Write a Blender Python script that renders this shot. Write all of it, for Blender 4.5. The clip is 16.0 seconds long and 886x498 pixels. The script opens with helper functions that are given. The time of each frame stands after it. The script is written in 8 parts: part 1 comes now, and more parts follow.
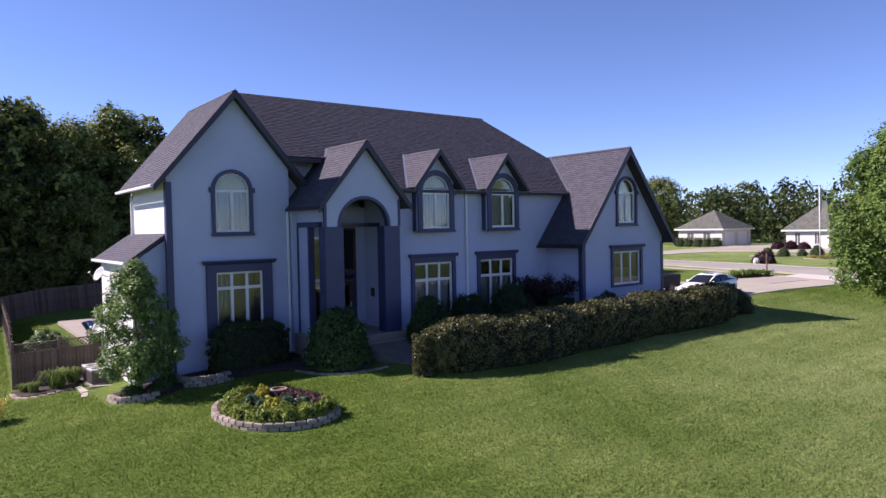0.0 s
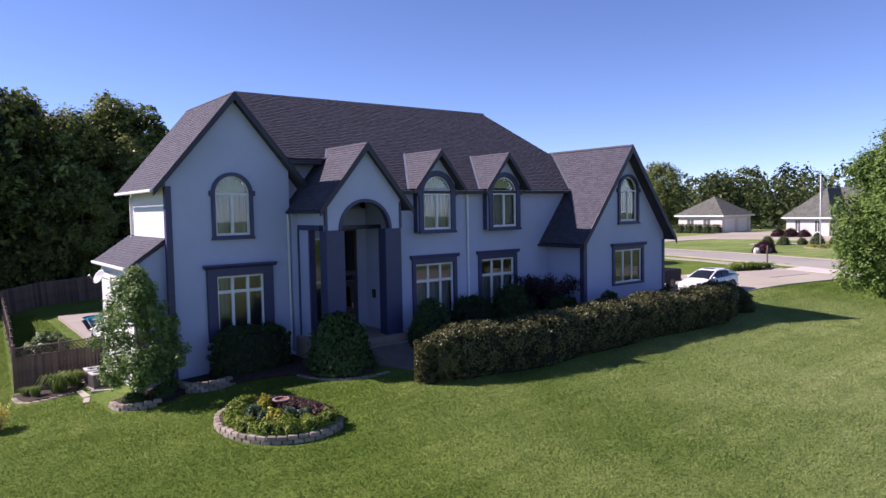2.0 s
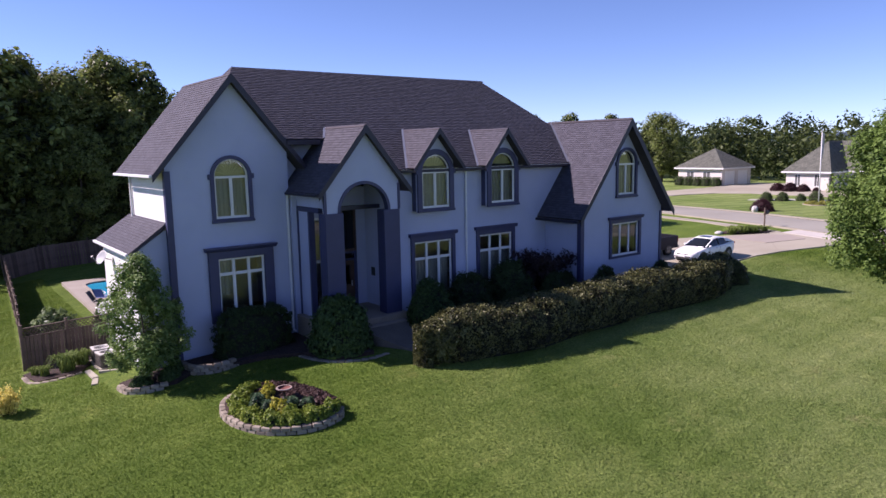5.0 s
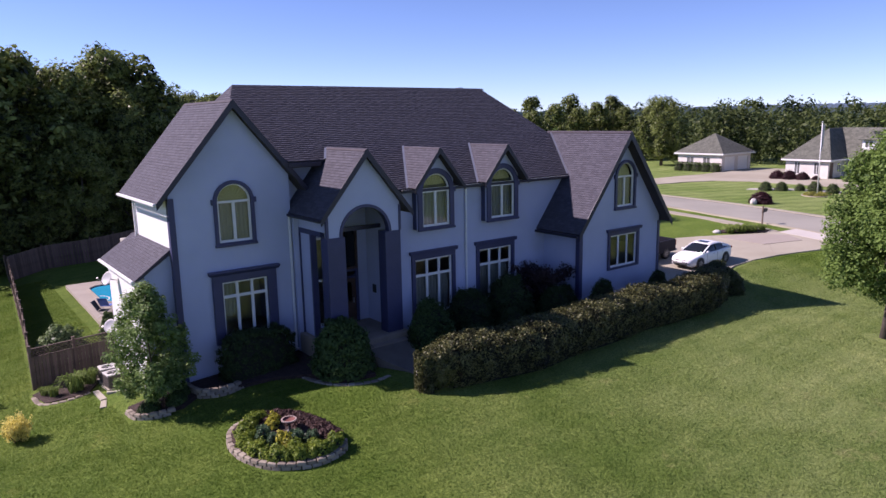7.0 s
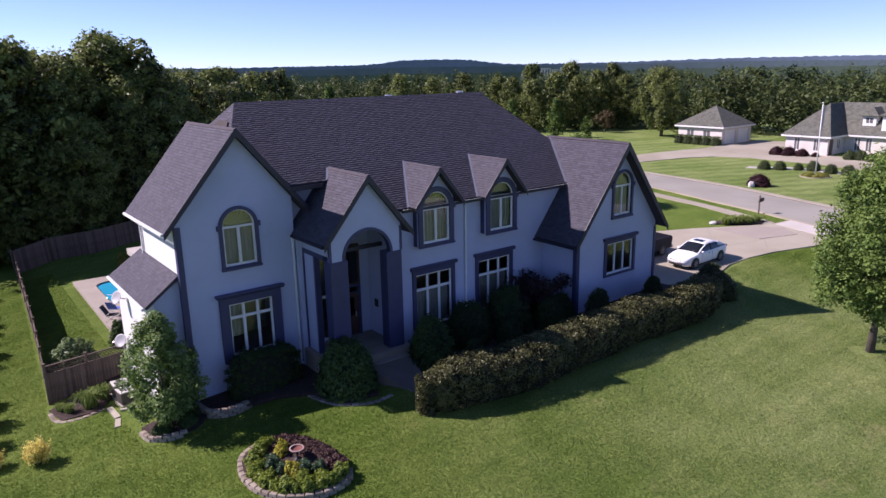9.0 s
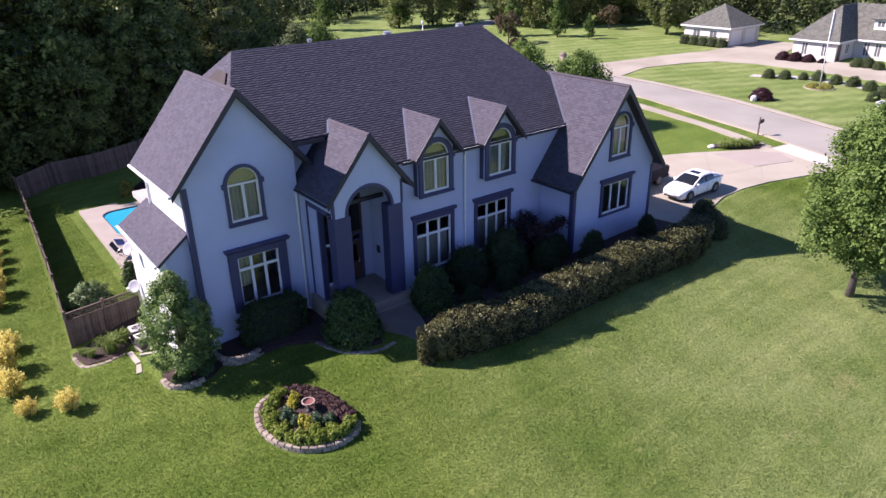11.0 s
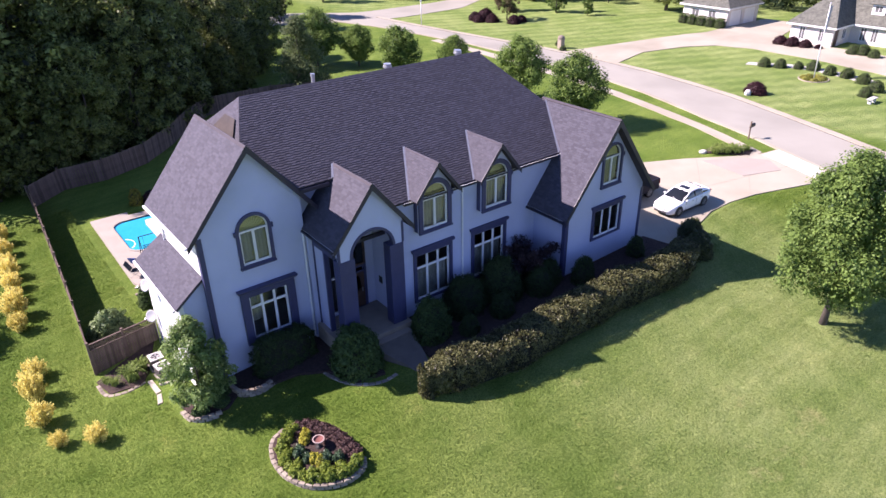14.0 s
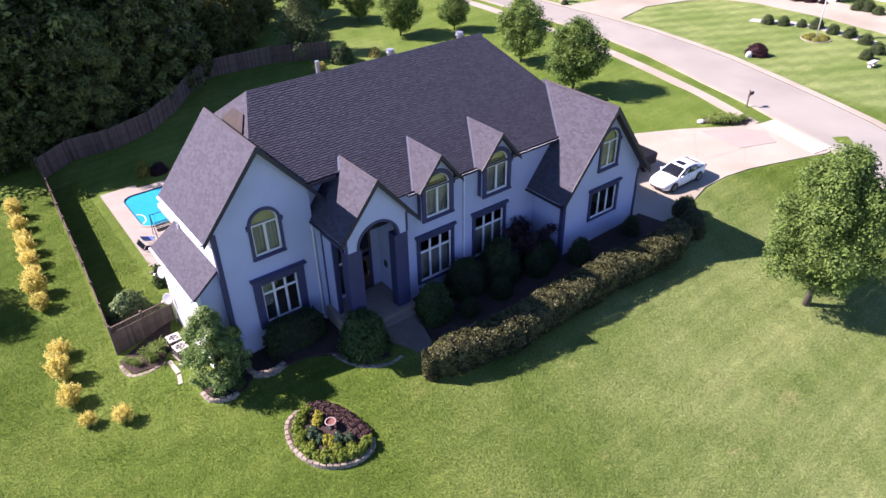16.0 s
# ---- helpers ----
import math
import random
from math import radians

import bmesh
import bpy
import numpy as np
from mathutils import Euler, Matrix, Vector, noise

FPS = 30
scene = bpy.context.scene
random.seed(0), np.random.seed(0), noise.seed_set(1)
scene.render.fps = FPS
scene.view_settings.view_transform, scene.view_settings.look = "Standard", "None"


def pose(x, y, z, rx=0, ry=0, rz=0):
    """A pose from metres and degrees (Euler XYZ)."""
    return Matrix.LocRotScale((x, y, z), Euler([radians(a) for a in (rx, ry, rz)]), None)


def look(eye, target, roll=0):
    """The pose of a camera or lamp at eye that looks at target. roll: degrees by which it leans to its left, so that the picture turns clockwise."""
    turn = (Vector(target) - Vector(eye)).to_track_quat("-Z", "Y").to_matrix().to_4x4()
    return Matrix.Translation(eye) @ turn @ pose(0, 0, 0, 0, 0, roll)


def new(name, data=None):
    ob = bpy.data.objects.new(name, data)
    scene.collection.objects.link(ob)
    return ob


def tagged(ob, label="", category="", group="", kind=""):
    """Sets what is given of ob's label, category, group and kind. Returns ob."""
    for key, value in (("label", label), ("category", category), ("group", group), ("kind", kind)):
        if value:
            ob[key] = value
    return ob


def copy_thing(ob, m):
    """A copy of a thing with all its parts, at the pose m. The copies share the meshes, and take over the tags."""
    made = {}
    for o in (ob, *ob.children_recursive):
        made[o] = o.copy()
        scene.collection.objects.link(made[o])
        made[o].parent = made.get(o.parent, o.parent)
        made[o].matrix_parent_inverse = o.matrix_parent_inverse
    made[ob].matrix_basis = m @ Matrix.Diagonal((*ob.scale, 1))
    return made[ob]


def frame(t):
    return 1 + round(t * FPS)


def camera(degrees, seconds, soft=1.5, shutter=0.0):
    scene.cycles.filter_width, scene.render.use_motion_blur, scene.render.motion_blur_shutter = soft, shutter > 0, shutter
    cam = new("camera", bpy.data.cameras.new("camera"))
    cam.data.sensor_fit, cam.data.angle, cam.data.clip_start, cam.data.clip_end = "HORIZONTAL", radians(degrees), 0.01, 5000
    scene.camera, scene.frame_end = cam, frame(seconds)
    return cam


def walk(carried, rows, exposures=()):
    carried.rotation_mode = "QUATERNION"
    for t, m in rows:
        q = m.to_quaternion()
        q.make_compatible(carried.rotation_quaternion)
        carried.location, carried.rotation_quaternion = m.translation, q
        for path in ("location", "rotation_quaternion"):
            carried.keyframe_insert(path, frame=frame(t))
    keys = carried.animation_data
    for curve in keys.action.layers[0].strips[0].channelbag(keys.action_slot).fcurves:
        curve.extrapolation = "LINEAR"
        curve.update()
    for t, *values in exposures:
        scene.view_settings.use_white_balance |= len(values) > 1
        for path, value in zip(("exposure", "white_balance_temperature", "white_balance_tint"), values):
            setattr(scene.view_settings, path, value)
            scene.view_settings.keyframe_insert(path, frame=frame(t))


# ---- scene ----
cam = camera(65.7, 16.0)
METRES, TILT, LEAN, TURN = 19.094, -1.735, 1.108, -37.227
START = (-19.302, -25.499, 4.854)
ROWS = [
    (0.0, 0.0, 0.0, 0.0, 0.0, 0.0, -0.0),
    (0.5, 0.0005, 0.0013, 0.0125, -0.02, -0.04, -0.0),
    (1.0, -0.0014, 0.004, 0.0255, -0.05, -0.25, 0.0),
    (1.5, -0.0046, 0.0067, 0.0388, -0.08, -0.87, -0.01),
    (2.0, -0.0058, 0.0077, 0.0513, -0.09, -1.66, -0.02),
    (2.5, -0.0058, 0.0067, 0.0635, -0.1, -2.47, -0.03),
    (3.0, -0.0049, 0.0047, 0.0755, -0.1, -3.28, -0.03),
    (3.5, -0.0043, 0.003, 0.0877, -0.12, -4.09, -0.03),
    (4.0, -0.004, 0.0013, 0.1023, -0.13, -4.92, -0.04),
    (6.5, -0.0045, -0.0078, 0.2266, -0.18, -8.51, -0.05),
    (7.0, -0.0056, -0.009, 0.2598, -0.19, -8.96, -0.06),
    (7.5, -0.0071, -0.0101, 0.2947, -0.19, -9.44, -0.05),
    (8.0, -0.0094, -0.0112, 0.3322, -0.23, -9.94, -0.06),
    (8.5, -0.009, -0.0147, 0.3744, -0.25, -10.71, -0.06),
    (9.0, -0.0074, -0.0192, 0.421, -0.24, -12.81, -0.06),
    (9.5, -0.0075, -0.021, 0.4666, -0.29, -16.47, -0.09),
    (12.0, -0.0147, -0.0193, 0.6712, -0.41, -23.64, -0.14),
    (12.5, -0.016, -0.0213, 0.7108, -0.43, -24.3, -0.16),
    (13.0, -0.0155, -0.0231, 0.7513, -0.45, -24.99, -0.16),
    (13.5, -0.0143, -0.0245, 0.7921, -0.48, -25.66, -0.17),
    (14.0, -0.0143, -0.0261, 0.8341, -0.53, -26.4, -0.2),
    (14.5, -0.0134, -0.0266, 0.8747, -0.51, -27.44, -0.2),
    (15.0, -0.0146, -0.0269, 0.9155, -0.53, -28.81, -0.19),
    (15.5, -0.0186, -0.0283, 0.956, -0.55, -30.26, -0.2),
    (16.0, -0.0229, -0.0314, 0.9964, -0.58, -31.68, -0.2),
]
EXPOSURES = [(0.0, 0.88, 6100, 35), (4.0, 0.80, 6100, 37), (7.0, 0.70, 6100, 39), (9.5, 0.68, 6020, 38), (12.0, 1.49, 6120, 37), (16.0, 1.48, 6150, 37)]
walk(cam, [(t, pose(*START, TILT, LEAN, TURN) @ pose(METRES * x, METRES * y, METRES * z, 90 + pitch, roll, yaw)) for t, x, y, z, yaw, pitch, roll in ROWS], EXPOSURES)

# ---- daylight: clear afternoon, sun behind and to the side of the house ----
SUN_WAY = Vector((0.875, -0.865, -1.0)).normalized()
sky_world = bpy.data.worlds.new("clear_sky")
scene.world = sky_world
sky_world.use_nodes = True
wn = sky_world.node_tree
sky = wn.nodes.new("ShaderNodeTexSky")
sky.sky_type, sky.sun_disc = "NISHITA", False
sky.sun_elevation = math.asin(-SUN_WAY.z)
sky.sun_rotation = math.atan2(-SUN_WAY.x, -SUN_WAY.y)
sky.air_density, sky.dust_density, sky.ozone_density, sky.altitude = 0.6, 0.0, 3.0, 100
back = wn.nodes["Background"]
back.inputs[1].default_value = 0.089
tone = wn.nodes.new("ShaderNodeMix")
tone.data_type, tone.blend_type = "RGBA", "MULTIPLY"
tone.inputs[0].default_value = 1.0
tone.inputs[7].default_value = (0.95, 1.015, 1.065, 1.0)
wn.links.new(sky.outputs[0], tone.inputs[6])
wn.links.new(tone.outputs[2], back.inputs[0])
sun_data = bpy.data.lights.new("sun", "SUN")
sun_data.energy, sun_data.angle, sun_data.color = 5.0, radians(0.53), (1.0, 0.93, 0.80)
sun = new("sun", sun_data)
sun.matrix_world = look((-60, 60, 70), Vector((-60, 60, 70)) + SUN_WAY)


# ---- materials ----
def rgb(c, k=1.0):
    return (c[0] * k, c[1] * k, c[2] * k, 1.0)


def surface(name, a, b, rough=0.8, scale=1.5, fine=40.0, bump=0.2, metal=0.0, island=0.0, objrand=0.0, stain=None, depth=0.01):
    """A node material: colours a and b mixed by a coarse and a fine noise, with fine relief."""
    m = bpy.data.materials.new(name)
    m.use_nodes = True
    nt = m.node_tree
    N, L = nt.nodes, nt.links
    bsdf = N["Principled BSDF"]
    bsdf.inputs["Roughness"].default_value, bsdf.inputs["Metallic"].default_value = rough, metal
    co = N.new("ShaderNodeTexCoord")
    big, small = N.new("ShaderNodeTexNoise"), N.new("ShaderNodeTexNoise")
    big.inputs["Scale"].default_value, small.inputs["Scale"].default_value = scale, fine
    big.inputs["Detail"].default_value, small.inputs["Detail"].default_value = 5, 3
    for n in (big, small):
        L.new(co.outputs["Object"], n.inputs["Vector"])
    add = N.new("ShaderNodeMath")
    add.operation = "MULTIPLY_ADD"
    add.inputs[1].default_value = 0.45
    L.new(small.outputs[0], add.inputs[0])
    half = N.new("ShaderNodeMath")
    half.operation = "MULTIPLY"
    half.inputs[1].default_value = 0.6
    L.new(big.outputs[0], half.inputs[0])
    L.new(half.outputs[0], add.inputs[2])
    last = add.outputs[0]
    if island or objrand:
        src = N.new("ShaderNodeNewGeometry").outputs["Random Per Island"] if island else N.new("ShaderNodeObjectInfo").outputs["Random"]
        mul = N.new("ShaderNodeMath")
        mul.operation = "MULTIPLY_ADD"
        mul.inputs[1].default_value = island or objrand
        L.new(src, mul.inputs[0])
        sub = N.new("ShaderNodeMath")
        sub.operation = "SUBTRACT"
        sub.inputs[1].default_value = (island or objrand) / 2
        L.new(last, sub.inputs[0])
        L.new(sub.outputs[0], mul.inputs[2])
        last = mul.outputs[0]
    ramp = N.new("ShaderNodeValToRGB")
    ramp.color_ramp.elements[0].position, ramp.color_ramp.elements[1].position = 0.32, 0.72
    ramp.color_ramp.elements[0].color, ramp.color_ramp.elements[1].color = rgb(a), rgb(b)
    L.new(last, ramp.inputs[0])
    colour = ramp.outputs[0]
    if stain:
        big2 = N.new("ShaderNodeTexNoise")
        big2.inputs["Scale"].default_value, big2.inputs["Detail"].default_value = stain[1], 6
        L.new(co.outputs["Object"], big2.inputs["Vector"])
        r2 = N.new("ShaderNodeValToRGB")
        r2.color_ramp.elements[0].position, r2.color_ramp.elements[1].position = 0.48, 0.72
        L.new(big2.outputs[0], r2.inputs[0])
        mix = N.new("ShaderNodeMix")
        mix.data_type = "RGBA"
        L.new(r2.outputs[0], mix.inputs[0])
        L.new(colour, mix.inputs[6])
        mix.inputs[7].default_value = rgb(stain[0])
        colour = mix.outputs[2]
    L.new(colour, bsdf.inputs["Base Color"])
    if bump:
        bp = N.new("ShaderNodeBump")
        bp.inputs["Strength"].default_value, bp.inputs["Distance"].default_value = bump, depth
        L.new(small.outputs[0], bp.inputs["Height"])
        L.new(bp.outputs[0], bsdf.inputs["Normal"])
    return m


def leafy(name, a, b, gloss=0.45, through_light=0.3, c=None, shine=0.18, patch=0.6, gain=1.0, grain=0.55):
    """Leaves: a colour of its own for each leaf, partly lit through."""
    m = bpy.data.materials.new(name)
    m.use_nodes = True
    nt = m.node_tree
    N, L = nt.nodes, nt.links
    bsdf = N["Principled BSDF"]
    bsdf.inputs["Roughness"].default_value, bsdf.inputs["Specular IOR Level"].default_value = gloss, shine
    g = N.new("ShaderNodeNewGeometry")
    o = N.new("ShaderNodeObjectInfo")
    co = N.new("ShaderNodeTexCoord")
    ns = N.new("ShaderNodeTexNoise")
    ns.inputs["Scale"].default_value = patch
    L.new(co.outputs["Object"], ns.inputs["Vector"])
    bold = N.new("ShaderNodeMath")
    bold.operation = "MULTIPLY_ADD"
    bold.inputs[1].default_value, bold.inputs[2].default_value = gain, 0.5 - 0.5 * gain
    L.new(ns.outputs[0], bold.inputs[0])
    s1, s2 = N.new("ShaderNodeMath"), N.new("ShaderNodeMath")
    s1.operation = s2.operation = "MULTIPLY_ADD"
    s1.inputs[1].default_value, s2.inputs[1].default_value = grain, 0.25
    L.new(g.outputs["Random Per Island"], s1.inputs[0])
    L.new(bold.outputs[0], s1.inputs[2])
    L.new(o.outputs["Random"], s2.inputs[0])
    L.new(s1.outputs[0], s2.inputs[2])
    ramp = N.new("ShaderNodeValToRGB")
    ramp.color_ramp.elements[0].position, ramp.color_ramp.elements[1].position = 0.45, 1.15
    ramp.color_ramp.elements[0].color, ramp.color_ramp.elements[1].color = rgb(a), rgb(b)
    if c:
        e = ramp.color_ramp.elements.new(0.8)
        e.color = rgb(c)
    L.new(s2.outputs[0], ramp.inputs[0])
    L.new(ramp.outputs[0], bsdf.inputs["Base Color"])
    tr = N.new("ShaderNodeBsdfTranslucent")
    L.new(ramp.outputs[0], tr.inputs[0])
    mx = N.new("ShaderNodeMixShader")
    mx.inputs[0].default_value = through_light
    L.new(bsdf.outputs[0], mx.inputs[1])
    L.new(tr.outputs[0], mx.inputs[2])
    L.new(mx.outputs[0], N["Material Output"].inputs[0])
    return m


STUCCO = surface("painted_stucco", (0.40, 0.43, 0.57), (0.465, 0.495, 0.645), 0.85, 0.9, 55, 0.35, stain=((0.37, 0.405, 0.53), 0.45))
SIDING = surface("white_siding", (0.666, 0.666, 0.657), (0.72, 0.72, 0.711), 0.6, 1.2, 30, 0.1)
TRIM = surface("slate_blue_trim", (0.034, 0.036, 0.090), (0.047, 0.050, 0.118), 0.5, 2.0, 60, 0.1)
FASCIA = surface("dark_fascia", (0.014, 0.013, 0.026), (0.024, 0.022, 0.040), 0.5, 2.0, 50, 0.1)
WHITE = surface("white_vinyl", (0.665, 0.665, 0.665), (0.76, 0.76, 0.7505), 0.35, 3, 60, 0.05)
GUTTER = surface("white_gutter_metal", (0.66, 0.66, 0.66), (0.78, 0.78, 0.77), 0.35, 4, 50, 0.05)
SHINGLE = surface("roof_shingles", (0.044, 0.042, 0.057), (0.069, 0.067, 0.087), 0.9, 14.0, 140, 0.4, island=0.42)
SHINGLE_PIECE = surface("roof_shingle_tabs", (0.044, 0.042, 0.057), (0.069, 0.067, 0.087), 0.9, 14.0, 140, 0.4, objrand=0.42)
ROOFDECK = surface("roof_underlay", (0.045, 0.038, 0.046), (0.064, 0.055, 0.064), 0.9, 2, 60, 0.3)
SHINGLE_GREEN = surface("grey_green_shingles", (0.075, 0.078, 0.062), (0.135, 0.137, 0.11), 0.9, 1.0, 60, 0.4, island=0.4)
FLASHING = surface("aluminium_flashing", (0.50, 0.50, 0.51), (0.62, 0.62, 0.63), 0.38, 3, 40, 0.1, metal=0.75)
CONCRETE = surface("concrete", (0.2952, 0.2665, 0.2009), (0.3772, 0.3444, 0.2665), 0.85, 0.35, 25, 0.25, stain=((0.2624, 0.2337, 0.1722), 0.16))
PORCHSTONE = surface("retaining_stone", (0.165, 0.135, 0.106), (0.28, 0.235, 0.185), 0.9, 1.5, 30, 0.6, objrand=0.5)
ROADMAT = surface("worn_road_concrete", (0.253, 0.241, 0.200), (0.310, 0.296, 0.248), 0.9, 0.22, 18, 0.25, stain=((0.228, 0.217, 0.180), 0.12))
POOLDECK = surface("pool_deck_concrete", (0.265, 0.232, 0.19), (0.345, 0.305, 0.255), 0.85, 0.8, 40, 0.2)
STONE = surface("retaining_stone", (0.19, 0.155, 0.118), (0.32, 0.272, 0.208), 0.9, 1.5, 30, 0.6, objrand=0.5)
MULCH = surface("bark_mulch", (0.014, 0.008, 0.006), (0.062, 0.035, 0.028), 0.95, 5, 16, 1.0, depth=0.05)
WOOD = surface("weathered_fence_wood", (0.072, 0.050, 0.038), (0.142, 0.102, 0.080), 0.85, 2, 18, 0.4, objrand=0.45)
BARK = surface("bark", (0.05, 0.04, 0.032), (0.13, 0.105, 0.085), 0.95, 3, 25, 0.8, depth=0.03)
METAL = surface("grey_metal", (0.30, 0.29, 0.27), (0.42, 0.41, 0.39), 0.5, 3, 40, 0.1, metal=0.4)
DARKMETAL = surface("dark_metal", (0.02, 0.02, 0.02), (0.045, 0.043, 0.04), 0.5, 3, 40, 0.1, metal=0.3)
RUBBER = surface("tyre_rubber", (0.012, 0.012, 0.012), (0.025, 0.025, 0.025), 0.8, 5, 60, 0.2)
BRICKISH = surface("pale_brick_render", (0.54, 0.495, 0.45), (0.666, 0.63, 0.576), 0.85, 0.8, 14, 0.4)
CARPAINT = surface("white_car_paint", (0.78, 0.78, 0.78), (0.82, 0.82, 0.82), 0.18, 1, 20, 0.0)
DARKPAINT = surface("dark_truck_paint", (0.012, 0.013, 0.02), (0.02, 0.02, 0.03), 0.5, 1, 20, 0.0)
DARKPAINT.node_tree.nodes["Principled BSDF"].inputs["Specular IOR Level"].default_value = 0.12
CURTAIN = surface("cream_window_blind", (0.172, 0.170, 0.155), (0.232, 0.228, 0.208), 0.9, 2, 40, 0.2)
SHADE = surface("yellow_shade_cloth", (0.34, 0.30, 0.12), (0.44, 0.39, 0.18), 0.9, 2, 40, 0.1)
INSIDE = surface("room_plaster", (0.35, 0.32, 0.28), (0.45, 0.42, 0.37), 0.9, 1, 20, 0.1)
DOORWOOD = surface("stained_door_wood", (0.05, 0.028, 0.02), (0.10, 0.055, 0.035), 0.4, 3, 30, 0.2)
BROWNROOF = surface("weathered_brown_board", (0.032, 0.025, 0.022), (0.056, 0.043, 0.038), 0.9, 2, 20, 0.3)
TERRACOTTA = surface("red_clay", (0.13, 0.04, 0.032), (0.20, 0.07, 0.055), 0.8, 4, 40, 0.3)
ROCKWHITE = surface("pale_rock", (0.44, 0.424, 0.392), (0.592, 0.576, 0.544), 0.9, 2, 14, 0.8, depth=0.03)
BLUEFABRIC = surface("blue_fabric", (0.05, 0.10, 0.38), (0.10, 0.18, 0.52), 0.9, 4, 60, 0.2)

LEAF_WOOD = leafy("woodland_leaves", (0.008, 0.014, 0.005), (0.205, 0.25, 0.066), 0.45, 0.38, shine=0.25, patch=1.0, gain=2.2, grain=0.4)
LEAF_FAR = leafy("far_woodland_leaves", (0.024, 0.042, 0.014), (0.098, 0.128, 0.040), 0.5, 0.3, patch=0.16, gain=2.4, grain=0.3)
LEAF_PEAR = leafy("glossy_pear_leaves", (0.034, 0.072, 0.015), (0.20, 0.295, 0.085), 0.45, 0.35, shine=0.22, patch=2.6, gain=2.0, grain=0.5)
LEAF_STREET = leafy("dense_street_tree_leaves", (0.030, 0.068, 0.014), (0.21, 0.31, 0.07), 0.55, 0.35, shine=0.15, patch=1.9, gain=2.2, grain=0.35)
LEAF_GLOBE = leafy("clipped_boxwood_leaves", (0.0252, 0.045, 0.0126), (0.0765, 0.1125, 0.0324), 0.5, 0.15)
LEAF_ASH = leafy("street_tree_leaves", (0.024, 0.058, 0.012), (0.165, 0.25, 0.058), 0.55, 0.35, shine=0.15, patch=1.7, gain=2.2, grain=0.35)
LEAF_HEDGE = leafy("hedge_leaves", (0.006, 0.008, 0.003), (0.145, 0.150, 0.056), 0.5, 0.25, shine=0.3, patch=2.5, gain=1.6)
# near-black: colours real twigs, and paints the shade inside shrubs and hedge
TWIGS_AND_GLOOM = surface("twigs_and_inner_shade", (0.008, 0.009, 0.005), (0.022, 0.022, 0.013), 0.95, 4, 30, 0.6)
LEAF_DARK = leafy("yew_leaves", (0.013, 0.025, 0.009), (0.042, 0.066, 0.022), 0.8, 0.1)
LEAF_SHRUB = leafy("shrub_leaves", (0.016, 0.036, 0.010), (0.07, 0.115, 0.032), 0.65, 0.15)
LEAF_YELLOW = leafy("golden_shrub_leaves", (0.36, 0.30, 0.035), (0.84, 0.74, 0.24), 0.5, 0.45)
LEAF_BED = leafy("flower_bed_leaves", (0.051, 0.102, 0.0119), (0.2295, 0.289, 0.0425), 0.45, 0.3)
LEAF_WINE = leafy("burgundy_leaves", (0.013, 0.005, 0.007), (0.045, 0.014, 0.019), 0.45, 0.2)
LEAF_GRASSY = leafy("daylily_leaves", (0.055, 0.095, 0.020), (0.20, 0.27, 0.06), 0.7, 0.3)


def glass_pane(name, tint=(0.9, 0.95, 0.93), rough=0.0):
    m = bpy.data.materials.new(name)
    m.use_nodes = True
    b = m.node_tree.nodes["Principled BSDF"]
    b.inputs["Base Color"].default_value = rgb(tint)
    b.inputs["Transmission Weight"].default_value = 1.0
    b.inputs["Roughness"].default_value, b.inputs["IOR"].default_value = rough, 1.5
    return m


GLASS = glass_pane("window_glass")
CARGLASS = surface("tinted_car_glass", (0.010, 0.012, 0.014), (0.014, 0.016, 0.018), 0.03, 1, 5, 0.0)


def water_mat():
    m = surface("pool_water", (0.012, 0.29, 0.46), (0.025, 0.37, 0.54), 0.04, 0.6, 6, 0.15, depth=0.03)
    return m


WATER = water_mat()


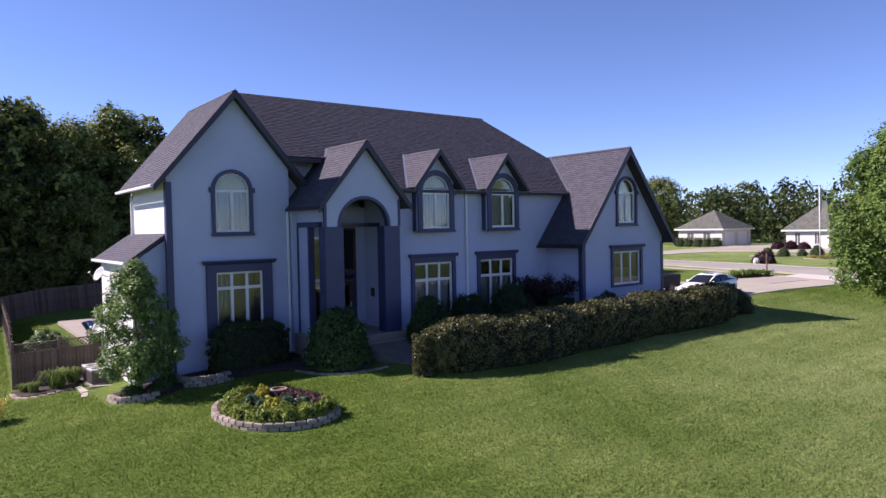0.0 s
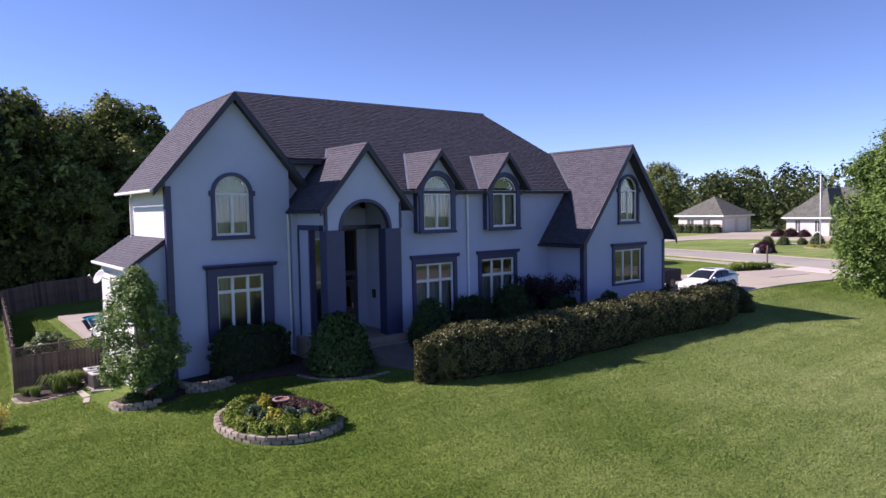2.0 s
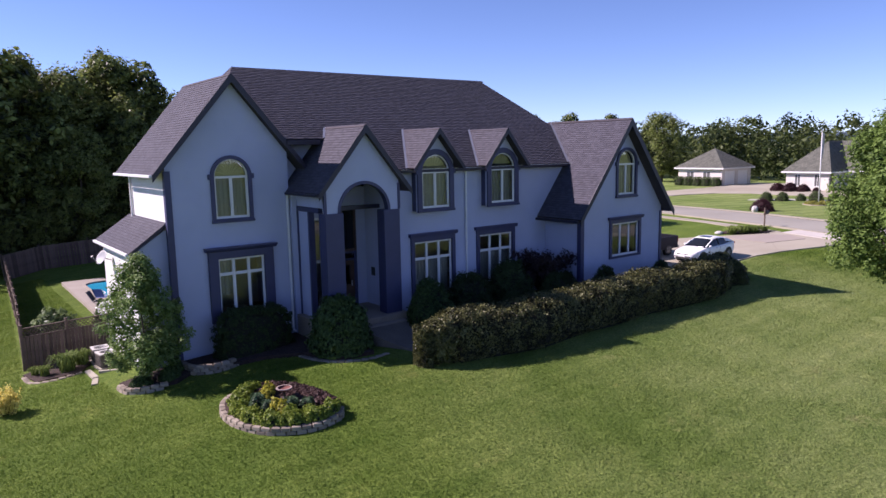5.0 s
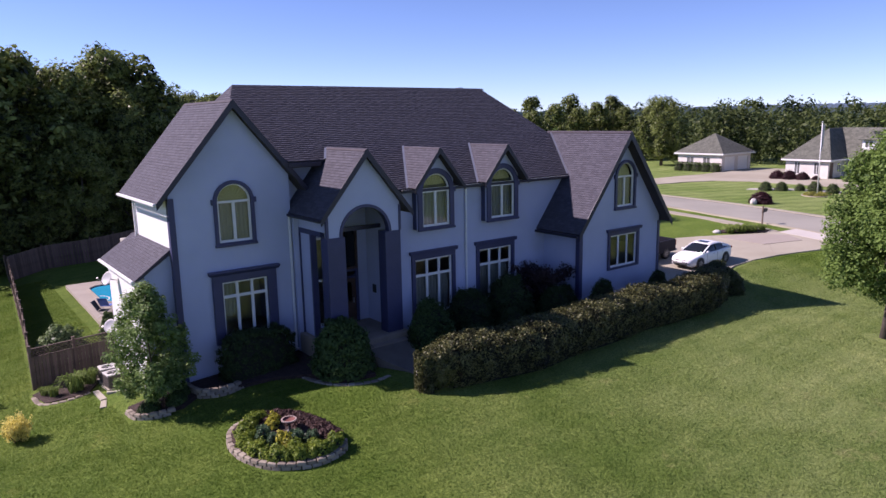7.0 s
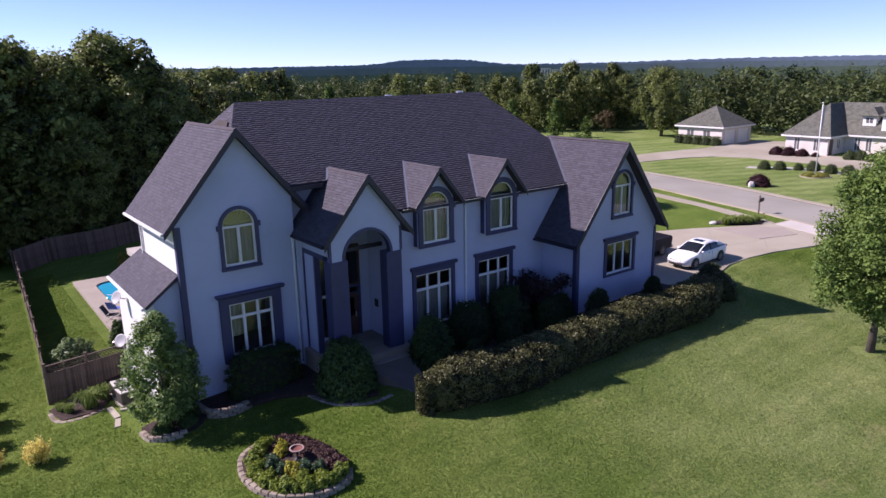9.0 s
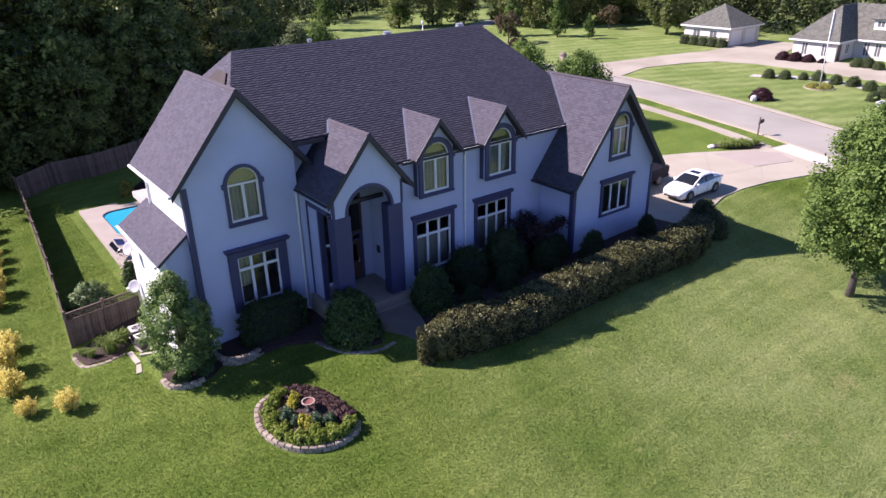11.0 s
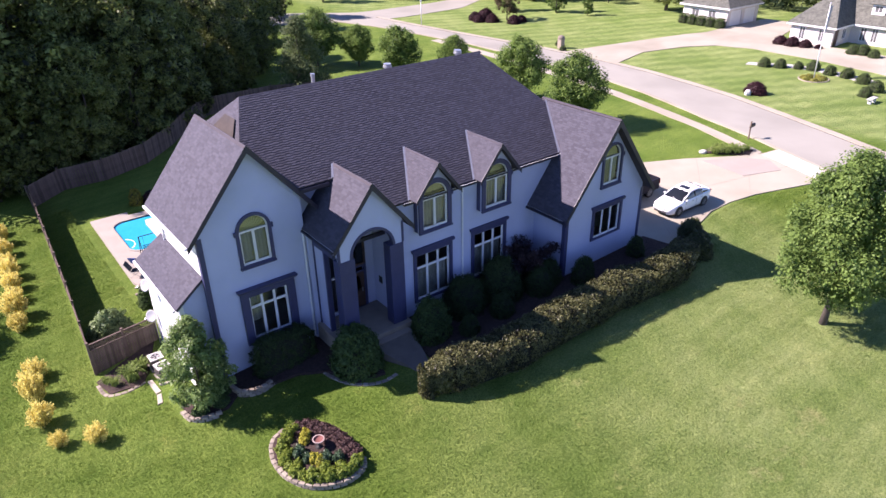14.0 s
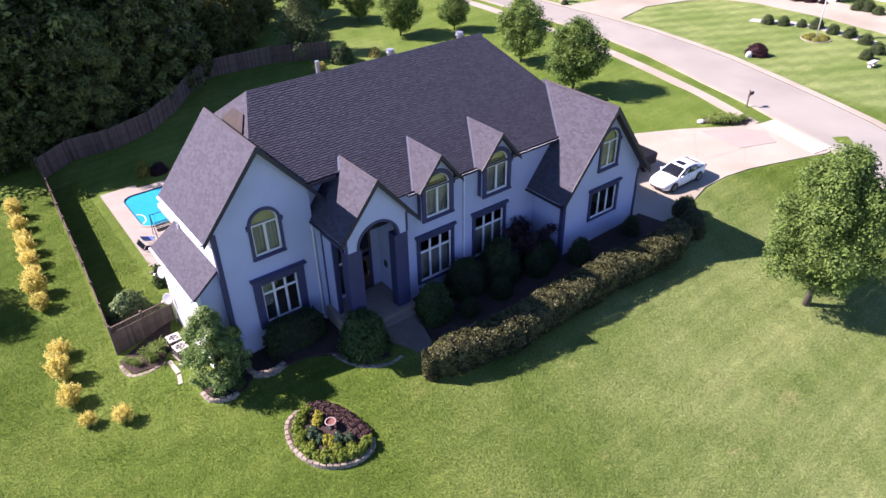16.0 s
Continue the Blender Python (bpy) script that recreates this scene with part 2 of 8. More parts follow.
def lawn_mat(name="mown_grass", blades=False):
    """Mown grass: patches, faint mowing bands and blade-scale grain; blades also let light through."""
    m = bpy.data.materials.new(name)
    m.use_nodes = True
    nt = m.node_tree
    N, L = nt.nodes, nt.links
    bsdf = N["Principled BSDF"]
    bsdf.inputs["Roughness"].default_value = 0.85
    bsdf.inputs["Specular IOR Level"].default_value = 0.14
    bsdf.inputs["Specular Tint"].default_value = (0.9, 1.0, 0.5, 1)
    co = N.new("ShaderNodeTexCoord")

    def tex(scale, detail=4, rough=0.6):
        n = N.new("ShaderNodeTexNoise")
        n.inputs["Scale"].default_value, n.inputs["Detail"].default_value, n.inputs["Roughness"].default_value = scale, detail, rough
        L.new(co.outputs["Object"], n.inputs["Vector"])
        return n.outputs[0]

    def ramp(src, lo, hi, a, b):
        r = N.new("ShaderNodeValToRGB")
        r.color_ramp.elements[0].position, r.color_ramp.elements[1].position = lo, hi
        r.color_ramp.elements[0].color, r.color_ramp.elements[1].color = rgb(a), rgb(b)
        L.new(src, r.inputs[0])
        return r.outputs[0]

    def mix(kind, f, a, b):
        x = N.new("ShaderNodeMix")
        x.data_type, x.blend_type = "RGBA", kind
        if isinstance(f, float):
            x.inputs[0].default_value = f
        else:
            L.new(f, x.inputs[0])
        L.new(a, x.inputs[6])
        if isinstance(b, tuple):
            x.inputs[7].default_value = b
        else:
            L.new(b, x.inputs[7])
        return x.outputs[2]

    base = ramp(tex(0.18, 5), 0.35, 0.68, (0.082, 0.120, 0.024), (0.138, 0.170, 0.047))
    # dry patches
    dry = N.new("ShaderNodeValToRGB")
    dry.color_ramp.elements[0].position, dry.color_ramp.elements[1].position = 0.60, 0.80
    L.new(tex(0.5, 6, 0.7), dry.inputs[0])
    base = mix("MIX", dry.outputs[0], base, (0.165, 0.17, 0.055, 1))
    # the open lawn is paler than the strip beside the house
    sep = N.new("ShaderNodeSeparateXYZ")
    L.new(co.outputs["Object"], sep.inputs[0])
    open_side = N.new("ShaderNodeMapRange")
    open_side.inputs[1].default_value, open_side.inputs[2].default_value = -1.0, 16.5
    diag = N.new("ShaderNodeMath")
    diag.operation = "MULTIPLY_ADD"
    diag.inputs[1].default_value = -0.45
    L.new(sep.outputs[1], diag.inputs[0])
    L.new(sep.outputs[0], diag.inputs[2])
    wob = N.new("ShaderNodeMath")
    wob.operation = "MULTIPLY_ADD"
    wob.inputs[1].default_value = 9.0
    L.new(tex(0.12, 4), wob.inputs[0])
    L.new(diag.outputs[0], wob.inputs[2])
    L.new(wob.outputs[0], open_side.inputs[0])
    beyond = N.new("ShaderNodeMapRange")
    beyond.inputs[1].default_value, beyond.inputs[2].default_value = 27.0, 19.0
    L.new(sep.outputs[0], beyond.inputs[0])
    both = N.new("ShaderNodeMath")
    both.operation = "MULTIPLY"
    L.new(open_side.outputs[0], both.inputs[0])
    L.new(beyond.outputs[0], both.inputs[1])
    shade_mix = ramp(both.outputs[0], 0.0, 1.0, (1.13, 1.28, 1.02), (1.92, 1.85, 2.75))
    base = mix("MULTIPLY", 1.0, base, shade_mix)
    # bold mowing stripes on the lawn across the street
    w2 = N.new("ShaderNodeTexWave")
    w2.wave_type, w2.bands_direction = "BANDS", "X"
    w2.inputs["Scale"].default_value, w2.inputs["Distortion"].default_value, w2.inputs["Detail"].default_value = 0.125, 0.5, 1
    mp2 = N.new("ShaderNodeMapping")
    mp2.inputs["Rotation"].default_value = (0, 0, radians(-62))
    L.new(co.outputs["Object"], mp2.inputs[0])
    L.new(mp2.outputs[0], w2.inputs["Vector"])
    stripe = ramp(w2.outputs[1], 0.3, 0.7, (1.34, 1.21, 2.02), (1.68, 1.46, 2.55))
    across = N.new("ShaderNodeMapRange")
    across.inputs[1].default_value, across.inputs[2].default_value = 43.0, 46.0
    L.new(sep.outputs[0], across.inputs[0])
    base = mix("MULTIPLY", across.outputs[0], base, stripe)
    # mowing bands
    wave = N.new("ShaderNodeTexWave")
    wave.wave_type, wave.bands_direction = "BANDS", "X"
    wave.inputs["Scale"].default_value, wave.inputs["Distortion"].default_value = 0.17, 3.0
    mp = N.new("ShaderNodeMapping")
    mp.inputs["Rotation"].default_value = (0, 0, radians(28))
    L.new(co.outputs["Object"], mp.inputs[0])
    L.new(mp.outputs[0], wave.inputs["Vector"])
    band = ramp(wave.outputs[1], 0.2, 0.8, (0.96, 0.97, 0.95), (1.03, 1.02, 1.0))
    base = mix("MULTIPLY", 1.0, base, band)
    grain = ramp(tex(15, 6, 0.8), 0.3, 0.75, (0.44, 0.52, 0.44), (1.56, 1.46, 1.42))
    base = mix("MULTIPLY", 0.35 if blades else 0.9, base, grain)
    clump = ramp(tex(8.0, 6, 0.85), 0.34, 0.68, (0.50, 0.60, 0.47), (1.46, 1.36, 1.40))
    # long faint streaks left by the mower along the front
    stretch = N.new("ShaderNodeMapping")
    stretch.inputs["Scale"].default_value = (0.10, 1.7, 1.0)
    stretch.inputs["Rotation"].default_value = (0, 0, radians(5))
    L.new(co.outputs["Object"], stretch.inputs[0])
    st = N.new("ShaderNodeTexNoise")
    st.inputs["Scale"].default_value, st.inputs["Detail"].default_value = 1.0, 4
    L.new(stretch.outputs[0], st.inputs["Vector"])
    base = mix("MULTIPLY", 0.8, base, ramp(st.outputs[0], 0.3, 0.7, (0.80, 0.86, 0.78), (1.18, 1.13, 1.22)))
    base = mix("MULTIPLY", 0.45 if blades else 1.0, base, clump)
    if blades:
        base = mix("MULTIPLY", 1.0, base, ramp(N.new("ShaderNodeNewGeometry").outputs["Random Per Island"], 0.0, 1.0, (0.98, 1.02, 0.92), (1.42, 1.36, 1.36)))
        thin = N.new("ShaderNodeBsdfTranslucent")
        L.new(base, thin.inputs[0])
        both_ways = N.new("ShaderNodeMixShader")
        both_ways.inputs[0].default_value = 0.42
        L.new(bsdf.outputs[0], both_ways.inputs[1])
        L.new(thin.outputs[0], both_ways.inputs[2])
        L.new(both_ways.outputs[0], N["Material Output"].inputs[0])
    L.new(base, bsdf.inputs["Base Color"])
    if blades:
        return m
    bp = N.new("ShaderNodeBump")
    bp.inputs["Strength"].default_value, bp.inputs["Distance"].default_value = 0.9, 0.10
    L.new(tex(11, 6, 0.85), bp.inputs["Height"])
    L.new(bp.outputs[0], bsdf.inputs["Normal"])
    return m


LAWN = lawn_mat()


# ---- mesh helpers ----
class Build:
    """Gathers vertices and faces of one mesh."""

    def __init__(self):
        self.v, self.f = [], []

    def face(self, *pts):
        n = len(self.v)
        self.v += [tuple(p) for p in pts]
        self.f.append(tuple(range(n, n + len(pts))))
        return self

    def box(self, x0, y0, z0, x1, y1, z1):
        n = len(self.v)
        self.v += [(x, y, z) for z in (z0, z1) for y in (y0, y1) for x in (x0, x1)]
        self.f += [tuple(n + i for i in q) for q in ((0, 2, 3, 1), (4, 5, 7, 6), (0, 1, 5, 4), (2, 6, 7, 3), (0, 4, 6, 2), (1, 3, 7, 5))]
        return self

    def beam(self, a, b, w, h):
        """A square bar from a to b, w across and h high."""
        a, b = Vector(a), Vector(b)
        d = (b - a).normalized()
        s = d.cross(Vector((0, 0, 1)))
        s = s.normalized() if s.length > 1e-4 else Vector((1, 0, 0))
        u = s.cross(d).normalized()
        n = len(self.v)
        for p in (a, b):
            for i, j in ((-1, -1), (1, -1), (1, 1), (-1, 1)):
                self.v.append(tuple(p + s * (i * w / 2) + u * (j * h / 2)))
        self.f += [tuple(n + i for i in q) for q in ((0, 3, 2, 1), (4, 5, 6, 7), (0, 1, 5, 4), (1, 2, 6, 5), (2, 3, 7, 6), (3, 0, 4, 7))]
        return self

    def tube(self, pts, radii, n=10, cap=True):
        """A round tapered tube along points."""
        pts = [Vector(p) for p in pts]
        start = len(self.v)
        for k, p in enumerate(pts):
            d = (pts[min(k + 1, len(pts) - 1)] - pts[max(k - 1, 0)]).normalized()
            s = d.cross(Vector((0.31, 0.22, 0.92)))
            s = s.normalized() if s.length > 1e-3 else Vector((1, 0, 0))
            u = d.cross(s).normalized()
            for i in range(n):
                a = 2 * math.pi * i / n
                self.v.append(tuple(p + (s * math.cos(a) + u * math.sin(a)) * radii[k]))
        for k in range(len(pts) - 1):
            for i in range(n):
                j = (i + 1) % n
                self.f.append((start + k * n + i, start + k * n + j, start + (k + 1) * n + j, start + (k + 1) * n + i))
        if cap:
            self.f.append(tuple(start + i for i in reversed(range(n))))
            self.f.append(tuple(start + (len(pts) - 1) * n + i for i in range(n)))
        return self

    def lathe(self, cx, cy, profile, n=20):
        """A turned body: profile of (radius, z)."""
        start = len(self.v)
        for r, z in profile:
            for i in range(n):
                a = 2 * math.pi * i / n
                self.v.append((cx + r * math.cos(a), cy + r * math.sin(a), z))
        for k in range(len(profile) - 1):
            for i in range(n):
                j = (i + 1) % n
                self.f.append((start + k * n + i, start + k * n + j, start + (k + 1) * n + j, start + (k + 1) * n + i))
        self.f.append(tuple(start + i for i in reversed(range(n))))
        self.f.append(tuple(start + (len(profile) - 1) * n + i for i in range(n)))
        return self

    def panel(self, outline, holes, place, thick):
        """A flat panel with real openings: 2D outline and holes, set by place(u, v, depth), thick deep."""
        from mathutils.geometry import tessellate_polygon

        loops = [outline] + list(holes)
        flat = [p for lp in loops for p in lp]
        tris = tessellate_polygon([[Vector((p[0], p[1], 0)) for p in lp] for lp in loops])
        n, m = len(self.v), len(flat)
        self.v += [tuple(place(p[0], p[1], 0)) for p in flat] + [tuple(place(p[0], p[1], thick)) for p in flat]
        for a, b, c in tris:
            self.f.append((n + a, n + b, n + c))
            self.f.append((n + m + c, n + m + b, n + m + a))
        k = 0
        for lp in loops:
            for i in range(len(lp)):
                a, b = k + i, k + (i + 1) % len(lp)
                self.f.append((n + a, n + b, n + m + b, n + m + a))
            k += len(lp)
        return self


def holder(name, at=(0, 0, 0), **tags):
    e = new(name)
    e.location = at
    e.empty_display_size = 0.3
    return tagged(e, **tags)


def part(name, b, material, parent=None, label="", smooth=False, bevel=0.0, **tags):
    """Links a Build (or a bmesh) as one mesh object, under a thing or a part; vertices are given in world places."""
    me = bpy.data.meshes.new(name)
    if isinstance(b, bmesh.types.BMesh):
        b.to_mesh(me)
        b.free()
    else:
        bm = bmesh.new()
        vs = [bm.verts.new(v) for v in b.v]
        for f in b.f:
            try:
                bm.faces.new([vs[i] for i in f])
            except ValueError:
                pass
        if len(b.f) < 4000:
            bmesh.ops.remove_doubles(bm, verts=bm.verts, dist=1e-5)
            bmesh.ops.recalc_face_normals(bm, faces=bm.faces)
        if bevel:
            sharp = [e for e in bm.edges if len(e.link_faces) == 2 and e.calc_face_angle(0) > 0.6]
            bmesh.ops.bevel(bm, geom=sharp, offset=bevel, segments=1, affect="EDGES", clamp_overlap=True)
        bm.to_mesh(me)
        bm.free()
    me.materials.append(material)
    if smooth:
        me.polygons.foreach_set("use_smooth", [True] * len(me.polygons))
    ob = new(name, me)
    if parent:
        ob.parent = parent
        root = parent
        while root.parent:
            root = root.parent
        if parent is root:
            ob.matrix_parent_inverse = Matrix.Translation(-Vector(root.location))
    return tagged(ob, label=label, **tags)


def raw(name, verts, faces, material, parent=None, label="", smooth=False, **tags):
    """A large mesh straight from arrays."""
    me = bpy.data.meshes.new(name)
    verts, faces = np.asarray(verts, np.float32), np.asarray(faces, np.int32)
    n, k = faces.shape
    me.vertices.add(len(verts))
    me.vertices.foreach_set("co", verts.ravel())
    me.loops.add(n * k)
    me.loops.foreach_set("vertex_index", faces.ravel())
    me.polygons.add(n)
    me.polygons.foreach_set("loop_start", np.arange(0, n * k, k, dtype=np.int32))
    me.polygons.foreach_set("loop_total", np.full(n, k, np.int32))
    me.update(calc_edges=True)
    me.materials.append(material)
    if smooth:
        me.polygons.foreach_set("use_smooth", np.ones(n, bool))
    ob = new(name, me)
    if parent:
        ob.parent = parent
        if not parent.parent:
            ob.matrix_parent_inverse = Matrix.Translation(-Vector(parent.location))
    return tagged(ob, label=label, **tags)


# ---- ground ----
GX = [-400, -60, -20, -12, -5, 2, 15, 25, 36, 50, 62, 78, 120, 260, 600, 2500]
GZ = [-14, -3.2, -1.95, -1.05, -0.6, -0.45, -0.1, 0.2, 0.65, 0.55, 0.7, 1.3, 1.0, -12, -30, -30]


def gz(x, y):
    """Height of the ground."""
    far = np.clip((np.asarray(y, float) - 130) / 250, 0, 1)
    return np.interp(x, GX, GZ) * (1 - far) + 0.06 * np.clip(np.asarray(y, float) + 5, -25, 0) - 30 * far


def drape(b, pts, lift, rim=0.25):
    """A paving polygon laid over the ground, its rim let into the soil."""
    b.panel(pts, [], lambda u, v, d: (u, v, float(gz(u, v)) + lift - d), rim)
    return b


def strip(left, right, lift, steps=6, rim=0.3):
    """A road or path between two edge lines, draped over the ground."""
    b = Build()
    rows = []
    for k in range(len(left) - 1):
        for s in range(steps + (k == len(left) - 2)):
            u = s / steps
            a = [left[k][i] + (left[k + 1][i] - left[k][i]) * u for i in (0, 1)]
            c = [right[k][i] + (right[k + 1][i] - right[k][i]) * u for i in (0, 1)]
            m = [(a[i] + c[i]) / 2 for i in (0, 1)]
            rows.append([(p[0], p[1], float(gz(*p)) + lift) for p in (a, m, c)])
    for r, q in zip(rows, rows[1:]):
        for i in (0, 1):
            b.face(r[i], r[i + 1], q[i + 1], q[i])
    for i in (0, 2):
        for r, q in zip(rows, rows[1:]):
            dn = lambda p: (p[0], p[1], p[2] - rim)
            b.face(r[i], q[i], dn(q[i]), dn(r[i]))
    return b


def ground_sheet():
    xs = np.unique(np.concatenate([np.arange(-40, 100, 1.0), np.geomspace(100, 2500, 24), -np.geomspace(40, 2500, 22)]))
    ys = np.unique(np.concatenate([np.arange(-34, 120, 1.0), np.geomspace(120, 2500, 24), -np.geomspace(34, 2500, 18)]))
    X, Y = np.meshgrid(xs, ys)
    Z = gz(X, Y)
    near = (np.abs(X) < 90) & (Y > -40) & (Y < 110)
    Z = Z + near * (0.025 * np.sin(X * 1.3 + 2 * np.sin(Y * 0.4)) * np.sin(Y * 0.9))
    # the pool's basin
    inside = (X > -11.8) & (X < -2.4) & (Y > 16) & (Y < 26)
    Z = np.where(inside, Z - 1.6, Z)
    n = len(xs)
    idx = np.arange(X.size).reshape(X.shape)
    faces = np.stack([idx[:-1, :-1], idx[:-1, 1:], idx[1:, 1:], idx[1:, :-1]], -1).reshape(-1, 4)
    raw("ground", np.stack([X, Y, Z], -1).reshape(-1, 3), faces, LAWN, smooth=True, label="mown green lawn with faint bands and dry patches", category="lawn", kind="structure")


ground_sheet()


# ---- roads and paving ----
ROAD_NEAR = [(38.5, 80), (41.5, 70), (43, 60), (44, 50), (44, 44), (43.6, 32), (42.9, 24), (41.8, 18.4), (40.3, 13.5), (39.1, 9.8), (38.1, 6.3), (37, 2.8), (36, 0.2), (34.6, -4), (31, -12), (24, -26), (12, -44)]
ROAD_FAR = [(46, 78), (46.3, 70), (47.2, 61), (48.4, 51), (49.4, 43), (49.8, 32), (49.4, 24), (48.4, 17.4), (47.3, 12.2), (46, 8.2), (45, 5.2), (43.9, 2), (42.9, -0.8), (41.2, -5.2), (36.5, -16), (29.5, -30), (17.5, -48)]
part("road", strip(ROAD_NEAR, ROAD_FAR, 0.05), ROADMAT, label="pale worn concrete residential street", category="road", kind="structure")
part("road_branch", strip([(20, 104), (34.7, 93), (46, 84.5), (59, 83.5), (69, 83), (78, 86), (92, 93)], [(14, 96), (29, 84), (43, 75.5), (53.5, 75), (62.5, 75), (71, 79), (94, 86)], 0.056), ROADMAT, label="pale concrete side street", category="road", kind="structure")


def offset_line(line, d):
    out = []
    for k, p in enumerate(line):
        a, b = line[max(k - 1, 0)], line[min(k + 1, len(line) - 1)]
        t = Vector((b[0] - a[0], b[1] - a[1], 0)).normalized()
        out.append((p[0] - t.y * d, p[1] + t.x * d))
    return out


for line, d in ((ROAD_NEAR, -0.32), (ROAD_FAR, 0.75)):
    part("kerb", strip(line, offset_line(line, d), 0.12, rim=0.35), CONCRETE, label="low rolled concrete kerb beside the street", category="kerb", kind="structure")
part("pavement", strip([(42.6, 56), (42.4, 45), (41.6, 33.4), (39.9, 20.5), (38.9, 16.2), (37.9, 12.1), (36.9, 8.4), (35.7, 4.8), (34.4, 1.1)], [(41.3, 56), (40.9, 45), (40.1, 33), (38.6, 20.5), (37.6, 16), (36.6, 12), (35.6, 8), (34.5, 4.6), (33.2, 1.2)], 0.06), CONCRETE, label="narrow pale concrete pavement across the lawn", category="pavement", kind="structure")


def fine_polygon(pts, step=2.0):
    out = []
    for k, p in enumerate(pts):
        q = pts[(k + 1) % len(pts)]
        n = max(1, int(math.hypot(q[0] - p[0], q[1] - p[1]) / step))
        out += [(p[0] + (q[0] - p[0]) * i / n, p[1] + (q[1] - p[1]) * i / n) for i in range(n)]
    return out


def clip_x(pts, x, side):
    """The part of a polygon on one side of a line of constant x."""
    out = []
    for k, p in enumerate(pts):
        q = pts[(k + 1) % len(pts)]
        a, c = (p[0] - x) * side, (q[0] - x) * side
        if a >= 0:
            out.append(p)
        if a * c < 0:
            u = a / (a - c)
            out.append((x, p[1] + (q[1] - p[1]) * u))
    return out


def paving(name, pts, lift, material, label, category):
    b = Build()
    cuts = [-1e4] + [g for g in GX if min(p[0] for p in pts) + 0.1 < g < max(p[0] for p in pts) - 0.1] + [1e4]
    for lo, hi in zip(cuts, cuts[1:]):
        piece = clip_x(clip_x(pts, lo, 1), hi, -1)
        if len(piece) > 2:
            drape(b, fine_polygon(piece), lift)
    return part(name, b, material, label=label, category=category, kind="structure")


paving("driveway", [(14.3, 9.5), (20, 8.6), (25.5, 6.6), (28.8, 4.6), (32.3, 2.0), (34.2, 0.9), (36.2, 0.5), (34.2, -5.4), (33, -5.35), (31.4, -4.7), (29, -3.75), (26.6, -2.85), (24.4, -2.4), (22, -2.35), (19.5, -3.0), (16.5, -3.4), (14.3, -2.6)], 0.07, CONCRETE, "broad pale concrete driveway beside the garage", "driveway")
WORN = surface("worn_driveway_concrete", (0.27, 0.235, 0.195), (0.34, 0.30, 0.255), 0.9, 0.5, 25, 0.25)
paving("driveway_slab", [(29.4, 3.4), (29.0, -0.5), (32.0, -1.9), (33.2, -0.2), (32.0, 1.7)], 0.095, WORN, "slightly darker weathered driveway slab", "driveway")
paving("driveway_apron", [(33.9, 0.75), (36.1, 0.35), (34.2, -5.2), (32.2, -4.8)], 0.10, surface("new_apron_concrete", (0.42, 0.39, 0.345), (0.50, 0.465, 0.42), 0.85, 0.5, 25, 0.2), "paler newer concrete apron at the street", "driveway")
paving("neighbour_driveway", [(50.0, 29.4), (57.2, 31.0), (62, 29.7), (62, 35.9), (57, 37.0), (50.3, 38.4)], 0.07, CONCRETE, "pale concrete driveway mouth across the street", "driveway")
paving("neighbour_driveway", [(62, 29.7), (63.4, 29.2), (66.8, 26.5), (68.3, 22), (68.2, 14), (67, 6), (62.6, -8), (68, -12), (75, 5), (75.2, 14), (74.9, 22), (77, 23), (88, 26), (88, 31.6), (77, 31.6), (72.6, 31.9), (69.7, 33.4), (63, 35.6), (62, 35.9)], 0.07, CONCRETE, "wide pale concrete forecourt across the street", "driveway")

# ---- roofs ----
CORES = [0]
PIECES = [0]


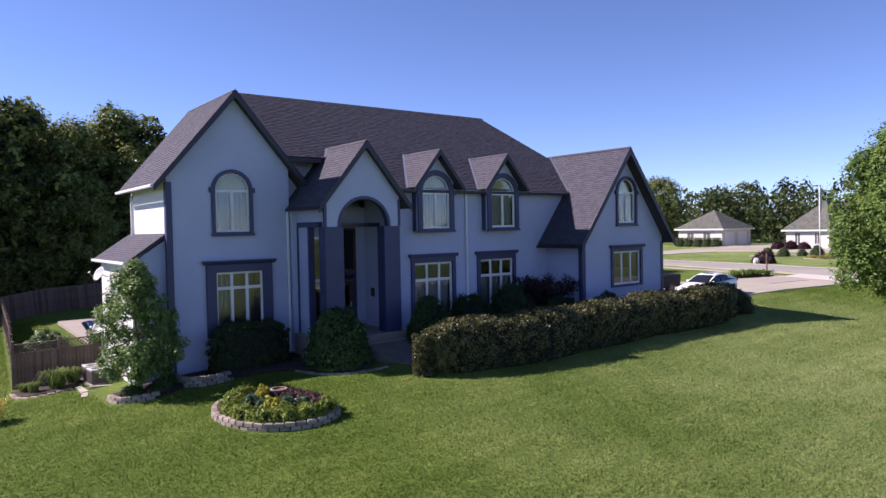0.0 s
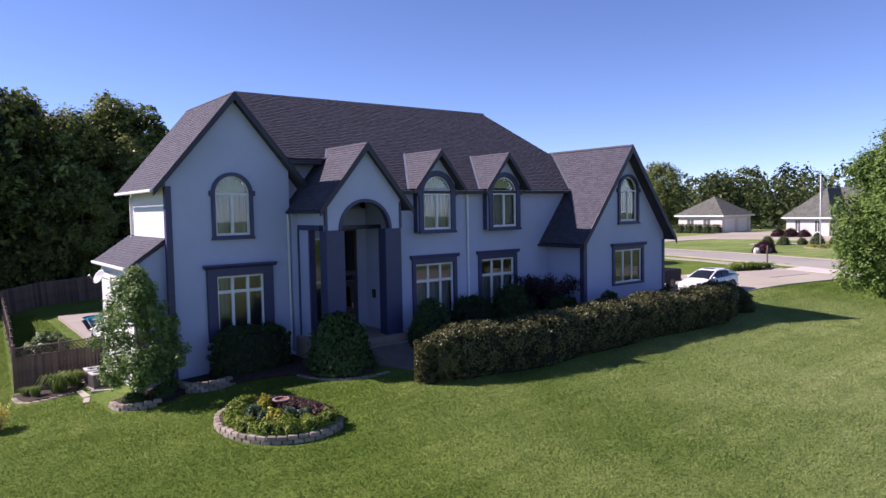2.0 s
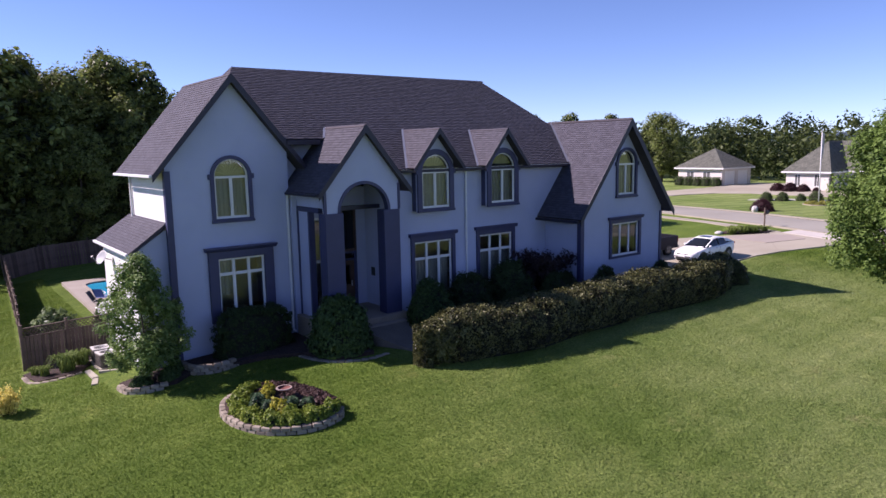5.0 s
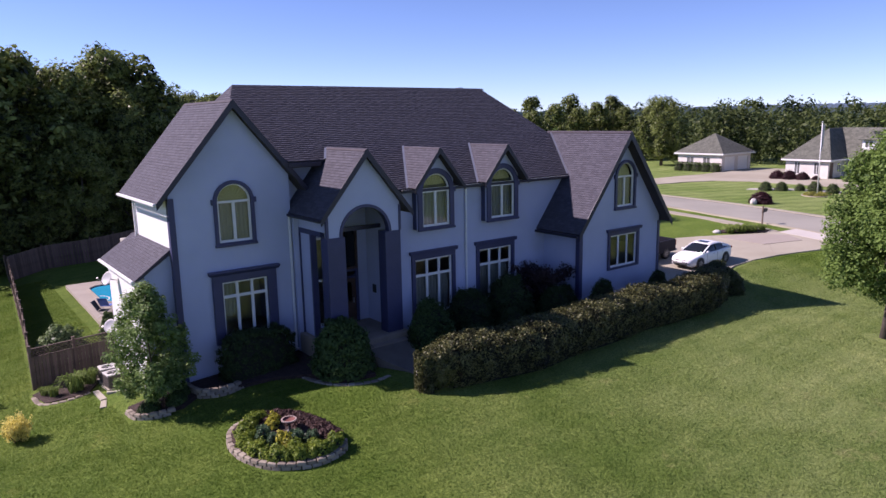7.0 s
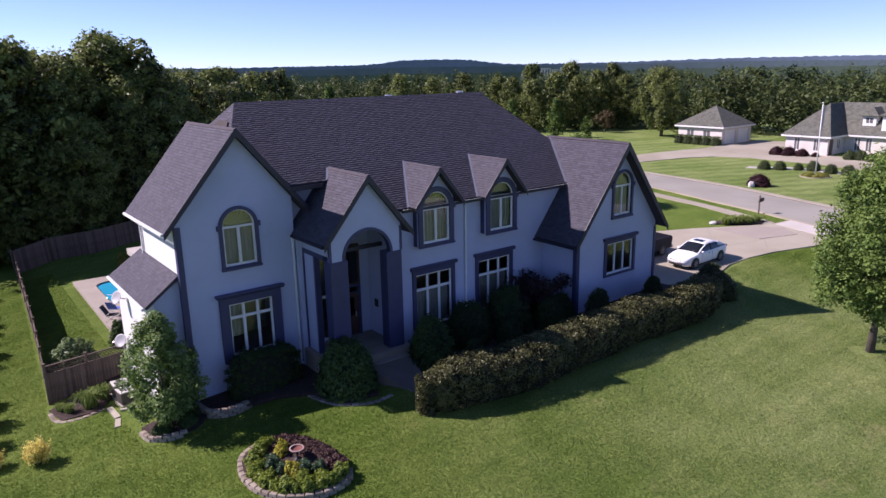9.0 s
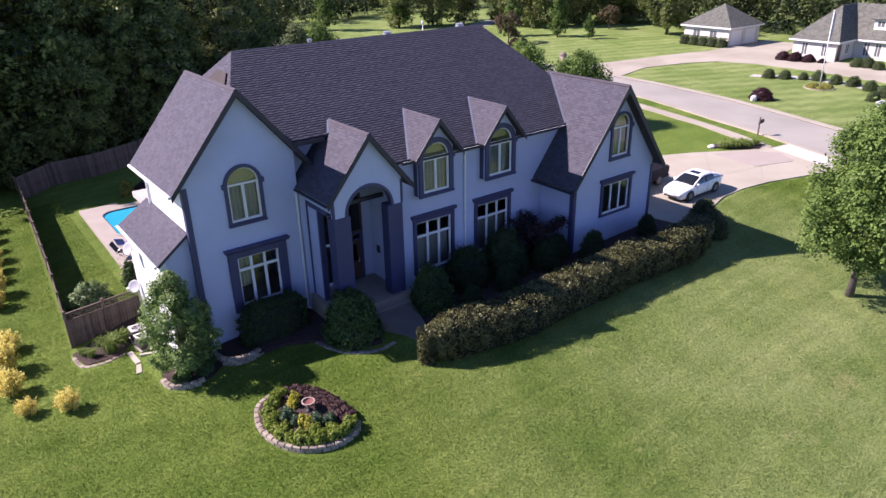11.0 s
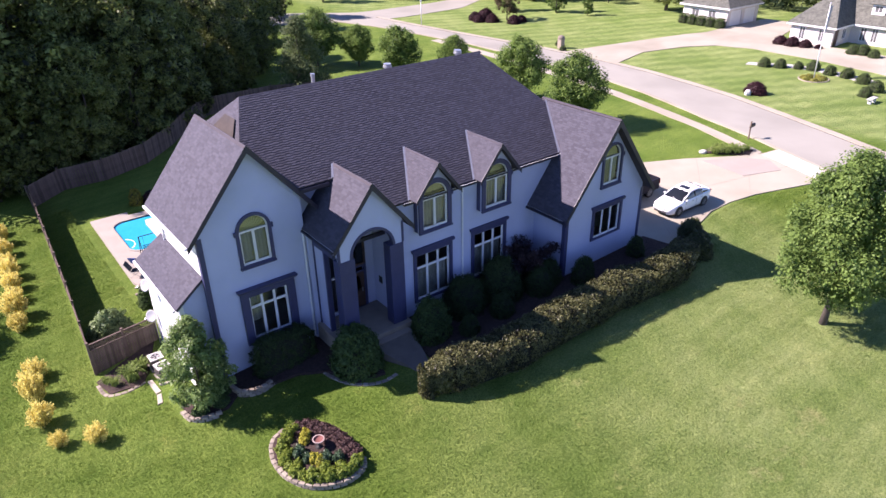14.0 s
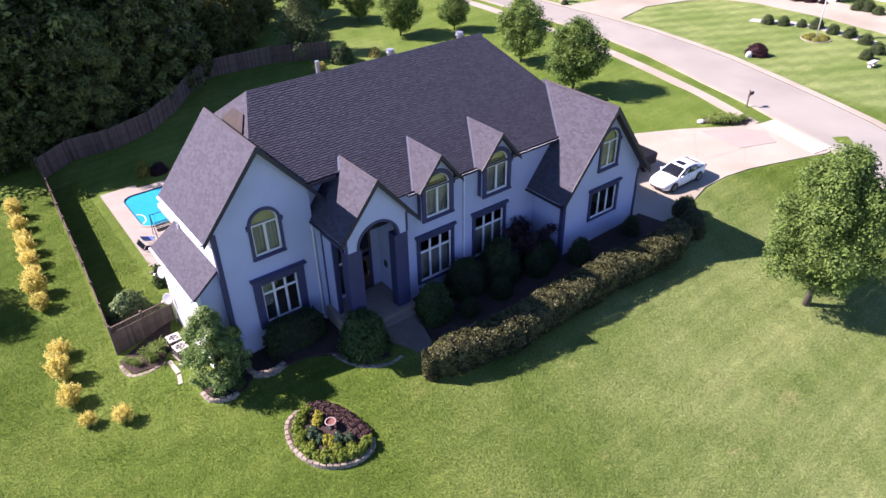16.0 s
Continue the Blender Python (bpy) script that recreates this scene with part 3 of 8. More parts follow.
def shingle_rows(corners, course=0.14, seed=1, relief=0.5):
    """Overlapping shingle tabs over a flat roof plane; the first two corners are its eave."""
    rng = np.random.default_rng(seed)
    c = [Vector(p) for p in corners]
    u = (c[1] - c[0]).normalized()
    n = u.cross(c[-1] - c[0]).normalized()
    if n.z < 0:
        n = -n
    v = n.cross(u).normalized()
    if v.z < 0:
        v = -v
    P = [((p - c[0]).dot(u), (p - c[0]).dot(v)) for p in c]

    def span(h):
        xs = []
        for k in range(len(P)):
            (x0, y0), (x1, y1) = P[k], P[(k + 1) % len(P)]
            if abs(y1 - y0) > 1e-6 and min(y0, y1) - 1e-6 <= h <= max(y0, y1) + 1e-6:
                xs.append(x0 + (x1 - x0) * (h - y0) / (y1 - y0))
            elif abs(y1 - y0) <= 1e-6 and abs(h - y0) < 1e-6:
                xs += [x0, x1]
        return (min(xs), max(xs)) if xs else None

    top, V, F = max(p[1] for p in P), [], []
    h0 = min(p[1] for p in P)
    k = 0
    while h0 + k * course < top - 0.02:
        lo, hi = h0 + k * course, min(h0 + (k + 1) * course, top)
        a, b = span(lo + 1e-4), span(hi - 1e-4)
        k += 1
        if not a or not b:
            continue
        x = min(a[0], b[0]) - 0.15 * (k % 4) - rng.uniform(0, 0.05)
        tooth = k % 2
        end = max(a[1], b[1])
        while x < end:
            w = rng.uniform(0.20, 0.26)
            tooth = 1 - tooth if rng.random() < 0.93 else tooth
            gap = course * relief * (0.12, 0.34)[tooth]
            l0, l1 = max(x, a[0]), min(x + w - 0.006, a[1])
            t0, t1 = max(x, b[0]), min(x + w - 0.006, b[1])
            x += w
            if l1 <= l0 and t1 <= t0:
                continue
            l0, t0 = min(l0, a[1]), min(t0, b[1])
            l1, t1 = max(l1, l0), max(t1, t0)
            th = relief * (0.014, 0.010)[tooth] + rng.uniform(0, 0.002)
            m = len(V)
            g = min(lo + gap, hi - 0.02)
            q = [(l0, g, 0.0), (l1, g, 0.0), (l0, g, th + 0.006), (l1, g, th + 0.006), (t1, hi, 0.003 + th * 0.12), (t0, hi, 0.003 + th * 0.12)]
            V += [tuple(c[0] + u * e[0] + v * e[1] + n * (e[2] + 0.002)) for e in q]
            F += [(m, m + 1, m + 3, m + 2), (m + 2, m + 3, m + 4, m + 5)]
    return V, F


def roof_plane(house, corners, material=None, thick=0.16, course=0.14, deck=None, label="", relief=0.5):
    """One slope: a deck with thickness, and its shingles as small overlapping tabs."""
    CORES[0] += 1
    b = Build()
    c = [Vector(p) for p in corners]
    n = (c[1] - c[0]).cross(c[-1] - c[0]).normalized()
    if n.z < 0:
        n = -n
    low = [p - n * thick for p in c]
    b.face(*c)
    b.face(*reversed(low))
    for k in range(len(c)):
        j = (k + 1) % len(c)
        b.face(c[k], low[k], low[j], c[j])
    roof = part("roof", b, deck or ROOFDECK, house, label)
    V, F = shingle_rows(corners, course, CORES[0], relief)
    if material is None:
        A = np.array(V).reshape(-1, 6, 3)
        mid = A.mean(1)
        near = (mid[:, 0] > -6.7) & (mid[:, 0] < -4.2) & (mid[:, 1] < 1.1) & (mid[:, 2] > 5.5)
        near &= np.cumsum(near) <= 300 - PIECES[0]
        PIECES[0] += int(near.sum())
        for q in A[near]:
            me = bpy.data.meshes.new("shingle")
            me.from_pydata([tuple(p) for p in q], [], [(0, 1, 3, 2), (2, 3, 4, 5)])
            me.materials.append(SHINGLE_PIECE)
            o = new("shingle", me)
            o.parent = roof
        V = A[~near].reshape(-1, 3)
        F = np.array([((0, 1, 3, 2), (2, 3, 4, 5))]).reshape(2, 4)[None] + 6 * np.arange(int((~near).sum()))[:, None, None]
        F = F.reshape(-1, 4)
    if len(V):
        raw("shingles", V, F, material or SHINGLE, roof, kind="stuff").data.shade_flat()
    return roof


def gable_roof(house, xc, z_top, half_l, half_r, slope, y_front, y_back, over=None, **kw):
    """Two slopes along y; half_l and half_r are the runs to either eave."""
    zl, zr = z_top - slope * half_l, z_top - slope * half_r
    roof_plane(house, [(xc - half_l, y_back, zl), (xc - half_l, y_front, zl), (xc, y_front, z_top), (xc, y_back, z_top)], **kw)
    roof_plane(house, [(xc + half_r, y_front, zr), (xc + half_r, y_back, zr), (xc, y_back, z_top), (xc, y_front, z_top)], **kw)


def rake(house, xc, z_top, half_l, half_r, slope, y, depth=0.28):
    """Dark barge boards on a gable's front."""
    for s, half in ((-1, half_l), (1, half_r)):
        b = Build()
        a, e = (xc, z_top), (xc + s * half, z_top - slope * half)
        b.v += [(a[0], y - 0.014, a[1] + 0.005), (e[0] + s * 0.02, y - 0.014, e[1] + 0.005), (e[0] + s * 0.02, y - 0.014, e[1] - depth), (a[0], y - 0.014, a[1] - depth * 1.25)]
        b.v += [(p[0], y + 0.02, p[2]) for p in b.v]
        b.f += [(0, 1, 2, 3), (7, 6, 5, 4), (0, 4, 5, 1), (1, 5, 6, 2), (2, 6, 7, 3), (3, 7, 4, 0)]
        part("barge_board", b, FASCIA, house)


# ---- walls and windows ----
def arch_loop(x0, x1, z0, spring, n=14):
    """A round-headed opening."""
    r, xc = (x1 - x0) / 2, (x0 + x1) / 2
    return [(x0, z0), (x1, z0)] + [(xc + r * math.cos(a), spring + r * math.sin(a)) for a in [math.pi * k / n for k in range(n + 1)]]


def rect_loop(x0, x1, z0, z1):
    return [(x0, z0), (x1, z0), (x1, z1), (x0, z1)]


def wall_y(name, parent, y, outline, holes=(), thick=0.2, material=None, label=""):
    b = Build().panel(outline, holes, lambda u, v, d: (u, y + d, v), thick)
    return part(name, b, material or STUCCO, parent, label)


def wall_x(name, parent, x, outline, holes=(), thick=0.2, material=None, label=""):
    b = Build().panel(outline, holes, lambda u, v, d: (x + d, u, v), thick)
    return part(name, b, material or STUCCO, parent, label)


def pane_loop(parent, loop, y, thick=0.012):
    part("pane", Build().panel(loop, [], lambda u, v, d: (u, y + d, v), thick), GLASS, parent).visible_shadow = False


def inset(loop, d):
    """Shrinks a convex loop by about d."""
    cx, cz = sum(p[0] for p in loop) / len(loop), (min(p[1] for p in loop) + max(p[1] for p in loop)) / 2
    w, h = max(p[0] for p in loop) - min(p[0] for p in loop), max(p[1] for p in loop) - min(p[1] for p in loop)
    return [(cx + (p[0] - cx) * (1 - 2 * d / w), cz + (p[1] - cz) * (1 - 2 * d / h)) for p in loop]


def casements(house, x0, x1, z0, z1, y, cols, transom=None, label="white casement window"):
    """A white window with upright lights and, where given, a row of small lights above."""
    f, t = 0.06, 0.09
    cells, w = [], (x1 - x0 - f) / cols
    for k in range(cols):
        a, b = x0 + f / 2 + k * w + f / 2, x0 + f / 2 + (k + 1) * w - f / 2
        if transom:
            cells += [rect_loop(a, b, z0 + f, transom - f / 2), rect_loop(a, b, transom + f / 2, z1 - f)]
        else:
            cells.append(rect_loop(a, b, z0 + f, z1 - f))
    frame_b = Build().panel(rect_loop(x0, x1, z0, z1), cells, lambda u, v, d: (u, y + d, v), t)
    win = part("window", frame_b, WHITE, house, label)
    for c in cells:
        sash = Build().panel(c, [inset(c, 0.035)], lambda u, v, d: (u, y + 0.02 + d, v), 0.05)
        part("sash", sash, WHITE, win)
        pane_loop(win, c, y + 0.045)
    return win


def round_head(house, x0, x1, z0, spring, y, label="white round-headed window"):
    """Two casements under a half-round light."""
    f = 0.06
    r, xc = (x1 - x0) / 2, (x0 + x1) / 2
    cells = [rect_loop(x0 + f, xc - f / 2, z0 + f, spring - f / 2), rect_loop(xc + f / 2, x1 - f, z0 + f, spring - f / 2)]
    head = [(xc + (r - f) * math.cos(a), spring + f / 2 + (r - f - 0.02) * math.sin(a)) for a in [math.pi * k / 14 for k in range(15)]]
    win = part("window", Build().panel(arch_loop(x0, x1, z0, spring), cells + [head], lambda u, v, d: (u, y + d, v), 0.09), WHITE, house, label)
    for c in cells:
        part("sash", Build().panel(c, [inset(c, 0.035)], lambda u, v, d: (u, y + 0.02 + d, v), 0.05), WHITE, win)
        pane_loop(win, c, y + 0.045)
    pane_loop(win, head, y + 0.045)
    return win


def blind(house, x0, x1, z0, z1, y):
    """A pleated blind hanging behind the glass."""
    b = Build()
    n = max(6, int((x1 - x0) / 0.09))
    for k in range(n):
        a, c = x0 + (x1 - x0) * k / n, x0 + (x1 - x0) * (k + 1) / n
        ya, yc = y + 0.03 * (k % 2), y + 0.03 * ((k + 1) % 2)
        b.face((a, ya, z0), (c, yc, z0), (c, yc, z1), (a, ya, z1))
        b.face((a, ya + 0.006, z0), (a, ya + 0.006, z1), (c, yc + 0.006, z1), (c, yc + 0.006, z0))
    part("window_blind", b, CURTAIN, house, "cream pleated blind")


def arch_shade(house, x0, x1, spring, y):
    """A drawn fan shade behind a half-round light."""
    r, xc = (x1 - x0) / 2 - 0.04, (x0 + x1) / 2
    b = Build()
    n = 24
    for k in range(n):
        a, c = math.pi * k / n, math.pi * (k + 1) / n
        ya, yc = y + 0.03 * (k % 2), y + 0.03 * ((k + 1) % 2)
        b.face((xc, y, spring), (xc + r * math.cos(a), ya, spring + r * math.sin(a)), (xc + r * math.cos(c), yc, spring + r * math.sin(c)))
        b.face((xc, y + 0.006, spring), (xc + r * math.cos(c), yc + 0.006, spring + r * math.sin(c)), (xc + r * math.cos(a), ya + 0.006, spring + r * math.sin(a)))
    part("fan_shade", b, SHADE, house, "yellowish fan shade")


def surround(house, x0, x1, z0, z1, y, side, head, sill, deep=0.1, arch=False, spring=0, cornice=0.0):
    """Slate-blue trim round an opening; with a cornice board or a round head."""
    if arch:
        r, xc = (x1 - x0) / 2, (x0 + x1) / 2
        part("window_trim", Build().panel(arch_loop(x0 - side, x1 + side, z0 - sill, spring), [arch_loop(x0, x1, z0, spring)], lambda u, v, d: (u, y - deep + d, v), deep + 0.02), TRIM, house, bevel=0.006)
        for s in (-1, 1):
            e = xc + s * (r + side)
            part("trim_block", Build().box(min(e - s * 0.02, e + s * 0.09), y - deep - 0.02, spring - 0.1, max(e - s * 0.02, e + s * 0.09), y, spring + 0.12), TRIM, house, bevel=0.006)
        part("sill", Build().box(x0 - side - 0.03, y - deep - 0.05, z0 - sill - 0.05, x1 + side + 0.03, y, z0 - sill + 0.06), TRIM, house, bevel=0.008)
        return
    part("window_trim", Build().panel(rect_loop(x0 - side, x1 + side, z0 - sill, z1 + head), [rect_loop(x0, x1, z0, z1)], lambda u, v, d: (u, y - deep + d, v), deep + 0.02), TRIM, house, bevel=0.006)
    if cornice:
        b = Build()
        a, c, zt = x0 - side - 0.08, x1 + side + 0.08, z1 + head
        for z, o in ((zt - 0.02, deep + 0.06), (zt + 0.10, deep + cornice), (zt + 0.15, deep + cornice)):
            b.v += [(a - (o - deep) * 0.4, y - o, z), (c + (o - deep) * 0.4, y - o, z), (c + (o - deep) * 0.4, y, z), (a - (o - deep) * 0.4, y, z)]
        for k in (0, 4):
            b.f += [(k + i, k + (i + 1) % 4, k + 4 + (i + 1) % 4, k + 4 + i) for i in range(4)]
        b.f += [(3, 2, 1, 0), (8, 9, 10, 11)]
        part("cornice", b, TRIM, house)


def main_house():
    h = holder("house", (0, 6, 0), label="large two-storey stucco house with steep dark shingled gables and slate-blue trim", category="house")
    base = -1.0
    # left gable wing
    gx, gt, gs = -8.77, 10.78, 1.205
    under = lambda x: gt - 0.30 - gs * abs(x - gx)
    w1, w2 = arch_loop(-9.63, -8.17, 4.87, 6.60), rect_loop(-9.69, -7.66, 0.75, 3.20)
    wall_y("wall", h, 2.76, [(-11.55, base - 0.6), (-6.35, base), (-6.35, under(-6.35)), (gx, under(gx)), (-11.55, under(-11.55))], [w1, w2])
    wall_x("wall", h, -11.55, [(2.98, base - 0.8), (8.4, base - 0.8), (8.4, 6.95), (2.98, 6.95)], material=SIDING)
    wall_y("wall", h, 8.2, [(-11.34, base - 0.6), (-7.4, base), (-7.4, under(-7.4)), (gx, under(gx)), (-11.34, under(-11.34))])
    gable_roof(h, gx, gt, 3.32, 3.32, gs, 2.39, 8.55)
    rake(h, gx, gt, 3.32, 3.32, gs, 2.39)
    part("corner_board", Build().box(-11.60, 2.70, base - 0.4, -11.36, 2.75, 6.9), TRIM, h)
    part("corner_board", Build().box(-11.60, 2.755, base - 0.4, -11.555, 2.97, 6.9), TRIM, h)
    round_head(h, -9.63, -8.17, 4.87, 6.60, 2.78)
    surround(h, -9.63, -8.17, 4.87, 0, 2.76, 0.15, 0, 0.12, arch=True, spring=6.60)
    casements(h, -9.69, -7.66, 0.75, 3.20, 2.76, 3, 2.52)
    surround(h, -9.69, -7.66, 0.75, 3.20, 2.76, 0.40, 0.34, 0.25, deep=0.16, cornice=0.16)
    blind(h, -9.6, -8.2, 4.9, 6.58, 2.98)
    arch_shade(h, -9.63, -8.17, 6.60, 2.98)
    blind(h, -9.6, -9.05, 1.6, 3.15, 2.98)
    part("corner_board", Build().box(-6.32, 2.62, base, -6.20, 2.755, 5.62), TRIM, h)

    # main body
    a_w, b_w = rect_loop(-1.03, 1.21, 0.47, 3.24), rect_loop(2.98, 5.22, 0.47, 3.24)
    d_w = [rect_loop(xc - 0.8, xc + 0.8, 4.85, 6.62) for xc in (0.0, 4.24)]
    wall_y("wall", h, 0.85, [(-2.45, base), (7.74, base), (7.74, 4.2), (9.5, 6.3), (9.5, 6.62), (-2.45, 6.62)], [a_w, b_w] + d_w)
    wall_y("wall", h, 2.5, [(-6.36, base), (-2.5, base), (-2.5, 5.9), (-6.36, 5.9)], [rect_loop(-4.62, -3.30, 0.40, 2.86), rect_loop(-5.75, -4.95, 0.45, 4.6)], label="recessed porch wall")
    wall_y("wall", h, 3.3, [(-6.54, 5.6), (-2.5, 5.6), (-2.5, 7.95), (-6.54, 7.95)], label="upper wall behind the porch roof")
    wall_x("wall", h, -6.55, [(2.97, base), (8.2, base), (8.2, 7.3), (2.97, 7.3)])
    wall_x("wall", h, 12.1, [(0.85, base), (13.35, base), (13.35, 6.6), (0.85, 6.6)])
    wall_y("wall", h, 13.15, [(-7.6, base), (12.1, base), (12.1, 6.6), (-7.6, 6.6)])
    wall_x("wall", h, -7.6, [(8.42, base), (13.15, base), (13.15, 6.6), (8.42, 6.6)])
    k = 0.748
    zf = lambda y: 6.7 + k * (y - 0.55)
    ridge_y, ridge_z, xl, xr = 7.1, 11.6, -6.94, 8.45
    roof_plane(h, [(-2.65, 0.55, 6.7), (12.6, 0.55, 6.7), (xr, ridge_y, ridge_z), (-3.8, ridge_y, ridge_z), (-3.8, 2.45, zf(2.45))], label="steep dark grey-brown shingled front slope", relief=1.0)
    roof_plane(h, [(-6.56, 2.45, zf(2.45)), (-3.8, 2.45, zf(2.45)), (-3.8, ridge_y, ridge_z), (xl, ridge_y, ridge_z), (-8.06, 5.0, zf(5.0))], relief=1.0)
    roof_plane(h, [(12.6, 13.65, 6.7), (-8.35, 13.65, 6.7), (-8.35, 9.5, 9.8), (xl, ridge_y, ridge_z), (xr, ridge_y, ridge_z)])
    roof_plane(h, [(12.6, 0.55, 6.7), (12.6, 13.65, 6.7), (xr, ridge_y, ridge_z)])
    roof_plane(h, [(-8.35, 9.5, 9.8), (-8.22, 4.69, 9.8), (xl, ridge_y, ridge_z)])
    hipz = lambda x: 9.92 + (x + 8.29) * 1.333
    part("roof_well", Build().panel([(-8.12, 5.6), (-7.62, 6.3), (-7.62, 7.5), (-8.12, 8.1)], [], lambda u, v, d: (u, v, hipz(u) - d), 0.08), BROWNROOF, h, "weathered brown boarded roof valley")
    cap = Build()
    for s in (-1, 1):
        cap.face((0, 0, 0.026), (0.28, 0, 0.012), (0.28, s * 0.16, -0.108), (0, s * 0.16, -0.094))
    cap.face((0, -0.16, -0.094), (0, 0, 0.026), (0, 0.16, -0.094), (0, 0, 0.008))
    cap_mesh = bpy.data.meshes.new("ridge_cap")
    cap_mesh.from_pydata(cap.v, [], cap.f)
    cap_mesh.materials.append(SHINGLE_PIECE)
    x = xl
    while x < xr:
        o = new("ridge_cap", cap_mesh)
        o.parent = h
        o.matrix_parent_inverse = Matrix.Translation(-Vector(h.location))
        o.location = (x, ridge_y, ridge_z)
        x += 0.26
    part("gutter", Build().box(-1.9, 0.42, 6.52, 9.2, 0.56, 6.66), FASCIA, h, bevel=0.02)
    part("drip_edge", Build().box(-1.9, 0.41, 6.662, 9.3, 0.43, 6.676), GUTTER, h, "thin white metal drip edge")
    part("gutter", Build().box(-6.5, 2.34, 7.86, -4.9, 2.46, 8.06), FASCIA, h, bevel=0.02)
    for x0 in (-1.03, 2.98):
        casements(h, x0, x0 + 2.24, 0.47, 3.24, 0.87, 3, 2.42)
        surround(h, x0, x0 + 2.24, 0.47, 3.24, 0.85, 0.19, 0.27, 0.12, deep=0.1, cornice=0.08)
        blind(h, x0 + 0.05, x0 + 2.19, 0.5, 2.38, 1.08)

    # wall dormers
    for xc in (0.0, 4.24):
        zt, sl, half = 8.55, 1.24, 1.46
        top = lambda x: zt - 0.22 - sl * abs(x - xc)
        x0, x1 = xc - 0.8, xc + 0.8
        wall_y("dormer_wall", h, 0.42, [(xc - 1.06, 4.72), (xc + 1.06, 4.72), (xc + 1.06, top(xc + 1.06)), (xc, top(xc)), (xc - 1.06, top(xc - 1.06))], [arch_loop(x0, x1, 4.85, 6.53)], thick=0.12)
        for s in (-1, 1):
            e = xc + s * 1.06
            part("dormer_side", Build().box(min(e, e - s * 0.1), 0.543, 4.72, max(e, e - s * 0.1), 2.2, 6.78), TRIM, h)
        gable_roof(h, xc, zt, half, half, sl, 0.0, 3.05, thick=0.12)
        rake(h, xc, zt, half, half, sl, 0.0, 0.22)
        round_head(h, x0, x1, 4.85, 6.53, 0.44)
        surround(h, x0, x1, 4.85, 0, 0.42, 0.26, 0, 0.13, deep=0.07, arch=True, spring=6.53)
        blind(h, x0 + 0.05, x1 - 0.05, 4.9, 6.5, 0.66)
        arch_shade(h, x0, x1, 6.53, 0.66)
        b = Build()
        for y0, z0, y1, z1 in ((0.55, 6.7, 3.0, 8.52),):
            xa, xb = xc - (zt - z0) / sl, xc - (zt - z1) / sl
            b.face((xa - 0.09, y0, z0 + 0.035), (xa + 0.03, y0, z0 + 0.06), (xb + 0.03, y1, z1 + 0.06), (xb - 0.09, y1, z1 + 0.035))
            b.face((xa - 0.09, y0, z0 + 0.02), (xb - 0.09, y1, z1 + 0.02), (xb + 0.03, y1, z1 + 0.045), (xa + 0.03, y0, z0 + 0.045))
        part("valley_flashing", b, FLASHING, h, "metal valley flashing")

    # entrance porch
    ex, et, es = -4.19, 8.67, 1.235
    eu = lambda x: et - 0.26 - es * abs(x - ex)
    arch = [(-5.40, 5.0)] + [(-4.225 + 1.175 * math.cos(a), 5.0 + 1.175 * math.sin(a)) for a in [math.pi - math.pi * k2 / 18 for k2 in range(1, 18)]] + [(-3.05, 5.0)]
    outer = [(-6.10, 5.0)] + arch + [(-2.45, 5.0), (-2.45, eu(-2.45)), (ex, eu(ex)), (-6.10, eu(-6.10))]
    wall_y("porch_front", h, -0.12, outer, thick=0.22)
    ring = [(-4.225 + 1.30 * math.cos(math.pi * k2 / 18), 5.0 + 1.30 * math.sin(math.pi * k2 / 18)) for k2 in range(19)] + [(-4.225 + 1.17 * math.cos(math.pi - math.pi * k2 / 18), 5.0 + 1.17 * math.sin(math.pi - math.pi * k2 / 18)) for k2 in range(19)]
    part("arch_trim", Build().panel(ring, [], lambda u, v, d: (u, -0.17 + d, v), 0.30), TRIM, h)
    for x0, x1 in ((-6.12, -5.26), (-3.26, -2.44)):
        part("column", Build().box(x0, -0.16, 0.3, x1, 0.45, 5.0), TRIM, h, "square slate-blue porch column", bevel=0.02)
    part("corner_board", Build().box(-2.52, -0.15, 5.0, -2.40, -0.05, 6.15), TRIM, h)
    part("corner_board", Build().box(-6.15, -0.15, 5.0, -6.03, -0.05, 6.1), TRIM, h)
    wall_x("porch_side", h, -6.10, [(-0.1, 5.22), (2.5, 5.22), (2.5, 6.0), (-0.1, 6.0)], thick=0.2)
    part("porch_beam", Build().box(-6.13, 0.455, 5.0, -5.86, 2.5, 5.22), TRIM, h)
    wall_x("porch_side", h, -6.08, [(1.45, 0.36), (2.5, 0.36), (2.5, 5.0), (1.45, 5.0)], thick=0.18)
    part("porch_post", Build().box(-6.14, 1.32, 0.36, -5.88, 1.45, 5.0), TRIM, h)
    part("porch_post", Build().box(-6.14, 2.42, 0.36, -6.085, 2.5, 5.0), TRIM, h)
    wall_x("porch_side", h, -2.66, [(0.46, 0.36), (2.5, 0.36), (2.5, 6.2), (0.46, 6.2)], thick=0.2)
    part("porch_ceiling", Build().box(-5.88, 0.1, 6.2, -2.66, 2.5, 6.3), surface("stained_porch_boards", (0.10, 0.065, 0.045), (0.16, 0.11, 0.08), 0.6, 2, 25, 0.2), h, "stained board ceiling")
    part("tie_beam", Build().box(-5.87, 1.15, 4.98, -2.665, 1.32, 5.16), FASCIA, h, "dark beam across the porch")
    part("porch_floor", Build().box(-6.35, -0.45, -0.9, -2.3, 2.5, 0.36), PORCHSTONE, h, bevel=0.02)
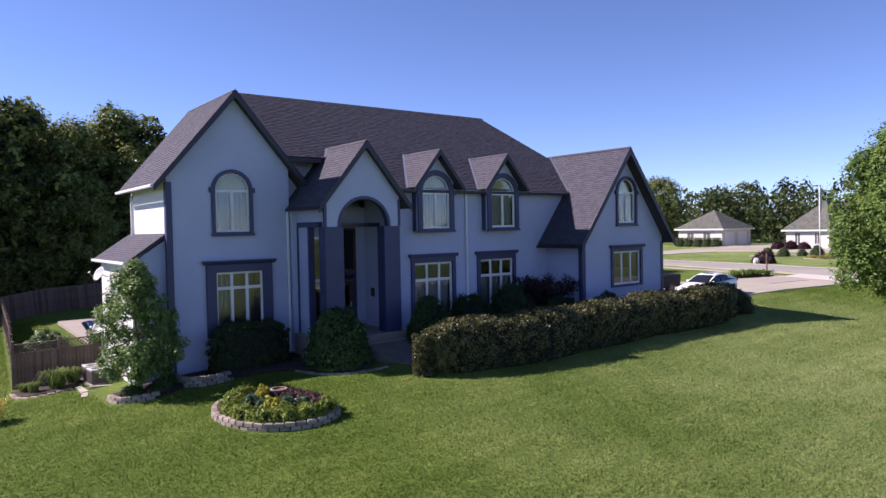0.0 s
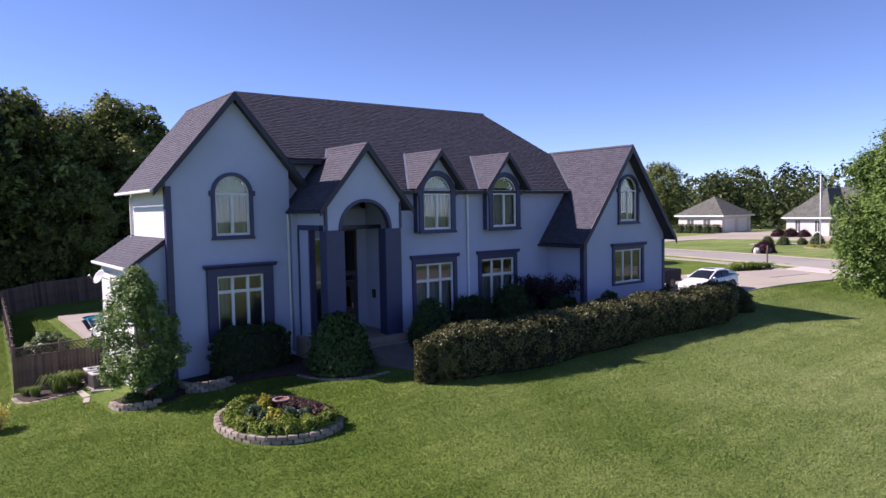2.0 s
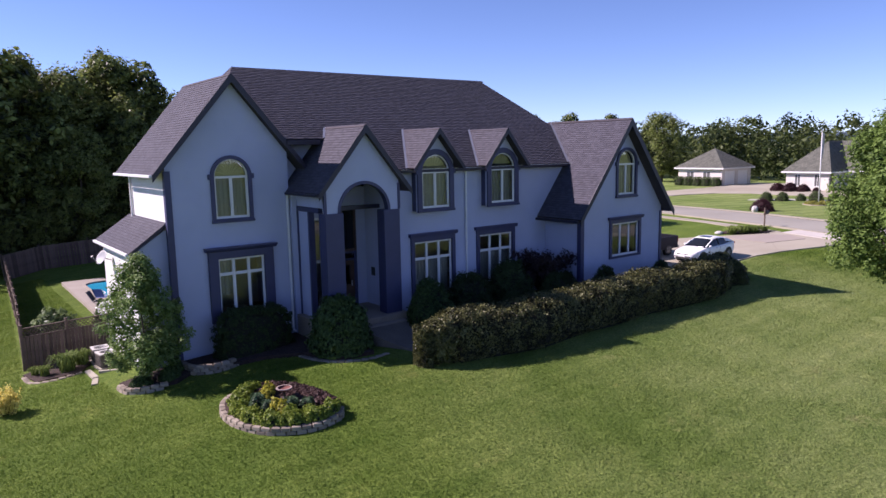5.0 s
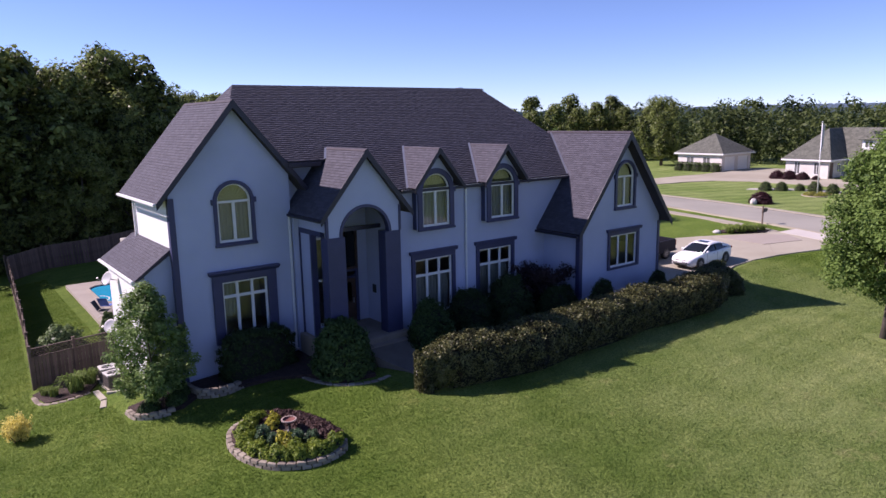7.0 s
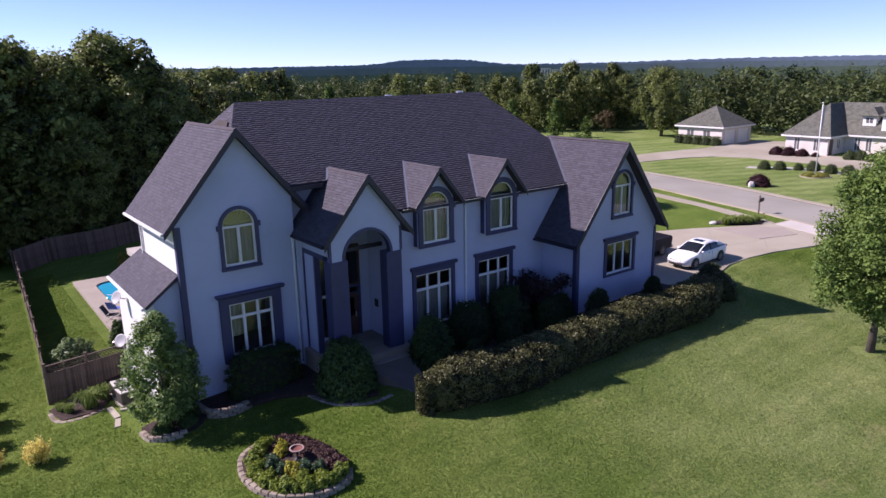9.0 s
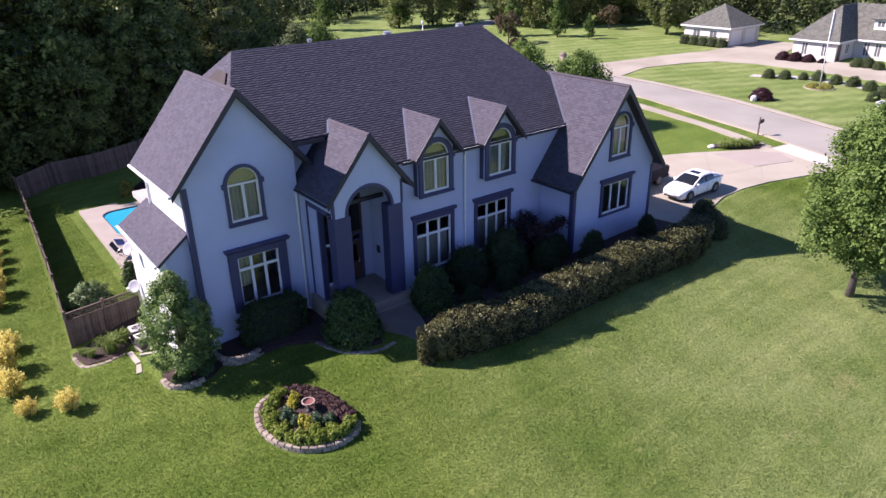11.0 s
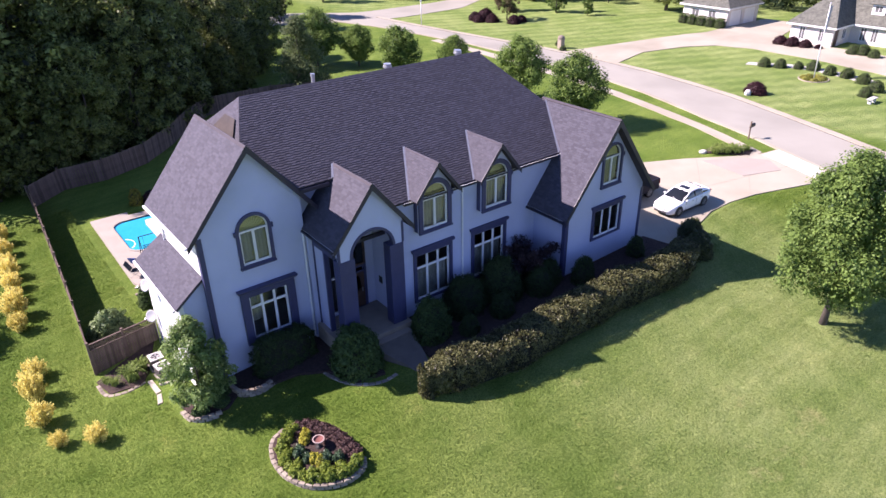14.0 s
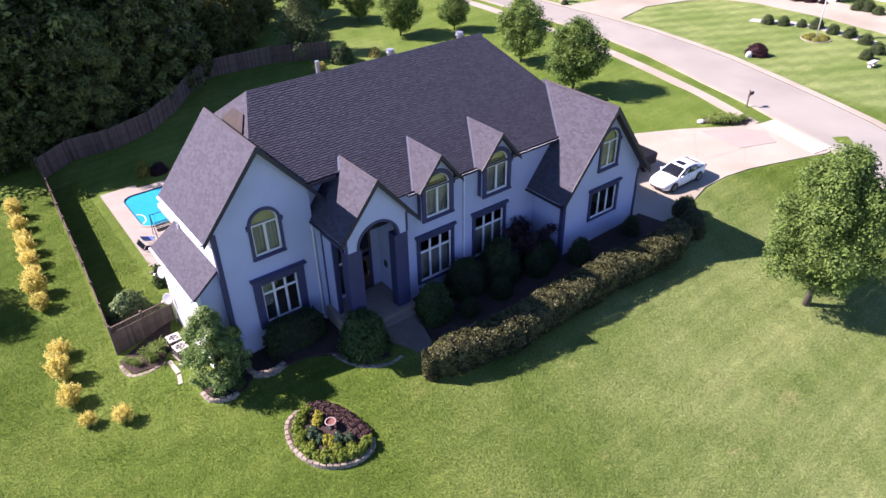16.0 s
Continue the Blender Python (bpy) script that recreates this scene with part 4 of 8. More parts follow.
    part("porch_step", Build().box(-5.0, -0.85, -0.9, -2.6, -0.45, 0.10).box(-4.95, -0.86, -0.9, -2.62, -0.845, 0.02), PORCHSTONE, h, bevel=0.02)
    gable_roof(h, ex, et, 2.28, 2.28, es, -0.41, 3.6)
    rake(h, ex, et, 2.28, 2.28, es, -0.41)
    b = Build()
    ends = [(ex - (et - q) / es, 0.55 + (q - 6.7) / k, q) for q in (8.14, 8.60)]
    b.face(*[(ends[i][0] + dx, ends[i][1], ends[i][2] + dz) for i, dx, dz in ((0, -0.09, 0.035), (0, 0.03, 0.06), (1, 0.03, 0.06), (1, -0.09, 0.035))])
    b.face(*[(ends[i][0] + dx, ends[i][1], ends[i][2] + dz) for i, dx, dz in ((0, -0.09, 0.02), (1, -0.09, 0.02), (1, 0.03, 0.045), (0, 0.03, 0.045))])
    part("valley_flashing", b, FLASHING, h, "metal valley flashing")
    part("gutter", Build().box(-6.58, -0.35, 5.72, -6.46, 2.7, 5.84), FASCIA, h, bevel=0.02)
    part("wall_plaque", Build().box(-2.70, 1.72, 1.75, -2.66, 2.02, 2.15), DARKMETAL, h, "small dark wall plaque", bevel=0.01)
    door = part("door", Build().box(-4.36, 2.44, 0.40, -3.36, 2.52, 2.50), DOORWOOD, h, "dark stained front door")
    part("door_frame", Build().panel(rect_loop(-4.70, -3.22, 0.36, 2.94), [rect_loop(-4.55, -3.37, 0.36, 2.52), rect_loop(-4.55, -3.37, 2.6, 2.84)], lambda u, v, d: (u, 2.40 + d, v), 0.1), TRIM, door)
    part("transom_frame", Build().panel(rect_loop(-4.70, -3.22, 2.945, 4.95), [rect_loop(-4.58, -4.0, 3.05, 4.85), rect_loop(-3.92, -3.34, 3.05, 4.85)], lambda u, v, d: (u, 2.40 + d, v), 0.1), DOORWOOD, door, "dark stained tall transom frame")
    part("transom_pane", Build().box(-4.6, 2.46, 3.02, -3.3, 2.48, 4.88), CARGLASS, door, "dark glass")
    part("door_handle", Build().box(-3.55, 2.38, 1.30, -3.51, 2.44, 1.55), FLASHING, door)
    part("door_panel", Build().box(-4.2, 2.425, 1.4, -3.6, 2.44, 2.3), GLASS, door)
    part("side_light", Build().box(-4.62, 2.37, 0.36, -4.55, 2.41, 2.9), WHITE, door, "white door jamb")
    casements(h, -5.75, -4.95, 0.45, 4.6, 2.5, 1, 2.6)

    # garage wing
    before = set(h.children)
    rx, rt, rs = 10.80, 9.03, 1.30
    ru = lambda x: rt - 0.32 - rs * abs(x - rx)
    g1, g2 = arch_loop(10.37, 11.83, 4.95, 6.60), rect_loop(9.92, 12.24, 1.62, 3.42)
    wall_y("wall", h, -1.95, [(7.5, base), (14.3, base), (14.3, ru(14.3)), (rx, ru(rx)), (7.5, ru(7.5))], [g1, g2])
    wall_x("wall", h, 7.5, [(-1.75, base), (0.85, base), (0.85, 4.2), (-1.75, 4.2)])
    wall_x("wall", h, 14.1, [(-1.75, base), (9.0, base), (9.0, 4.2), (-1.75, 4.2)], [rect_loop(0.2, 2.9, base, 2.3), rect_loop(4.0, 8.6, base, 2.3)])
    wall_y("wall", h, 8.8, [(12.3, base), (14.1, base), (14.1, 4.1), (12.3, 5.9)])
    for a, c in ((0.2, 2.9), (4.0, 8.6)):
        part("garage_door", Build().box(14.15, a, -0.2, 14.2, c, 2.3), WHITE, h, bevel=0.01)
    gable_roof(h, rx, rt, 3.95, 3.95, rs, -2.53, 3.6)
    roof_plane(h, [(rx + 3.95, 3.6, rt - rs * 3.95), (rx + 3.95, 9.3, rt - rs * 3.95), (11.6, 9.3, rt - rs * 0.8), (11.6, 3.6, rt - rs * 0.8)])
    rake(h, rx, rt, 3.95, 3.95, rs, -2.53, 0.34)
    round_head(h, 10.37, 11.83, 4.95, 6.60, -1.93)
    surround(h, 10.37, 11.83, 4.95, 0, -1.95, 0.15, 0, 0.12, arch=True, spring=6.60)
    casements(h, 9.92, 12.24, 1.62, 3.42, -1.93, 3)
    surround(h, 9.92, 12.24, 1.62, 3.42, -1.95, 0.18, 0.2, 0.12, deep=0.09, cornice=0.1)
    blind(h, 10.42, 11.78, 5.0, 6.58, -1.72)
    arch_shade(h, 10.37, 11.83, 6.60, -1.72)
    part("corner_board", Build().box(7.44, -2.0, base, 7.70, -1.955, 3.85), TRIM, h)
    part("corner_board", Build().box(7.44, -1.95, base, 7.495, -1.74, 3.85), TRIM, h)
    part("corner_board", Build().box(14.16, -2.0, base, 14.35, -1.955, 3.85), TRIM, h)
    part("gutter", Build().box(6.74, -2.4, 3.70, 6.88, 0.8, 3.84), FASCIA, h, bevel=0.02)
    # the whole wing stands a little back and to the east
    for o in set(h.children) - before:
        o.location += Vector((0.25, 0.25, 0))
    rx += 0.25
    b = Build()
    z0, z1 = 6.72, 8.9
    y0, y1 = 0.55 + (z0 - 6.7) / k, 0.55 + (z1 - 6.7) / k
    xa, xb = rx - (rt - z0) / rs, rx - (rt - z1) / rs
    b.face((xa - 0.1, y0, z0 + 0.04), (xa + 0.05, y0, z0 + 0.07), (xb + 0.05, y1, z1 + 0.07), (xb - 0.1, y1, z1 + 0.04))
    b.face((xa - 0.1, y0, z0 + 0.02), (xb - 0.1, y1, z1 + 0.02), (xb + 0.05, y1, z1 + 0.05), (xa + 0.05, y0, z0 + 0.05))
    part("valley_flashing", b, FLASHING, h, "metal valley flashing")

    # lean-to beside the wing
    wall_x("wall", h, -12.85, [(3.1, base - 1), (8.7, base - 1), (8.7, 3.75), (3.1, 3.75)], material=SIDING)
    wall_y("wall", h, 3.1, [(-12.65, base - 1), (-11.55, base - 1), (-11.55, 4.6), (-12.65, 3.85)], thick=0.18)
    wall_y("wall", h, 8.52, [(-12.65, base - 1), (-11.55, base - 1), (-11.55, 4.6), (-12.65, 3.85)], thick=0.18)
    roof_plane(h, [(-13.10, 8.95, 3.78), (-13.10, 2.75, 3.78), (-11.55, 2.98, 4.85), (-11.55, 8.95, 4.85)], thick=0.12)
    part("gutter", Build().box(-13.22, 2.8, 3.66, -13.10, 8.95, 3.78), GUTTER, h, "white eaves gutter", bevel=0.02)
    part("gutter", Build().box(-12.22, 2.45, 6.66, -12.09, 8.5, 6.78), GUTTER, h, "white eaves gutter", bevel=0.02)

    # floors inside, so that rooms are closed
    part("floor_slab", Build().box(-11.3, 3.0, 0.1, 12.0, 13.1, 0.34).box(-2.3, 1.1, 0.1, 7.4, 3.0, 0.34), INSIDE, h)
    part("floor_slab", Build().box(-11.3, 3.0, 3.7, 12.0, 13.1, 4.0).box(-2.3, 1.1, 3.7, 7.4, 3.0, 4.0), INSIDE, h)
    part("floor_slab", Build().box(8.0, -1.4, 0.0, 14.05, 8.7, 0.1).box(8.0, -1.4, 3.7, 14.05, 8.7, 4.0), INSIDE, h)
    part("partition", Build().box(-11.3, 6.4, 0.34, 12.0, 6.5, 3.7).box(-11.3, 6.4, 4.0, 12.0, 6.5, 6.6).box(7.75, 1.6, 0.1, 14.0, 1.7, 3.7), INSIDE, h)
    # downspouts
    for x, y, z in ((2.12, 0.79, 6.5), (-6.47, 2.70, 5.72)):
        part("downspout", Build().box(x - 0.045, y - 0.05, -0.4, x + 0.045, y + 0.03, z).box(x - 0.045, y - 0.28, -0.42, x + 0.045, y - 0.03, -0.34), GUTTER, h, "white metal downspout", bevel=0.012)
    part("downspout", Build().box(-11.66, 8.1, -1.2, -11.57, 8.2, 6.6), GUTTER, h, "white metal downspout", bevel=0.012)
    # roof vents
    for x, y, z, hh, r in ((-1.75, 9.2, 9.9, 1.5, 0.105), (2.41, 7.95, 10.9, 0.75, 0.17), (7.55, 7.9, 10.95, 0.75, 0.17)):
        prof = [(r, z), (r, z + hh * 0.7), (r * 1.5, z + hh * 0.72), (r * 1.5, z + hh * 0.85), (r * 1.1, z + hh * 0.87), (r * 1.3, z + hh * 0.9), (r * 1.3, z + hh)] if r > 0.15 else [(r, z), (r, z + hh), (r * 1.15, z + hh), (r * 1.15, z + hh + 0.12)]
        part("roof_vent", Build().lathe(x, y, prof, 14), FLASHING, h, "galvanised roof vent pipe", smooth=False)
    return h


main_house()


# ---- plants ----
def leaf_cloud(centres, radii, count, size, seed, up=0.3, squash=1.0, shell=0.75):
    """Many small folded leaves spread over the outer shell of clumps; arrays of vertices and quads."""
    rng = np.random.default_rng(seed)
    centres, radii = np.asarray(centres, float), np.asarray(radii, float)
    w = radii ** 2
    pick = rng.choice(len(centres), count, p=w / w.sum())
    d = rng.normal(size=(count, 3))
    d /= np.linalg.norm(d, axis=1)[:, None]
    r = radii[pick] * (shell + (1 - shell) * rng.random(count)) * (0.85 + 0.3 * rng.random(count))
    pos = centres[pick] + d * r[:, None] * np.array([1, 1, squash])
    n = d + rng.normal(size=(count, 3)) * 0.6 + np.array([0, 0, up])
    n /= np.linalg.norm(n, axis=1)[:, None]
    a = np.cross(n, rng.normal(size=(count, 3)))
    a /= np.linalg.norm(a, axis=1)[:, None]
    b = np.cross(n, a)
    s = size * (0.6 + 0.8 * rng.random(count))[:, None]
    V = np.stack([pos - a * s * 0.5, pos + b * s * 0.28 - n * s * 0.08, pos + a * s * 0.5, pos - b * s * 0.28 - n * s * 0.08], 1).reshape(-1, 3)
    F = np.arange(count * 4).reshape(-1, 4)
    return V, F


def crown_clumps(rng, height, base, radius, n, shape="oval"):
    """Centres and radii of leaf clumps that fill a crown with an uneven outline."""
    C, R = [], []
    while len(C) < n:
        t = rng.random()
        z = base + (height - base) * t
        if shape == "cone":
            w = radius * (1.02 - t) ** 0.7 * min(1, 0.55 + t * 3)
        elif shape == "round":
            w = radius * math.sqrt(max(0.02, 1 - (2 * t - 1) ** 2))
        elif shape == "egg":
            w = radius * math.sin(math.pi * min(0.985, 0.10 + 0.885 * t ** 0.72)) ** 0.8
        else:
            w = radius * math.sin(math.pi * min(0.97, 0.16 + 0.80 * t)) ** 0.75
        a, q = rng.uniform(0, 2 * math.pi), math.sqrt(rng.random())
        w *= 1 + 0.22 * math.sin(3 * a + height * 7) * math.cos(2.1 * a + z)
        C.append((w * q * math.cos(a), w * q * math.sin(a), z))
        R.append(radius * rng.choice((0.13, 0.17, 0.22, 0.28)) * rng.uniform(0.9, 1.15))
    return C, R


def tree(name, seed, height, base, radius, leaf_mat, n_clump=60, n_leaf=6000, leaf=0.3, shape="oval", trunk_r=0.16, label="", category="tree", group="", at=(0, 0, 0)):
    """A tapered trunk with limbs, and a crown of many leaves."""
    rng = random.Random(seed)
    th = holder(name, (0, 0, 0), label=label, category=category, group=group)
    tr = Build()
    bend = [(rng.uniform(-0.06, 0.06) * height * 0.2 * k, rng.uniform(-0.06, 0.06) * height * 0.2 * k) for k in range(5)]
    tops = height * 0.82
    pts = [(bend[k][0], bend[k][1], -0.25 + (tops + 0.25) * k / 4) for k in range(5)]
    tr.tube(pts, [trunk_r * (1.35 if k == 0 else 1 - 0.21 * k) for k in range(5)], 9)
    C, R = crown_clumps(rng, height, base, radius, n_clump, shape)
    for c in rng.sample(C, min(14, len(C))):
        z0 = max(base * 0.75, c[2] - math.hypot(c[0], c[1]) * 0.9)
        t = min(1, (z0 + 0.25) / (tops + 0.25))
        k = min(3, int(t * 4))
        u = t * 4 - k
        o = [pts[k][i] + (pts[k + 1][i] - pts[k][i]) * u for i in range(3)]
        mid = [(o[i] + c[i]) / 2 + (0.12 * radius if i == 2 else 0) for i in range(3)]
        r0 = trunk_r * (1 - 0.75 * t) * 0.5
        tr.tube([o, mid, c], [r0, r0 * 0.6, r0 * 0.2], 6)
    part("trunk", tr, BARK, th, smooth=True)
    V, F = leaf_cloud(C, R, n_leaf, leaf, seed, up=0.75, shell=0.55)
    raw("crown", V, F, leaf_mat, th)
    return th


def put(th, x, y, scale=1.0, turn=0.0, lift=0.0):
    th.scale = (scale, scale, scale)
    return copy_thing(th, pose(x, y, float(gz(x, y)) + lift, 0, 0, turn))


def set_down(th, x, y, scale=1.0, turn=0.0, lift=0.0):
    """Moves the first one itself to its place."""
    th.scale = (scale, scale, scale)
    th.location = (x, y, float(gz(x, y)) + lift)
    th.rotation_euler = (0, 0, radians(turn))
    return th


# woods behind the garden fence
RNG = random.Random(11)
kinds = [tree("woodland_tree", 20 + k, 15.5, 1.0, 4.6, LEAF_WOOD, 170, (20000, 20000, 6500, 6500)[k], (0.34, 0.34, 0.56, 0.56)[k], "oval", 0.26, label="tall leafy woodland tree in full summer green", group="woods behind the fence") for k in range(4)]
spots = []
for row, (y0, x0, x1, step) in enumerate(((40.5, -21, -8, 4.4), (46, -24, -3, 4.8), (53, -26, -2, 5.5), (62, -26, 0, 6.5))):
    x = x0
    while x < x1:
        spots.append((x + RNG.uniform(-1.2, 1.2), y0 + RNG.uniform(-1.5, 1.5) + (4.5 if x > -6 and row == 0 else 0), RNG.uniform(0.93, 1.12)))
        x += step
spots += [(-16.8, 37.2, 0.62), (-14.4, 35.4, 0.26), (-11.6, 36.6, 0.34), (-12.6, 38.6, 0.70), (-8.6, 38.4, 0.66), (-4.2, 40.2, 0.72), (-0.4, 44.0, 0.7), (-34, 58, 1.0), (-42, 52, 1.0), (-8.3, 42.8, 0.98), (-4.7, 44.6, 1.07), (-11.8, 41.5, 1.03), (-1.9, 45.4, 1.02), (0.6, 47.2, 0.92), (2.2, 49.0, 0.82), (5.6, 51.5, 0.80), (2, 56, 0.85), (9.6, 55.5, 0.74), (12.8, 60.5, 0.72), (16.4, 66.5, 0.74), (22, 75, 0.8), (27, 82, 0.8), (33, 90, 0.8), (3.2, 45.6, 0.36), (7.2, 48.4, 0.38), (11.2, 52.0, 0.38), (15.4, 57.0, 0.40), (19.4, 63.5, 0.42), (8, 61, 0.85), (13, 68, 0.85), (18, 77, 0.85), (24, 90, 0.85), (-29.5, 24, 0.70), (60.5, 93, 0.72), (66, 89, 0.66), (71.5, 86, 0.70), (76, 80.5, 0.66), (74.6, 75.2, 0.64), (75.4, 70.2, 0.60), (79.2, 68.0, 0.68), (84.2, 66.8, 0.62), (88.6, 65.4, 0.70), (92.4, 61.6, 0.64), (81, 76, 0.78), (88, 72, 0.80), (94, 66, 0.78)]
for k, (x, y, s) in enumerate(spots):
    near = y < 45 or (x > 0 and y < 62)
    th = kinds[(k % 2) if near else 2 + k % 2]
    if k < 4:
        continue
    put(th, x, y, s, RNG.uniform(0, 360))
for k in range(4):
    set_down(kinds[k], *spots[k], 40 * k)


def far_woods():
    """Woods in the distance, as one mass of crowns."""
    rng = np.random.default_rng(3)
    C, R = [], []

    def grow(x, y, h, r, n):
        z0 = float(gz(x, y))
        for _ in range(n):
            a, t = rng.uniform(0, 2 * math.pi), rng.random()
            w = r * math.sin(math.pi * (0.15 + 0.8 * t)) ** 0.7 * math.sqrt(rng.random())
            C.append((x + w * math.cos(a), y + w * math.sin(a), z0 + h * (0.10 + 0.9 * t)))
            R.append(r * rng.uniform(0.22, 0.36))

    for _ in range(120):
        t = rng.random()
        x, y = 88 + 26 * rng.random() + 10 * t, 84 - 100 * t
        if x < 93 and y > 52:
            x += 10
        grow(x, y, rng.uniform(8.3, 11.2), rng.uniform(3.0, 4.6), 24)
    for _ in range(150):
        x, y = rng.uniform(15, 120), rng.uniform(112, 150)
        grow(x, y, rng.uniform(8.3, 11.2), rng.uniform(3.2, 5), 22)
    for _ in range(420):
        d, a = rng.uniform(170, 420), rng.uniform(radians(2), radians(112))
        x, y = d * math.cos(a), d * math.sin(a)
        if y < 150 and x < 120:
            continue
        grow(x, y, 11.5 - float(gz(x, y)) - 6 * rng.random(), rng.uniform(7, 12), 9)
    V, F = leaf_cloud(C, R, 390000, 0.72, 7, up=0.7, shell=0.45)
    raw("far_woods", V, F, LEAF_FAR, label="distant green woods beyond the houses", category="woods", kind="stuff")


far_woods()


def far_hills():
    """Wooded ridges on the horizon, each an upright rank with an uneven crest."""
    rng = np.random.default_rng(9)
    # distance haze is put into the colours: each farther rank paler and bluer
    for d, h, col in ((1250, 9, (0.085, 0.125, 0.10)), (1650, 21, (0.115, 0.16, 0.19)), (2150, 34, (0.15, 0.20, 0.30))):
        m = surface("haze_tinted_hill", tuple(c * 0.75 for c in col), col, 0.95, 0.012, 0.09, 0)
        n, V = 900, []
        for k in range(n + 1):
            a = radians(-25 + 160 * k / n)
            top = h * (0.92 + 0.07 * math.sin(a * 5 + d) + 0.06 * math.sin(a * 13 + 1.3)) + 3.0 * rng.random() * h / 36
            if d > 2000:
                top += 14 * math.exp(-((math.degrees(a) - 53) / 4.5) ** 4)
            V += [(d * math.cos(a), d * math.sin(a), -80), (d * math.cos(a), d * math.sin(a), top)]
        F = [(2 * k, 2 * k + 2, 2 * k + 3, 2 * k + 1) for k in range(n)]
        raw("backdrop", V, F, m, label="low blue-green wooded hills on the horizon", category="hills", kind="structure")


def far_buildings():
    """Pale blocks of a town on the plain."""
    pale = surface("pale_far_render", (0.42, 0.42, 0.43), (0.52, 0.52, 0.52), 0.9, 0.3, 2, 0)
    first = None
    for x, y, w, h in ((794, 787, 13, 8), (804, 777, 16, 13), (815, 766, 12, 11), (823.5, 757, 11, 14), (782, 800, 15, 5)):
        if first is None:
            first = holder("apartment_block", (0, 0, 0), label="pale flat-roofed apartment block far off", category="building", group="far apartment blocks")
            part("wall", Build().box(-0.5, -0.5, -0.3, 0.5, 0.5, 1.0), pale, first)
            part("roof", Build().box(-0.52, -0.52, 1.0, 0.52, 0.52, 1.03), CONCRETE, first)
            for u in (-0.28, 0.0, 0.28):
                part("window", Build().box(u - 0.07, -0.515, 0.15, u + 0.07, -0.49, 0.9), GREYFAR, first)
        else:
            first.scale = (w, w, h)
            copy_thing(first, pose(x, y, 1.0, 0, 0, -46))
    first.matrix_basis = pose(794, 787, 1.0, 0, 0, -46) @ Matrix.Diagonal((13, 13, 8, 1))


GREYFAR = surface("far_window_glass", (0.10, 0.10, 0.11), (0.14, 0.14, 0.15), 0.3, 2, 10, 0)
far_buildings()
far_hills()

# street and lawn trees
lawn_tree = tree("lawn_tree", 50, 9.4, 2.2, 2.95, LEAF_ASH, 260, 56000, 0.165, "egg", 0.17, label="broad leafy shade tree standing on the front lawn")
set_down(lawn_tree, 15.6, -13.5, 1.0, 0)
street_tree = tree("street_tree", 61, 6.3, 1.3, 2.7, LEAF_STREET, 230, 24000, 0.185, "round", 0.12, label="young rounded shade tree on the side lawn", group="side lawn trees")
for x, y, s, a in ((30.5, 26.0, 0.97, 70), (26.5, 42.4, 0.90, 130), (26.2, 51.2, 0.76, 200), (32.3, 39.5, 0.66, 250), (22.3, 55.0, 1.05, 20)):
    put(street_tree, x, y, s, a)
set_down(street_tree, 28.4, 16.7, 1.0, 0)
cone_tree = tree("cedar_tree", 71, 7.0, 0.2, 2.9, leafy("cedar_leaves", (0.040, 0.066, 0.024), (0.15, 0.195, 0.075), 0.6, 0.3), 110, 14000, 0.18, "cone", 0.14, label="dense grey-green conical cedar tree")
set_down(cone_tree, 14.9, 44.9, 1.18)
young = tree("young_tree", 81, 6.0, 0.7, 1.8, LEAF_ASH, 90, 6500, 0.20, "cone", 0.09, label="small young lawn tree beyond the street", group="trees beyond the street")
for x, y, s, a in ((86, 74, 1.4, 30), (69.9, 58.9, 1.1, 80), (104, 76, 1.1, 10), (66, 66, 1.1, 200), (60, 92, 1.4, 60), (48, 100, 1.6, 100), (72, 92, 1.3, 160)):
    put(young, x, y, s, a)
set_down(young, 71.2, 53.1, 0.64, 0)
oak = tree("oak_tree", 91, 11.5, 1.6, 4.6, LEAF_WOOD, 120, 16000, 0.32, "round", 0.25, label="large round oak at the edge of the neighbour's lawn")
set_down(oak, 83.6, 46.9, 0.96)

pear = tree("pear_tree", 101, 4.85, 0.7, 1.6, LEAF_PEAR, 130, 23000, 0.12, "egg", 0.06, label="small glossy-leaved tree beside the house corner")
set_down(pear, -13.0, 1.75)


# ---- hedge and shrubs ----
def super_dir(rng, n, boxy):
    """Directions over the upper part of a rounded (or boxy) body."""
    d = rng.normal(size=(n, 3))
    d /= np.linalg.norm(d, axis=1)[:, None]
    d[:, 2] = np.abs(d[:, 2]) * 1.08 - 0.10
    if boxy:
        p = 2 + 6 * boxy
        d /= (np.abs(d) ** p).sum(1)[:, None] ** (1 / p)
    return d


